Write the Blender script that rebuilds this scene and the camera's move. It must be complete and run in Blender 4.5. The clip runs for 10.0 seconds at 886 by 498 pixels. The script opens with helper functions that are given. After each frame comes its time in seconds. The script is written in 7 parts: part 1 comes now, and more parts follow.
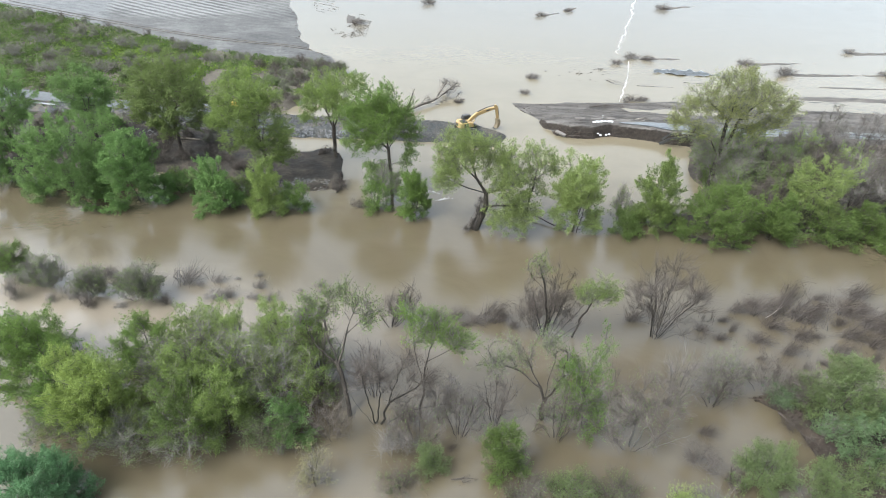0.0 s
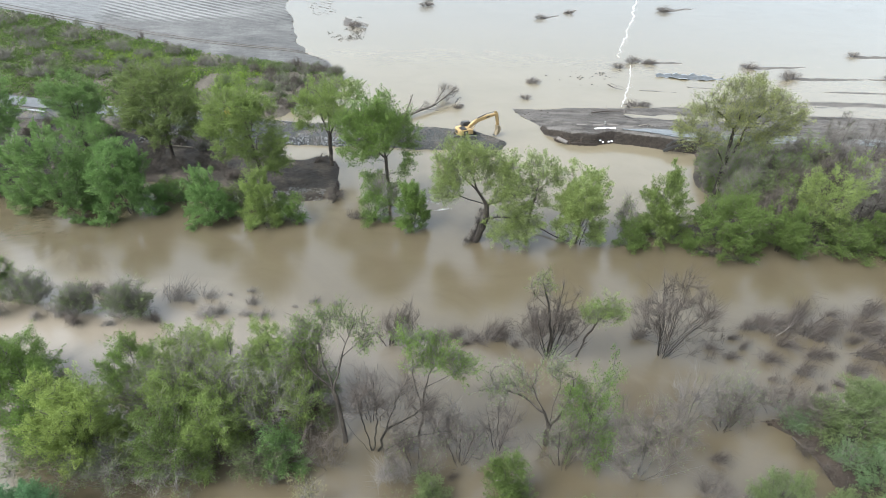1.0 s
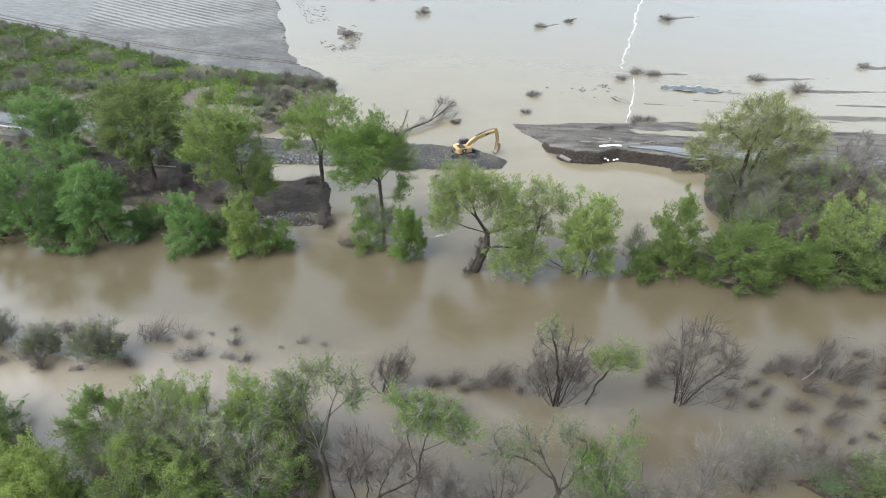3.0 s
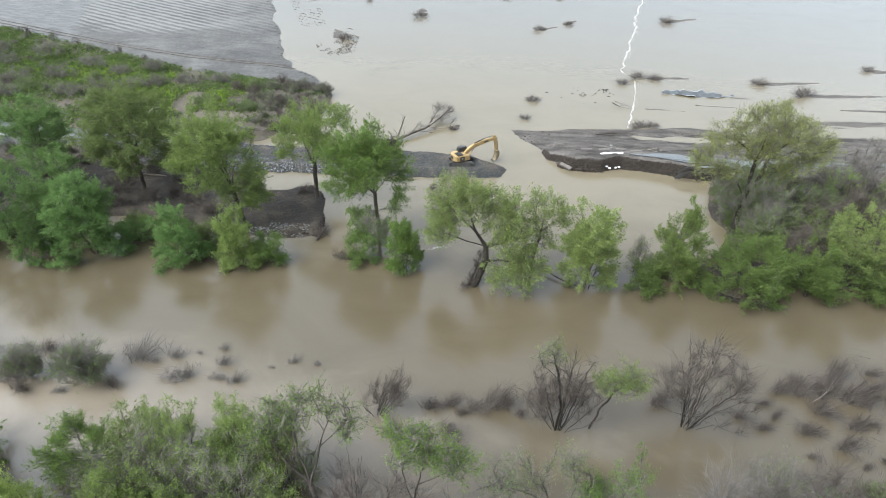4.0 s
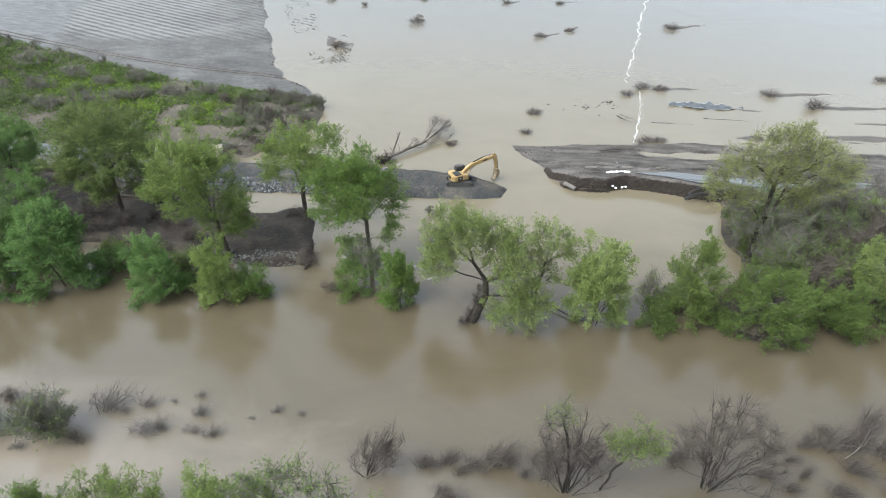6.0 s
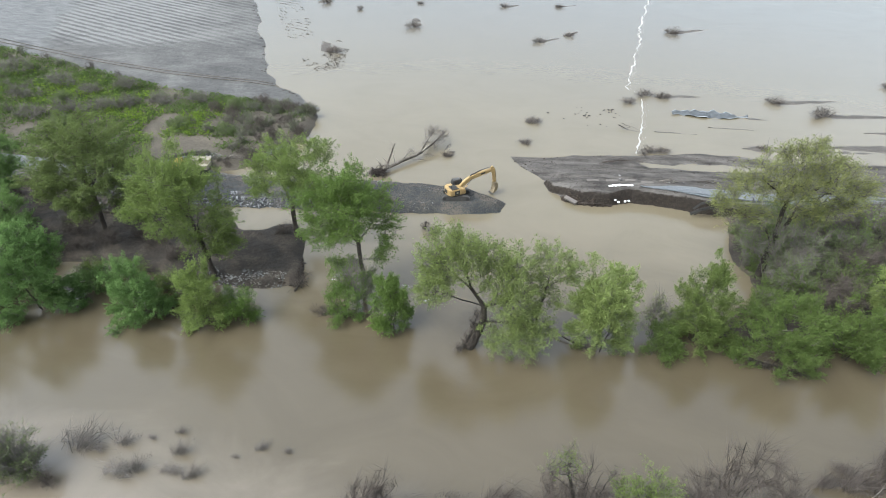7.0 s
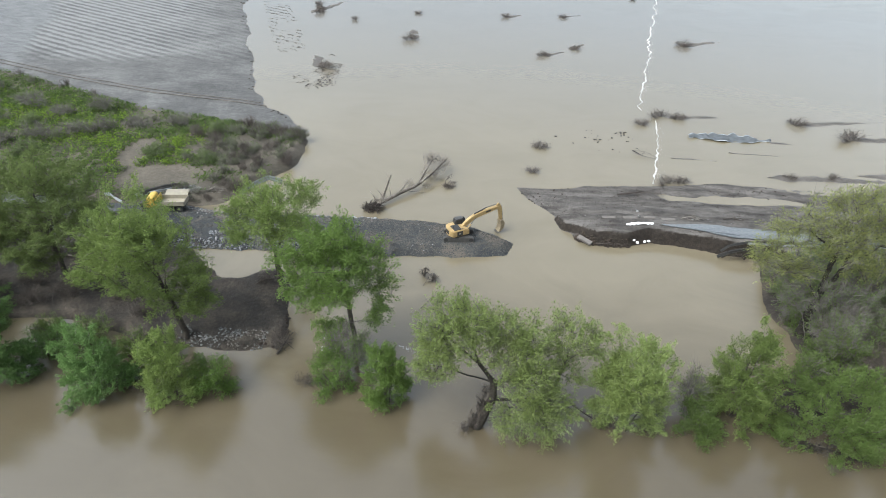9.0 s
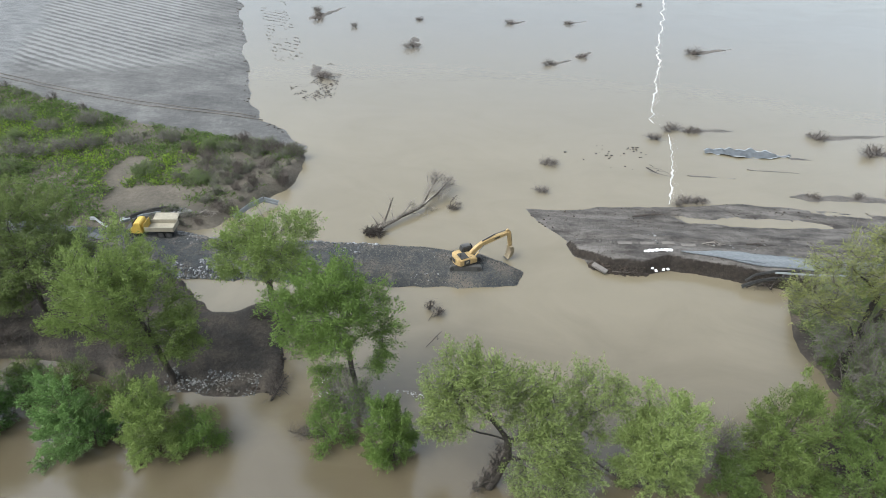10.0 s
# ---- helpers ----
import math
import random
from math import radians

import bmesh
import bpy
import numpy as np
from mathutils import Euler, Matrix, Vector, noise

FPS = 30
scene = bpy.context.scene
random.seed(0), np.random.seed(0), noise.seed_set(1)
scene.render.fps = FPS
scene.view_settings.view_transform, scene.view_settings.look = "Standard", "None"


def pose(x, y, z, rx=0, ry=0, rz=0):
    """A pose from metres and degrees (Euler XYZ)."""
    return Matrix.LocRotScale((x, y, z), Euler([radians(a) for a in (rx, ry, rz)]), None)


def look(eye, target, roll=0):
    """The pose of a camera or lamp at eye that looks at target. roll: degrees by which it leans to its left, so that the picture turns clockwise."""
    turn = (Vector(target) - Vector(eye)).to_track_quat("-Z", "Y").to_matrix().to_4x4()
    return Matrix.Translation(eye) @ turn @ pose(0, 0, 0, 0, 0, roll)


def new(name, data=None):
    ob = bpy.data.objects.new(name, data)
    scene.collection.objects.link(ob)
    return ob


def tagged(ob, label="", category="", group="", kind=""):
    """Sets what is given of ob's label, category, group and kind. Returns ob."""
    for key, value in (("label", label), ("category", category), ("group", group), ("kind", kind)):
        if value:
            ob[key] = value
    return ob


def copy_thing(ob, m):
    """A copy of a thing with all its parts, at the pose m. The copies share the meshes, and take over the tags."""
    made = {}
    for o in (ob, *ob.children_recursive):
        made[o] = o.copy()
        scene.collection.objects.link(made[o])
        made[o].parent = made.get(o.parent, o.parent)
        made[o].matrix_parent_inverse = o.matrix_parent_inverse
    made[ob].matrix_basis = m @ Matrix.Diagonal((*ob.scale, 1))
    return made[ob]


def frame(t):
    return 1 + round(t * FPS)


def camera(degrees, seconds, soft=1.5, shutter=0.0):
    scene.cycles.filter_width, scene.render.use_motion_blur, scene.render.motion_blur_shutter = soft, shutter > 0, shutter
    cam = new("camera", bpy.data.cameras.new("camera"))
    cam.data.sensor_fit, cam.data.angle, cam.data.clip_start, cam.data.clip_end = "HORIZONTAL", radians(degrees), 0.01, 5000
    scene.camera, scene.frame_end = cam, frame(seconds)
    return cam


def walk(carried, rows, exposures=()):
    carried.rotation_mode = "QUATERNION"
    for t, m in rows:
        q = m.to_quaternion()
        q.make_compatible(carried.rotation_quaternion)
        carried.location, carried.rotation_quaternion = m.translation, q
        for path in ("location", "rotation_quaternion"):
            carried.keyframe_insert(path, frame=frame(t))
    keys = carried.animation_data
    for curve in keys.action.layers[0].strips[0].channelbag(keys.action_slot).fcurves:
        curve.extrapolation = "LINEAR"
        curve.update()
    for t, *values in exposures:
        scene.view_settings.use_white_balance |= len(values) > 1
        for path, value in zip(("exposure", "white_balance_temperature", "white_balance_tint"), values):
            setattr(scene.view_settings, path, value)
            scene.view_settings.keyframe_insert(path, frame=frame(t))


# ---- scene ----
cam = camera(73.7, 10.0, soft=0.6)
PATH = [
    (0, (0.082, 0.344, 49.483), (-0.097, 1.944, 48.296), 0.5),
    (0.5, (-0.126, 1.844, 49.465), (-0.303, 3.444, 48.277), 0.5),
    (1, (-0.383, 3.472, 49.434), (-0.557, 5.072, 48.247), 0.5),
    (1.5, (-0.683, 5.178, 49.415), (-0.852, 6.779, 48.229), 0.6),
    (2, (-0.922, 6.852, 49.407), (-1.089, 8.455, 48.222), 0.6),
    (2.5, (-1.089, 8.438, 49.385), (-1.255, 10.043, 48.203), 0.6),
    (4, (-1.355, 13.053, 49.248), (-1.515, 14.659, 48.068), 0.6),
    (4.5, (-1.497, 14.546, 49.271), (-1.654, 16.153, 48.09), 0.7),
    (5, (-1.661, 16.128, 49.28), (-1.815, 17.735, 48.099), 0.7),
    (5.5, (-1.803, 17.87, 49.267), (-1.958, 19.477, 48.086), 0.7),
    (7, (-1.987, 24.209, 49.274), (-2.136, 25.817, 48.094), 0.7),
    (7.5, (-2.192, 26.633, 49.186), (-2.339, 28.242, 48.007), 0.8),
    (8, (-2.532, 29.206, 49.173), (-2.676, 30.815, 47.995), 0.8),
    (8.5, (-3.025, 31.948, 49.204), (-3.167, 33.558, 48.026), 0.7),
    (9, (-3.602, 34.92, 49.222), (-3.742, 36.531, 48.045), 0.8),
    (9.5, (-4.211, 38.019, 49.236), (-4.351, 39.63, 48.059), 0.7),
    (10, (-5.039, 41.272, 49.267), (-5.178, 42.884, 48.091), 0.7),
]
walk(cam, [(t, look(eye, target, roll)) for t, eye, target, roll in PATH], [(0, 1.98, 6080, 4), (1.5, 1.9, 6080, 4), (3, 1.82, 6080, 4), (7, 1.64, 6080, 4), (10, 1.55, 6080, 4)])
# ---- daylight: a bright, even overcast ----
SUN_UP, SUN_TURN = radians(52), radians(235)
world = bpy.data.worlds.new("overcast")
world.use_nodes = True
scene.world = world
wn, wl = world.node_tree.nodes, world.node_tree.links
wn.clear()
sky = wn.new("ShaderNodeTexSky")
sky.sky_type, sky.sun_disc = "NISHITA", False
sky.sun_elevation, sky.sun_rotation = SUN_UP, SUN_TURN
sky.air_density, sky.dust_density, sky.ozone_density = 1.0, 6.0, 1.0
grey = wn.new("ShaderNodeHueSaturation")
grey.inputs["Saturation"].default_value = 0.38
back = wn.new("ShaderNodeBackground")
back.inputs["Strength"].default_value = 0.15
wout = wn.new("ShaderNodeOutputWorld")
wl.new(sky.outputs[0], grey.inputs["Color"])
wl.new(grey.outputs[0], back.inputs["Color"])
wl.new(back.outputs[0], wout.inputs[0])
sun = new("sun", bpy.data.lights.new("sun", "SUN"))
sun.data.energy, sun.data.angle, sun.data.color = 0.55, radians(25), (1.0, 0.98, 0.96)
sun.matrix_world = look((0, 0, 200), (0 - 200 * math.sin(SUN_TURN) / math.tan(SUN_UP), 0 - 200 * math.cos(SUN_TURN) / math.tan(SUN_UP), 0))


# ---- materials ----
class Mat:
    """A node material under construction."""

    def __init__(self, name):
        self.m = bpy.data.materials.new(name)
        self.m.use_nodes = True
        self.n, self.l = self.m.node_tree.nodes, self.m.node_tree.links
        self.b = self.n["Principled BSDF"]
        self.pos = self.n.new("ShaderNodeNewGeometry").outputs["Position"]

    def scaled(self, s, turn=0.0):
        k = self.n.new("ShaderNodeMapping")
        k.inputs["Scale"].default_value = s if hasattr(s, "__len__") else (s, s, s)
        k.inputs["Rotation"].default_value = (0, 0, turn)
        self.l.new(self.pos, k.inputs["Vector"])
        return k.outputs[0]

    def noise(self, s, detail=5.0, rough=0.6, turn=0.0, warp=0.0):
        k = self.n.new("ShaderNodeTexNoise")
        k.inputs["Scale"].default_value, k.inputs["Detail"].default_value, k.inputs["Roughness"].default_value = 1.0, detail, rough
        k.inputs["Distortion"].default_value = warp
        self.l.new(self.scaled(s, turn), k.inputs["Vector"])
        return k.outputs["Fac"]

    def ramp(self, fac, *stops):
        k = self.n.new("ShaderNodeValToRGB")
        while len(k.color_ramp.elements) < len(stops):
            k.color_ramp.elements.new(0.5)
        for e, (p, c) in zip(k.color_ramp.elements, stops):
            e.position, e.color = p, (*c, 1)
        self.l.new(fac, k.inputs[0])
        return k.outputs[0]

    def mix(self, fac, a, b, how="MIX"):
        k = self.n.new("ShaderNodeMix")
        k.data_type, k.blend_type = "RGBA", how
        for sock, v in ((k.inputs[0], fac), (k.inputs[6], a), (k.inputs[7], b)):
            if hasattr(v, "is_linked"):
                self.l.new(v, sock)
            else:
                sock.default_value = v if isinstance(v, (int, float)) else (*v, 1)
        return k.outputs[2]

    def maths(self, how, a, b=0.0, c=0.0):
        k = self.n.new("ShaderNodeMath")
        k.operation = how
        for sock, v in zip(k.inputs, (a, b, c)):
            if hasattr(v, "is_linked"):
                self.l.new(v, sock)
            else:
                sock.default_value = v
        return k.outputs[0]

    def bump(self, height, strength, distance=0.1):
        k = self.n.new("ShaderNodeBump")
        k.inputs["Strength"].default_value, k.inputs["Distance"].default_value = strength, distance
        self.l.new(height, k.inputs["Height"])
        self.l.new(k.outputs[0], self.b.inputs["Normal"])

    def done(self, colour, rough=0.8, metal=0.0):
        for sock, v in (("Base Color", colour), ("Roughness", rough), ("Metallic", metal)):
            if hasattr(v, "is_linked"):
                self.l.new(v, self.b.inputs[sock])
            else:
                self.b.inputs[sock].default_value = v if isinstance(v, (int, float)) else (*v, 1)
        return self.m


def earth(name, dark, mid, light, size, fine, rough=0.85, bump=0.6, streak=None, face=None, span=0.14, gloss=0.25):
    """Soil, mud or gravel: broad patches, finer grain and relief."""
    k = Mat(name)
    broad = k.noise(size, 4, 0.6, warp=0.4)
    grain = k.noise(fine, 6, 0.7)
    both = k.maths("ADD", k.maths("MULTIPLY", broad, 0.6), k.maths("MULTIPLY", grain, 0.4))
    if streak:
        both = k.maths("ADD", k.maths("MULTIPLY", both, 0.6), k.maths("MULTIPLY", k.noise(streak, 4, 0.6), 0.4))
    col = k.ramp(both, (0.5 - span, dark), (0.5, mid), (0.5 + span, light))
    if face:
        split = k.n.new("ShaderNodeSeparateXYZ")
        k.l.new(k.n.new("ShaderNodeNewGeometry").outputs["Normal"], split.inputs[0])
        bare_earth = k.ramp(grain, (0.3, face[0]), (0.5, face[1]), (0.7, face[2]))
        steep = k.ramp(k.maths("ADD", split.outputs[2], k.maths("MULTIPLY_ADD", grain, 0.2, -0.1)), (0.66, (1, 1, 1)), (0.8, (0, 0, 0)))
        col = k.mix(steep, col, bare_earth)
    k.bump(grain, bump, 0.25)
    k.b.inputs["Specular IOR Level"].default_value = gloss
    wet = k.ramp(broad, (0.35, (rough - 0.25,) * 3), (0.65, (rough,) * 3))
    return k.done(col, wet)


def plain(name, colour, rough=0.6, metal=0.0, vary=0.25, size=1.5):
    """Paint, metal, concrete: one colour with stains and a little relief."""
    k = Mat(name)
    f = k.noise(size, 5, 0.65)
    col = k.ramp(f, (0.3, tuple(c * (1 - vary) for c in colour)), (0.7, tuple(min(1, c * (1 + vary)) for c in colour)))
    k.bump(k.noise(size * 8, 3), 0.15, 0.03)
    return k.done(col, rough, metal)


def foliage(name, dark, mid, light, thin=0.5):
    """Leaves: each its own shade, in broader drifts over the crown."""
    k = Mat(name)
    geo = k.n.new("ShaderNodeNewGeometry")
    drift = k.noise(0.55, 3, 0.6)
    obj = k.n.new("ShaderNodeObjectInfo")
    f = k.maths("ADD", k.maths("MULTIPLY", geo.outputs["Random Per Island"], 0.2), k.maths("MULTIPLY", drift, 0.8))
    f = k.maths("ADD", f, k.maths("MULTIPLY_ADD", obj.outputs["Random"], 0.12, -0.06))
    col = k.ramp(f, (0.22, dark), (0.5, mid), (0.8, light))
    k.done(col, 0.6)
    k.b.inputs["Specular IOR Level"].default_value = 0.2
    thru = k.n.new("ShaderNodeBsdfTranslucent")
    k.l.new(col, thru.inputs["Color"])
    mixer = k.n.new("ShaderNodeMixShader")
    mixer.inputs[0].default_value = thin
    k.l.new(k.b.outputs[0], mixer.inputs[1])
    k.l.new(thru.outputs[0], mixer.inputs[2])
    k.l.new(mixer.outputs[0], k.n["Material Output"].inputs[0])
    return k.m


def muddy_water():
    k = Mat("muddy_water")
    broad = k.noise((0.015, 0.022, 0.02), 4, 0.6, warp=0.8)
    silt = k.noise((0.07, 0.11, 0.1), 5, 0.6, warp=1.2)
    f = k.maths("ADD", k.maths("MULTIPLY", broad, 0.55), k.maths("MULTIPLY", silt, 0.45))
    # deep and shallow are near and far tones; far sky reflection put into colour
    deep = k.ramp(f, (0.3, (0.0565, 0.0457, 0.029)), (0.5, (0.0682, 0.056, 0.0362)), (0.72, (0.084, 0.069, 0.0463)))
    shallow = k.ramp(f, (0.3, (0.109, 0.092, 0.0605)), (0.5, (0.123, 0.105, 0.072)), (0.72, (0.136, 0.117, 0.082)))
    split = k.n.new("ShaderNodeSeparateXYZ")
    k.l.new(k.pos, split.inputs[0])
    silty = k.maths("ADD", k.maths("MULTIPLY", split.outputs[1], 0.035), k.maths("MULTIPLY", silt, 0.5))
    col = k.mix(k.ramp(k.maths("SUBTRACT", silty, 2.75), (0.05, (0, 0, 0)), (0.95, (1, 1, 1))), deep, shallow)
    # far water coloured darker by y, to offset its over-bright sky reflection
    far_dimming = k.maths("MULTIPLY_ADD", split.outputs[1], 0.01, -1.45)
    col = k.mix(k.ramp(k.maths("ADD", far_dimming, k.maths("MULTIPLY", silt, 0.2)), (0.05, (0, 0, 0)), (0.95, (1, 1, 1))), col, (0.084, 0.074, 0.06))
    # pale strip about y = 49: milky silt, plus bright sky reflection put into colour
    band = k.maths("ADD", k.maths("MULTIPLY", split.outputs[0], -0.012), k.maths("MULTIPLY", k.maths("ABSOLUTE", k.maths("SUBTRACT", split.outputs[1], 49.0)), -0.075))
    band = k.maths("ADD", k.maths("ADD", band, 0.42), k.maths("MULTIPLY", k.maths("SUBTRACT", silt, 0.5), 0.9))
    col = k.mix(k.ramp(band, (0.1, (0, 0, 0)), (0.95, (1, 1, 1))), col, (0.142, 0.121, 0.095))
    ripple = k.maths("ADD", k.maths("MULTIPLY", k.noise((0.9, 1.3, 1), 4, 0.6, warp=0.6), 1.0), k.maths("MULTIPLY", k.noise((0.2, 0.26, 1), 2, 0.5, warp=1.0), 1.2))
    k.bump(ripple, 0.045, 0.25)
    k.b.inputs["IOR"].default_value = 1.7
    rough = k.ramp(silt, (0.35, (0.11,) * 3), (0.7, (0.19,) * 3))
    return k.done(col, rough)


def ploughed():
    """Wet grey silt over plough ridges: furrows are shinier, and painted paler for the sky they reflect."""
    k = Mat("wet_field_silt")
    broad, grain = k.noise(0.07, 5, 0.65, warp=0.6), k.noise(1.3, 6, 0.7)
    smear = k.noise((0.22, 0.5, 0.3), 5, 0.65, turn=0.45)
    f = k.maths("ADD", k.maths("MULTIPLY", broad, 0.45), k.maths("ADD", k.maths("MULTIPLY", grain, 0.3), k.maths("MULTIPLY", smear, 0.25)))
    ridge = k.ramp(f, (0.4, (0.026, 0.025, 0.0245)), (0.5, (0.055, 0.0535, 0.052)), (0.6, (0.098, 0.0955, 0.0925)))
    split = k.n.new("ShaderNodeSeparateXYZ")
    k.l.new(k.pos, split.inputs[0])
    across = k.maths("ADD", k.maths("MULTIPLY", split.outputs[0], 0.43), k.maths("MULTIPLY", split.outputs[1], 0.9))
    across = k.maths("ADD", across, k.maths("MULTIPLY", k.noise(0.16, 3, 0.5), 0.7))
    wave = k.maths("SINE", k.maths("MULTIPLY", across, 2 * math.pi / 2.3))
    def line(a, b, c):
        return k.maths("ADD", k.maths("MULTIPLY", split.outputs[0], a), k.maths("MULTIPLY_ADD", split.outputs[1], b, c))

    wander = k.maths("MULTIPLY_ADD", k.noise(0.045, 4, 0.65, warp=0.5), 40.0, -20.0)
    worked = k.ramp(k.maths("MULTIPLY", k.maths("ADD", line(-0.128, 1.167, -209.9), wander), 0.05), (0.0, (0, 0, 0)), (0.5, (0.9,) * 3))
    side = k.maths("ADD", line(1.31, 0.425, 43.8), k.maths("MULTIPLY", wander, 0.6))
    worked = k.maths("MULTIPLY", worked, k.ramp(k.maths("MULTIPLY", side, 0.03), (0.0, (0.95,) * 3), (0.6, (0.22,) * 3)))
    pool = k.ramp(k.maths("MULTIPLY", k.maths("ADD", line(-1.46, -0.74, -44.0), k.maths("MULTIPLY", wander, 0.7)), 0.08), (0.0, (0, 0, 0)), (0.6, (0.85,) * 3))
    # stripes follow the ridges; their pale colour paints sky reflection in furrow water
    furrow = k.maths("MULTIPLY", k.ramp(k.maths("ADD", k.maths("MULTIPLY", wave, -0.42), k.maths("MULTIPLY", smear, 1.5)), (0.45, (0, 0, 0)), (0.95, (1, 1, 1))), worked)
    k.bump(grain, 0.7, 0.25)
    k.b.inputs["Specular IOR Level"].default_value = 0.5
    wet = k.maths("MAXIMUM", furrow, pool)
    col = k.mix(pool, k.mix(furrow, ridge, (0.125, 0.122, 0.118)), k.ramp(smear, (0.38, (0.035, 0.034, 0.033)), (0.6, (0.1, 0.098, 0.095))))
    return k.done(col, k.ramp(wet, (0.0, (0.72,) * 3), (1.0, (0.36,) * 3)))


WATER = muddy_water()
MUD = earth("dark_mud", (0.016, 0.0135, 0.011), (0.032, 0.027, 0.022), (0.064, 0.053, 0.042), 0.3, 2.6, 0.9, 1.0, span=0.1)
LEVEE = earth("grey_silt", (0.022, 0.019, 0.017), (0.062, 0.056, 0.051), (0.108, 0.1, 0.093), (0.28, 0.42, 0.2), 2.2, 0.9, 1.0, streak=(0.16, 0.7, 0.3), span=0.1, face=((0.009, 0.007, 0.0055), (0.017, 0.013, 0.01), (0.03, 0.024, 0.0185)))
CUT = earth("cut_earth", (0.014, 0.0105, 0.008), (0.026, 0.0195, 0.015), (0.045, 0.035, 0.027), 0.5, 3.0, 0.95, 1.0)
FIELD = ploughed()
VERGE = earth("weedy_soil", (0.032, 0.029, 0.021), (0.06, 0.052, 0.041), (0.098, 0.086, 0.07), 0.12, 1.8, 0.95, 0.8)
BED = earth("river_bed", (0.08, 0.06, 0.04), (0.12, 0.09, 0.06), (0.16, 0.12, 0.08), 0.1, 1.0)
GRAVEL = earth("dark_gravel", (0.02, 0.025, 0.029), (0.045, 0.046, 0.046), (0.098, 0.086, 0.072), 0.3, 3.4, 0.9, 1.0, span=0.1)
ASPHALT = earth("silty_asphalt", (0.036, 0.037, 0.038), (0.066, 0.07, 0.074), (0.105, 0.108, 0.11), (0.05, 0.5, 0.2), 2.5, 0.62, 0.3)
# wet asphalt in a paler, bluer copy: reflected sky put into the base colour
SHEEN_ROAD = earth("sky_sheen_wet_road", (0.055, 0.06, 0.065), (0.1, 0.108, 0.116), (0.155, 0.165, 0.172), (0.05, 0.5, 0.2), 2.5, 0.5, 0.3)
SILT = earth("silt_bar", (0.035, 0.031, 0.027), (0.065, 0.058, 0.051), (0.11, 0.1, 0.09), 0.4, 2.0, 0.7, 0.5)


def stone(name, dark, mid, light):
    k = Mat(name)
    geo = k.n.new("ShaderNodeNewGeometry")
    col = k.ramp(geo.outputs["Random Per Island"], (0.1, dark), (0.55, mid), (0.95, light))
    col = k.mix(k.ramp(k.noise(0.22, 3, 0.6), (0.48, (0, 0, 0)), (0.62, (0.6, 0.6, 0.6))), col, (mid[0] * 1.25, mid[1] * 1.05, mid[2] * 0.85))
    k.bump(k.noise(6.0, 4), 0.4, 0.05)
    return k.done(col, 0.85)


ROCK = stone("broken_rock", (0.022, 0.024, 0.026), (0.064, 0.067, 0.071), (0.2, 0.205, 0.212))
PALE_ROCK = stone("pale_rubble", (0.04, 0.04, 0.04), (0.085, 0.085, 0.084), (0.18, 0.18, 0.177))
DARK_ROCK = stone("crushed_gravel", (0.02, 0.023, 0.025), (0.04, 0.04, 0.039), (0.085, 0.076, 0.066))
BARK = earth("bark", (0.024, 0.0202, 0.0165), (0.043, 0.0365, 0.0305), (0.08, 0.068, 0.057), 0.8, 6.0, 0.95, 0.8)
GREY_BARK = earth("grey_bark", (0.072, 0.0648, 0.0576), (0.108, 0.0986, 0.0878), (0.151, 0.14, 0.13), 0.8, 6.0, 0.95, 0.6)
BROWN_BARK = earth("wet_brown_bark", (0.026, 0.021, 0.018), (0.046, 0.038, 0.033), (0.08, 0.068, 0.059), 0.8, 6.0, 0.95, 0.6)
DARK_BARK = earth("vine_clad_bark", (0.012, 0.0105, 0.008), (0.022, 0.019, 0.015), (0.045, 0.04, 0.03), 0.8, 6.0, 0.95, 0.9)
DRIFTED = earth("drifted_wood", (0.08, 0.07, 0.06), (0.14, 0.126, 0.112), (0.22, 0.2, 0.18), 0.8, 5.0, 0.9, 0.5)
STRANDED = earth("stranded_trunk", (0.06, 0.051, 0.042), (0.118, 0.102, 0.086), (0.2, 0.18, 0.155), 0.7, 4.0, 0.9, 0.8, span=0.1)
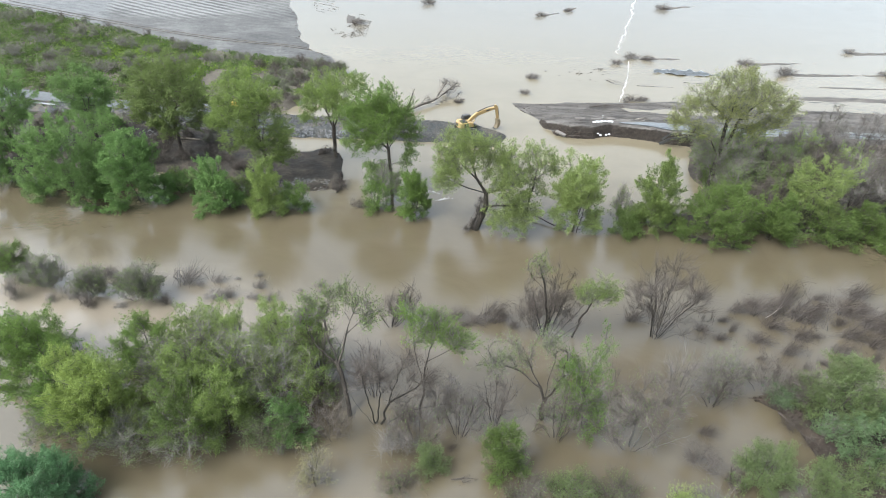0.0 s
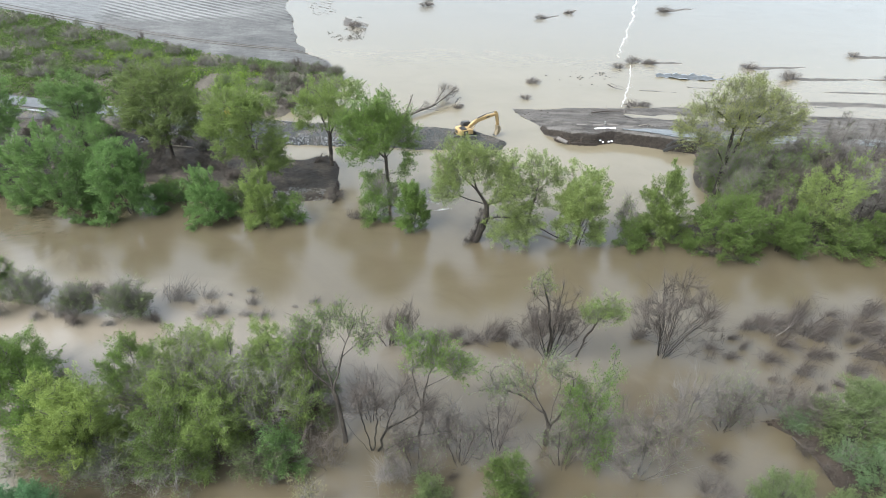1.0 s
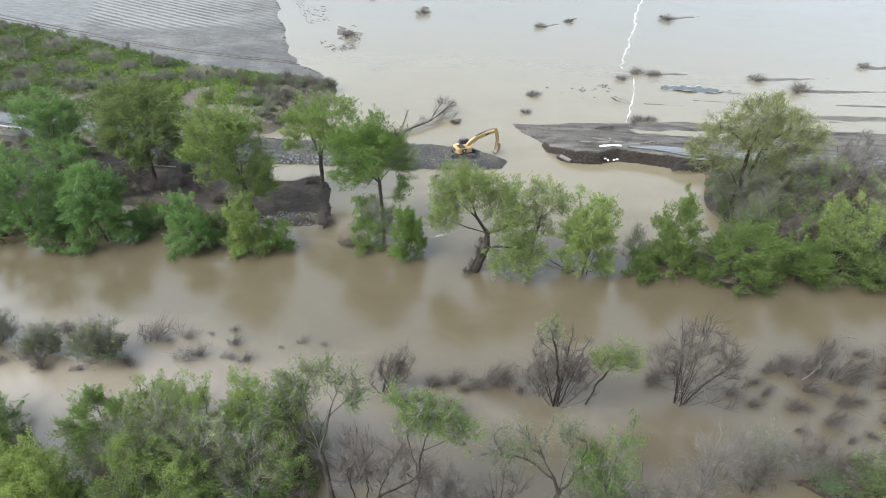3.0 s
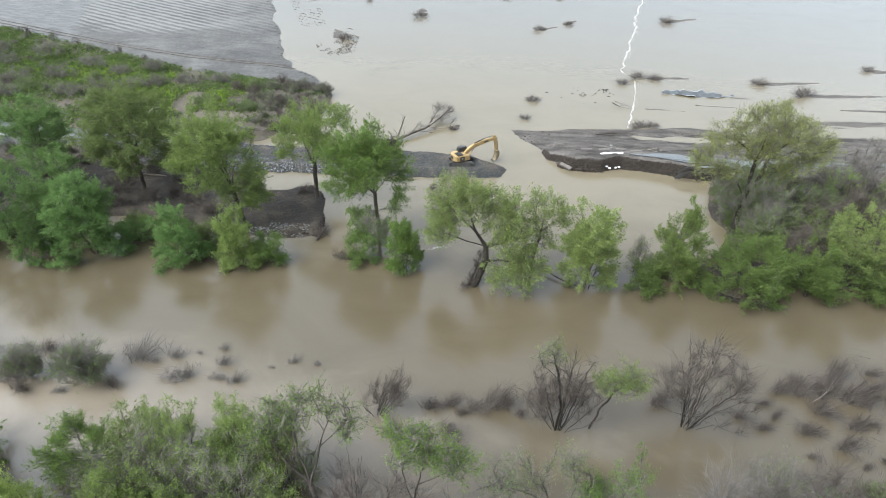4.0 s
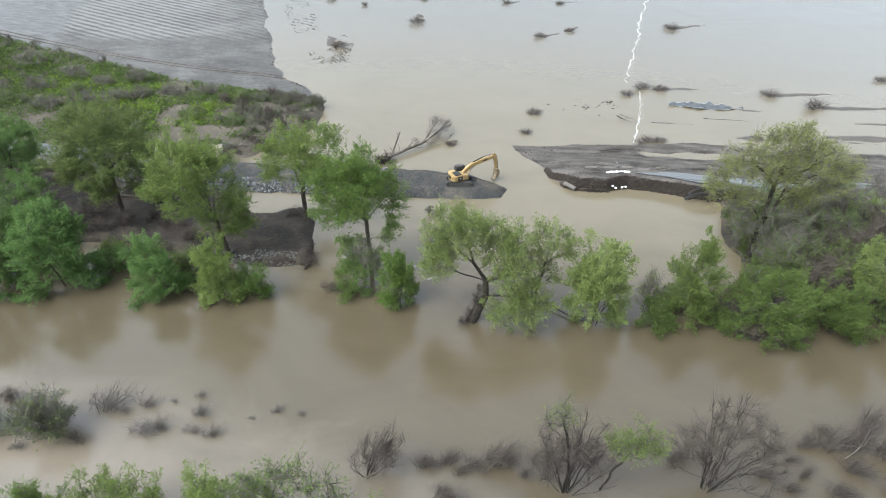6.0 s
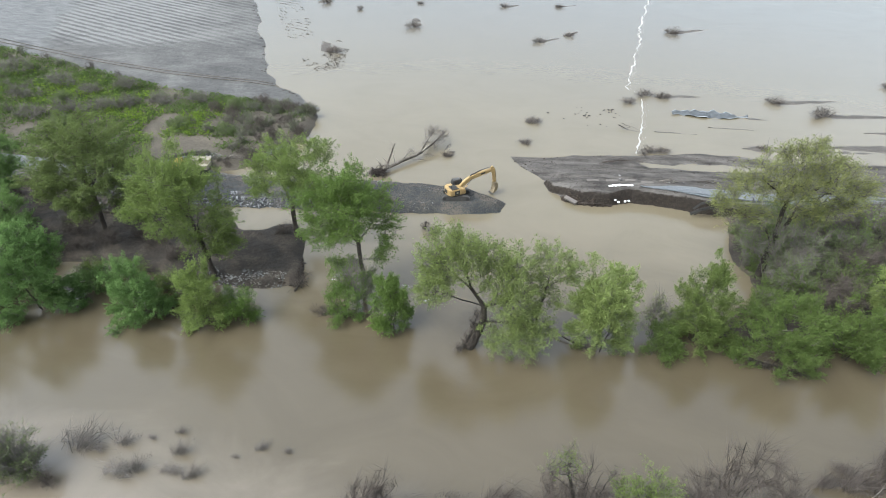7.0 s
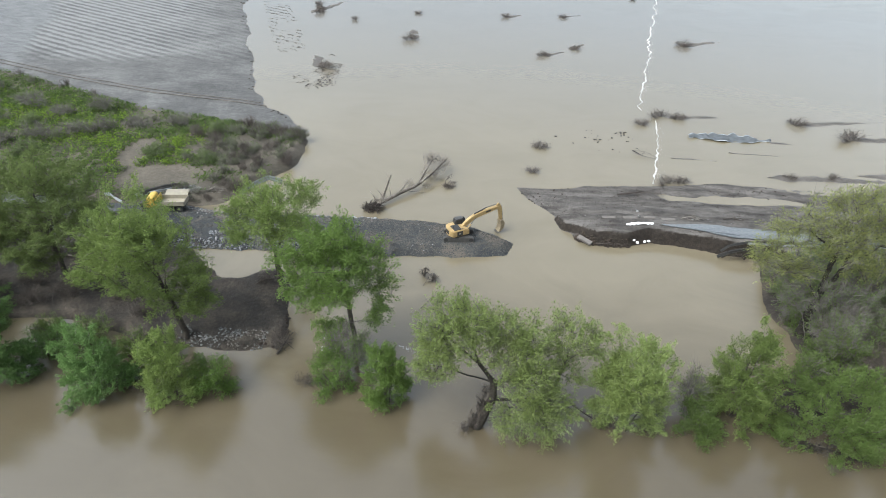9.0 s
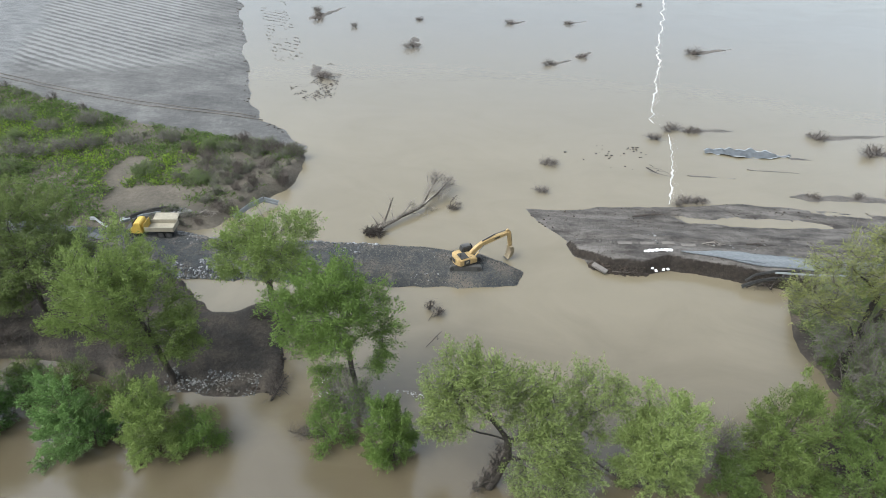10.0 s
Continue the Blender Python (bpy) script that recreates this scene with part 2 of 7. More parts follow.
LEAF = {
    "bright": foliage("bright_green_leaves", (0.0714, 0.1069, 0.0267), (0.1137, 0.1722, 0.0416), (0.1488, 0.2236, 0.0550)),
    "green": foliage("green_leaves", (0.060, 0.095, 0.022), (0.097, 0.153, 0.036), (0.126, 0.200, 0.047)),
    "olive": foliage("olive_leaves", (0.096, 0.1283, 0.037), (0.155, 0.2073, 0.06), (0.202, 0.2708, 0.078)),
    # darker copy of olive; on the right bank it paints shade into the leaves
    "dim_olive": foliage("dark_olive_leaves", (0.06, 0.086, 0.025), (0.098, 0.139, 0.039), (0.129, 0.183, 0.051)),
    "sage": foliage("mid_olive_leaves", (0.08, 0.107, 0.031), (0.13, 0.173, 0.05), (0.169, 0.227, 0.065)),
    "jade": foliage("vivid_green_leaves", (0.073, 0.122, 0.038), (0.117, 0.195, 0.061), (0.152, 0.253, 0.079)),
    "drab": foliage("brownish_olive_leaves", (0.07, 0.09, 0.03), (0.114, 0.147, 0.049), (0.149, 0.192, 0.064)),
    "teal": foliage("sea_green_leaves", (0.06, 0.115, 0.053), (0.1, 0.19, 0.088), (0.13, 0.245, 0.115)),
    "yellow": foliage("yellow_green_leaves", (0.120, 0.156, 0.042), (0.192, 0.248, 0.068), (0.25, 0.32, 0.09)),
    "pale": foliage("pale_willow_leaves", (0.114, 0.143, 0.047), (0.184, 0.232, 0.076), (0.238, 0.301, 0.1)),
    "dark": foliage("dark_green_leaves", (0.072, 0.116, 0.036), (0.117, 0.187, 0.059), (0.151, 0.243, 0.077)),
    "emerald": foliage("blue_green_leaves", (0.075, 0.108, 0.053), (0.121, 0.175, 0.086), (0.157, 0.226, 0.112)),
    "dull": foliage("grey_green_leaves", (0.0737, 0.0946, 0.0396), (0.1188, 0.1529, 0.0638), (0.1551, 0.1991, 0.0836)),
    "straw": foliage("straw_leaves", (0.112, 0.107, 0.0558), (0.18, 0.172, 0.09), (0.234, 0.224, 0.117)),
    "khaki": foliage("khaki_new_leaves", (0.132, 0.147, 0.05), (0.212, 0.236, 0.083), (0.28, 0.31, 0.112)),
    "dead": foliage("bare_grey_twigs", (0.072, 0.0641, 0.0576), (0.119, 0.108, 0.0994), (0.173, 0.16, 0.15), 0.05),
    "brown": foliage("wet_brown_twigs", (0.0393, 0.0322, 0.0274), (0.0730, 0.0610, 0.0530), (0.1123, 0.0970, 0.0866), 0.05),
    "grass": foliage("weeds", (0.04, 0.062, 0.018), (0.08, 0.122, 0.032), (0.118, 0.17, 0.043)),
    "mustard": foliage("mustard_weeds", (0.098, 0.146, 0.018), (0.155, 0.232, 0.029), (0.205, 0.3, 0.038)),
}


def foam_mat():
    k = Mat("foam")
    f = k.noise(2.5, 5, 0.7)
    return k.done(k.ramp(f, (0.35, (0.27, 0.25, 0.22)), (0.58, (0.42, 0.415, 0.405))), 0.5)


FOAM = foam_mat()
TRUCK_YELLOW = plain("truck_yellow", (0.36, 0.25, 0.045), 0.5, vary=0.2)
YELLOW = plain("machine_yellow", (0.265, 0.185, 0.08), 0.6, vary=0.3)
DUSTY = plain("mud_caked_steel", (0.15, 0.12, 0.075), 0.8, vary=0.35)
BLACK = plain("black_rubber", (0.02, 0.02, 0.02), 0.7)
STEEL = plain("dark_steel", (0.06, 0.058, 0.055), 0.6, 0.3)
GLASS = plain("dark_cab_glass", (0.02, 0.025, 0.03), 0.08, 0.0, 0.1)
ZINC = plain("galvanised_steel", (0.2, 0.215, 0.225), 0.6, 0.3, 0.2)
WHITE = plain("white_plastic", (0.6, 0.6, 0.6), 0.6, vary=0.06)
CONCRETE = plain("pale_concrete", (0.1, 0.09, 0.082), 0.85, vary=0.2)
TARP = plain("grey_sheet", (0.052, 0.058, 0.064), 0.8, vary=0.3, size=0.9)
TAN = plain("tan_steel_bed", (0.21, 0.19, 0.145), 0.6, vary=0.15)
HEM = plain("pale_hem", (0.24, 0.26, 0.28), 0.7)
TIMBER = plain("dark_timber", (0.06, 0.06, 0.065), 0.8, vary=0.3)


# ---- builders ----
def mesh(name, verts, faces, material, smooth=False):
    """A mesh from an n x 3 array and an m x k array of corners."""
    verts, faces = np.asarray(verts, np.float32), np.asarray(faces, np.int32)
    me = bpy.data.meshes.new(name)
    m, k = faces.shape
    me.vertices.add(len(verts))
    me.vertices.foreach_set("co", verts.ravel())
    me.loops.add(m * k)
    me.loops.foreach_set("vertex_index", faces.ravel())
    me.polygons.add(m)
    me.polygons.foreach_set("loop_start", np.arange(0, m * k, k, dtype=np.int32))
    if smooth:
        me.polygons.foreach_set("use_smooth", np.ones(m, bool))
    me.update(calc_edges=True)
    me.validate()
    me.materials.append(material)
    return me


def under(ob, parent):
    ob.parent = parent
    return ob


def part(name, bm, material, parent=None, label=""):
    """One bmesh as one mesh object, under a thing or a part."""
    me = bpy.data.meshes.new(name)
    bmesh.ops.recalc_face_normals(bm, faces=bm.faces)
    bm.to_mesh(me)
    bm.free()
    me.materials.append(material)
    ob = new(name, me)
    if parent:
        ob.parent = parent
    return tagged(ob, label)


def lattice(ix, iy, seed):
    h = (ix.astype(np.int64) * 374761393 + iy.astype(np.int64) * 668265263 + seed * 1442695041) & 0x7FFFFFFF
    h = ((h ^ (h >> 13)) * 1274126177) & 0x7FFFFFFF
    return ((h ^ (h >> 16)) & 0xFFFF) / 65535.0


def fbm(x, y, size, octaves=4, seed=0):
    """Smooth noise about 0, roughly -1 to 1, with features of that size in metres."""
    x, y = np.asarray(x, float), np.asarray(y, float)
    total, amp, norm = np.zeros(np.broadcast(x, y).shape), 1.0, 0.0
    for o in range(octaves):
        u, v = x / size * 2 ** o + 17.3 * o, y / size * 2 ** o - 9.1 * o
        iu, iv = np.floor(u), np.floor(v)
        fu, fv = u - iu, v - iv
        fu, fv = fu * fu * (3 - 2 * fu), fv * fv * (3 - 2 * fv)
        a, b = lattice(iu, iv, seed + o), lattice(iu + 1, iv, seed + o)
        c, d = lattice(iu, iv + 1, seed + o), lattice(iu + 1, iv + 1, seed + o)
        total += amp * ((a * (1 - fu) + b * fu) * (1 - fv) + (c * (1 - fu) + d * fu) * fv - 0.5)
        norm += amp
        amp *= 0.5
    return 2.4 * total / norm


def inside(x, y, poly):
    """Distance to the outline, positive inside."""
    d, odd = np.full(np.broadcast(x, y).shape, 1e9), np.zeros(np.broadcast(x, y).shape, bool)
    for (ax, ay), (bx, by) in zip(poly, poly[1:] + poly[:1]):
        ex, ey = bx - ax, by - ay
        t = np.clip(((x - ax) * ex + (y - ay) * ey) / (ex * ex + ey * ey), 0, 1)
        d = np.minimum(d, np.hypot(x - ax - t * ex, y - ay - t * ey))
        if ey:
            odd ^= ((ay > y) != (by > y)) & (x < ax + (y - ay) * ex / ey)
    return np.where(odd, d, -d)


def step(a, b, v):
    t = np.clip((v - a) / (b - a), 0, 1)
    return t * t * (3 - 2 * t)


def land(name, box, res, height, material, label, floor=-0.7):
    """A piece of ground: a grid over the box, raised by height(x, y), without what lies deep under water."""
    x0, y0, x1, y1 = box
    nx, ny = int((x1 - x0) / res) + 1, int((y1 - y0) / res) + 1
    gx, gy = np.meshgrid(np.linspace(x0, x1, nx), np.linspace(y0, y1, ny))
    gz = height(gx, gy)
    v = np.stack([gx.ravel(), gy.ravel(), np.maximum(gz.ravel(), floor - 0.3)], 1)
    i = np.arange(nx * ny).reshape(ny, nx)
    f = np.stack([i[:-1, :-1].ravel(), i[:-1, 1:].ravel(), i[1:, 1:].ravel(), i[1:, :-1].ravel()], 1)
    f = f[(v[f, 2] > floor).any(1)]
    used, inv = np.unique(f, return_inverse=True)
    ob = new(name, mesh(name, v[used], inv.reshape(f.shape), material, True))
    return tagged(ob, label, "ground", kind="structure")


def tubes(p0, p1, r0, r1, sides):
    """Tapered tubes from p0 to p1: verts and quads."""
    d = p1 - p0
    d = d / np.maximum(np.linalg.norm(d, axis=1, keepdims=True), 1e-6)
    ref = np.where(np.abs(d[:, 2:3]) > 0.9, np.array([[1.0, 0, 0]]), np.array([[0, 0, 1.0]]))
    u = np.cross(d, ref)
    u /= np.linalg.norm(u, axis=1, keepdims=True)
    w = np.cross(d, u)
    a = np.arange(sides) * 2 * math.pi / sides
    ring = u[:, None] * np.cos(a)[None, :, None] + w[:, None] * np.sin(a)[None, :, None]
    v = np.concatenate([p0[:, None] + ring * r0[:, None, None], p1[:, None] + ring * r1[:, None, None]], 1)
    k = np.arange(sides)
    quad = np.stack([k, (k + 1) % sides, (k + 1) % sides + sides, k + sides], 1)
    f = (np.arange(len(p0)) * 2 * sides)[:, None, None] + quad[None]
    return v.reshape(-1, 3), f.reshape(-1, 4)


def joined(parts):
    vs, fs, n = [], [], 0
    for v, f in parts:
        if len(v):
            vs.append(v)
            fs.append(f + n)
            n += len(v)
    return np.concatenate(vs), np.concatenate(fs)


def leaves(rng, centres, size, hang=0.2, slim=0.5, dirs=None):
    """Small pointed leaf blades about the centres."""
    n = len(centres)
    d = rng.normal(size=(n, 3)) if dirs is None else dirs + rng.normal(size=(n, 3)) * 0.25
    if dirs is None:
        d[:, 2] -= hang
    d /= np.linalg.norm(d, axis=1, keepdims=True)
    s = np.cross(d, rng.normal(size=(n, 3)))
    s /= np.maximum(np.linalg.norm(s, axis=1, keepdims=True), 1e-6)
    ln = size * rng.uniform(0.6, 1.35, (n, 1))
    a, b = centres - d * ln / 2, centres + d * ln / 2
    v = np.stack([a + s * ln * slim / 2, b, a - s * ln * slim / 2], 1)
    return v.reshape(-1, 3), np.arange(n * 3).reshape(n, 3)


def skeleton(rng, stems, blobs, clumps, lean=(0, 0), arch=0.18, shell=0.5):
    """Limbs that run from the stems to points spread through the blobs (x, y, z, rx, ry, rz).
    Gives segments p0, p1, radius weights and the tips."""
    pos, par = [], []
    for line in stems:
        prev = -1
        for (a, b) in zip(line[:-1], line[1:]):
            a, b = Vector(a), Vector(b)
            k = max(1, int((b - a).length / 0.7))
            for j in range(k + 1):
                if j == 0 and prev >= 0:
                    continue
                p = a.lerp(b, j / k)
                wob = 0.05 if j else 0
                if prev < 0 and pos:
                    gap = np.linalg.norm(np.array(pos) - np.array(p), axis=1)
                    if gap.min() < 0.95:
                        prev = int(gap.argmin())
                        continue
                pos.append((p.x + rng.normal() * wob, p.y + rng.normal() * wob, p.z))
                par.append(prev)
                prev = len(pos) - 1
    vol = np.array([b[3] * b[4] * b[5] for b in blobs]) ** 0.75
    pick = rng.choice(len(blobs), clumps, p=vol / vol.sum())
    u = rng.normal(size=(clumps, 3))
    u /= np.linalg.norm(u, axis=1, keepdims=True)
    rad = rng.uniform(0.03, 1, (clumps, 1)) ** shell
    bl = np.array(blobs, float)[pick]
    at = bl[:, :3] + u * rad * bl[:, 3:] * rng.uniform(0.85, 1.1, (clumps, 1))
    at[:, 2] = np.maximum(at[:, 2], 0.25)
    at[:, 0] += lean[0] * at[:, 2]
    at[:, 1] += lean[1] * at[:, 2]
    root = np.array(pos)
    near = np.array([np.linalg.norm(root - a, axis=1).min() for a in at])
    tips = []
    for a in at[np.argsort(near)]:
        q = np.array(pos)
        cost = np.linalg.norm(q - a, axis=1) + 0.9 * np.maximum(0, q[:, 2] - a[2] + 0.3)
        j = int(np.argmin(cost))
        s = q[j]
        dist = np.linalg.norm(a - s)
        k = max(1, int(dist / 0.75))
        c = (s + a) / 2 + np.array([0, 0, arch * dist]) + rng.normal(size=3) * 0.08 * dist
        prev = j
        for i in range(1, k + 1):
            t = i / k
            p = s * (1 - t) ** 2 + c * 2 * t * (1 - t) + a * t * t + rng.normal(size=3) * 0.04
            pos.append(tuple(p))
            par.append(prev)
            prev = len(pos) - 1
        tips.append(prev)
    pos, par = np.array(pos), np.array(par)
    load = np.zeros(len(pos))
    load[tips] = 1
    for i in range(len(pos) - 1, -1, -1):
        if par[i] >= 0:
            load[par[i]] += load[i]
    return pos, par, np.maximum(load, 0.4), np.array(tips)


def wood(rng, pos, par, load, base_r, tip_r=0.025, power=0.8):
    """Tubes over a skeleton, thick where they carry much."""
    kids = par >= 0
    top = load.max()
    r = np.maximum(tip_r, base_r * (load / top) ** power)
    i = np.nonzero(kids)[0]
    p0, p1, r0, r1 = pos[par[i]], pos[i], r[par[i]], r[i]
    r0 = np.minimum(r0, r1 * 1.5 + 0.01)
    big = r1 > 0.07
    out = []
    if big.any():
        out.append(tubes(p0[big], p1[big], r0[big], r1[big], 7))
    if (~big).any():
        v, f = tubes(p0[~big], p1[~big], r0[~big], r1[~big], 4 if base_r > 0.15 else 3)
        out.append((v, f))
    return joined(out)


def planted(name, label, category, x, y, seed, blobs, stems=None, trunk_r=0.3, clumps=80, leaf="green", per=70, spread=0.8,
            size=0.26, lean=(0, 0), bark=None, twigs=6, twig_len=0.9, group="", tip_r=0.025, arch=0.18, z=-0.3, twig_leaf="dead", shell=0.5, hang=0.2, twig_w=0.03, power=0.8, comb=0.4, droop=0.1):
    """A tree or shrub: trunk with limbs, a haze of twigs, and a crown of leaves."""
    rng = np.random.default_rng(seed)
    stems = stems or [[(0, 0, -0.5), (0, 0, max(0.6, blobs[0][2] * 0.75))]]
    pos, par, load, tips = skeleton(rng, stems, blobs, int(clumps * 1.55) if per > 12 else clumps, lean, arch, shell)
    root = new(name)
    root.location = (x, y, z)
    tagged(root, label, category, group)
    per, spread = int(per * (2.6 if size > 0.2 else 2.12)), spread * 0.82
    size = min(size, 0.225)
    under(new("trunk", mesh("trunk", *wood(rng, pos, par, load, trunk_r, tip_r, power), bark or BARK, True)), root)
    ends = pos[tips]
    out = ends - pos[par[tips]]
    out /= np.maximum(np.linalg.norm(out, axis=1, keepdims=True), 1e-5)
    if twigs:
        c = np.repeat(ends, twigs, 0)
        d = np.repeat(out, twigs, 0) + rng.normal(size=c.shape) * comb + np.array([lean[0] * 0.9, lean[1] * 0.9, 0.45])
        c = c - np.repeat(out, twigs, 0) * rng.uniform(0, 1.2, (len(c), 1)) + rng.normal(size=c.shape) * 0.16
        d /= np.linalg.norm(d, axis=1, keepdims=True)
        ln = twig_len * rng.uniform(0.4, 1.3, (len(c), 1))
        v, f = leaves(rng, c + d * ln * 0.5, 1.0, slim=twig_w * 1.3, dirs=d * 3)
        mid = v.reshape(-1, 3, 3).mean(1, keepdims=True)
        v = (mid + (v.reshape(-1, 3, 3) - mid) * ln[:, None]).reshape(-1, 3)
        tagged(under(new("brushwood", mesh("brushwood", v, f, LEAF[twig_leaf])), root), kind="stuff")
    if per:
        fan = 5
        heart = np.array([ends[:, 0].mean(), ends[:, 1].mean(), np.quantile(ends[:, 2], 0.3)])
        away = ends - heart
        away /= np.maximum(np.linalg.norm(away, axis=1, keepdims=True), 1e-5)
        spray = np.repeat(0.45 * out + 0.8 * away + np.array([0, 0, 0.4]), fan, 0)
        spray = spray + rng.normal(size=spray.shape) * 0.42
        spray /= np.linalg.norm(spray, axis=1, keepdims=True)
        foot = np.repeat(ends, fan, 0) + rng.normal(size=spray.shape) * spread * 0.42
        reach = spread * rng.uniform(1.1, 3.0, (len(spray), 1))
        each = max(1, per // fan)
        n = each * len(spray)
        spray, foot, reach = np.repeat(spray, each, 0), np.repeat(foot, each, 0), np.repeat(reach, each, 0)
        t = rng.uniform(0, 1, (n, 1))
        off = spray * (t - 0.4) * reach
        off += np.clip(rng.normal(size=(n, 3)), -2.0, 2.0) * spread * (0.34 - 0.2 * t)
        off[:, 2] -= droop * (t[:, 0] * reach[:, 0]) ** 2 * 0.5
        c = foot + off
        aim = spray * 1.0 + rng.normal(size=(n, 3)) * 0.5 - np.array([0, 0, 0.15])
        ok = c[:, 2] > 0.35
        tagged(under(new("crown", mesh("crown", *leaves(rng, c[ok], size * 0.965, slim=0.42, dirs=aim[ok]), LEAF[leaf])), root), kind="stuff")
    return root


def prism(bm, outline, y0, y1, bevel=0.04, m=None):
    """A slab with the given outline in x and z, from y0 to y1."""
    a = [bm.verts.new((x, y0, z)) for x, z in outline]
    b = [bm.verts.new((x, y1, z)) for x, z in outline]
    faces = [bm.faces.new(a), bm.faces.new(b[::-1])]
    k = len(outline)
    faces += [bm.faces.new((a[i], b[i], b[(i + 1) % k], a[(i + 1) % k])) for i in range(k)]
    if bevel:
        edges = list({e for f in faces for e in f.edges})
        got = bmesh.ops.bevel(bm, geom=edges, offset=bevel, segments=2, affect="EDGES")
        verts = list({v for f in got["faces"] for v in f.verts} | {v for v in a + b if v.is_valid})
    else:
        verts = a + b
    if m is not None:
        bmesh.ops.transform(bm, matrix=m, verts=[v for v in verts if v.is_valid])
    return bm


def box(size, centre, bevel=0.03, m=None, bm=None):
    bm = bm or bmesh.new()
    sx, sy, sz = (s / 2 for s in size)
    cx, cy, cz = centre
    return prism(bm, [(cx - sx, cz - sz), (cx + sx, cz - sz), (cx + sx, cz + sz), (cx - sx, cz + sz)], cy - sy, cy + sy, bevel, m)


def rod(a, b, r, sides=10, bm=None):
    bm = bm or bmesh.new()
    a, b = Vector(a), Vector(b)
    m = look((a + b) / 2, b)
    bmesh.ops.create_cone(bm, cap_ends=True, segments=sides, radius1=r, radius2=r, depth=(b - a).length, matrix=m)
    return bm


ICO = bmesh.new()
bmesh.ops.create_icosphere(ICO, subdivisions=1, radius=1.0)
ICO_V = np.array([v.co for v in ICO.verts])
ICO_F = np.array([[v.index for v in f.verts] for f in ICO.faces])
ICO.free()


def stones(rng, at, size, flat=0.65):
    """Angular stones at the given places."""
    n = len(at)
    s = size * rng.uniform(0.45, 1.4, (n, 1, 1)) * rng.uniform(0.65, 1.2, (n, 1, 3)) * np.array([1, 1, flat])
    v = ICO_V[None] * s * rng.uniform(0.6, 1.3, (n, len(ICO_V), 1))
    a = rng.uniform(0, 2 * math.pi, (n, 1))
    x = v[..., 0] * np.cos(a) - v[..., 1] * np.sin(a)
    y = v[..., 0] * np.sin(a) + v[..., 1] * np.cos(a)
    v = np.stack([x, y, v[..., 2]], -1) + at[:, None]
    return v.reshape(-1, 3), (ICO_F[None] + (np.arange(n) * len(ICO_V))[:, None, None]).reshape(-1, 3)


# ---- the ground and the flood ----
def sheet(name, z, material, label, category):
    bm = bmesh.new()
    bmesh.ops.create_grid(bm, x_segments=8, y_segments=8, size=3000, matrix=Matrix.Translation((0, 0, z)))
    return tagged(part(name, bm, material), label, category, kind="structure")


sheet("ground", -1.2, BED, "brown silty bed under the flooded river", "ground")
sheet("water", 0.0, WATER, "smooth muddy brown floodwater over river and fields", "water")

LEVEE_RIM = [(0.9, 120.8), (3.5, 116.6), (6.6, 112.5), (7.6, 109), (11.5, 106), (16.5, 105.8), (20, 107), (25.6, 106.4), (31, 105.2),
             (38, 103.2), (60, 104), (160, 108), (160, 127), (57, 125), (43, 125.5), (34, 126), (24, 124), (17, 123.4), (12.6, 122.6), (8, 121)]
RIGHT_RIM = [(33.5, 106), (32.6, 97), (32.6, 91), (33.5, 88), (33, 82), (29, 81), (25, 80.5), (23, 78.5), (27, 77), (36, 76.2), (46, 77.4), (55, 76.8),
             (90, 77), (160, 78), (160, 110), (60, 108)]
SPIT_RIM = [(-39, 92.5), (-34, 93.6), (-31, 94.6), (-27.5, 90.5), (-26.4, 86), (-25.8, 81), (-29, 80.2), (-34, 80.2), (-39, 80.0), (-45, 81.6), (-50, 82.2),
            (-56, 82), (-64, 81), (-78, 78), (-160, 75), (-160, 108), (-90, 103), (-58, 99.6), (-44, 98.4), (-41.5, 95)]
CAUSE_RIM = [(0.6, 104.6), (-0.6, 101.7), (-6, 100.8), (-15, 99.8), (-27, 99.8), (-38, 98.9), (-48, 98.2), (-70, 99.5), (-109, 103.5), (-300, 120),
             (-300, 132), (-109, 114), (-70, 108.5), (-49, 109), (-46.3, 108), (-41, 107.4), (-25, 108.6), (-12, 108.8), (-5, 108)]
VERGE_RIM = [(-38.6, 136.4), (-37.2, 129.6), (-37.2, 124.7), (-39.5, 120), (-43, 115.4), (-44.5, 111), (-50, 108.5), (-62, 108.5), (-72, 107), (-109, 111),
             (-300, 128), (-300, 222), (-159, 178), (-115, 161), (-76, 145.6), (-57, 141)]
FIELD_RIM = [(-39, 138.2), (-47, 146), (-55, 156.6), (-62, 171), (-72, 195), (-91, 242), (-140, 360), (-300, 400), (-300, 200), (-159, 173), (-115, 156),
             (-76, 141), (-57, 137), (-40, 134)]


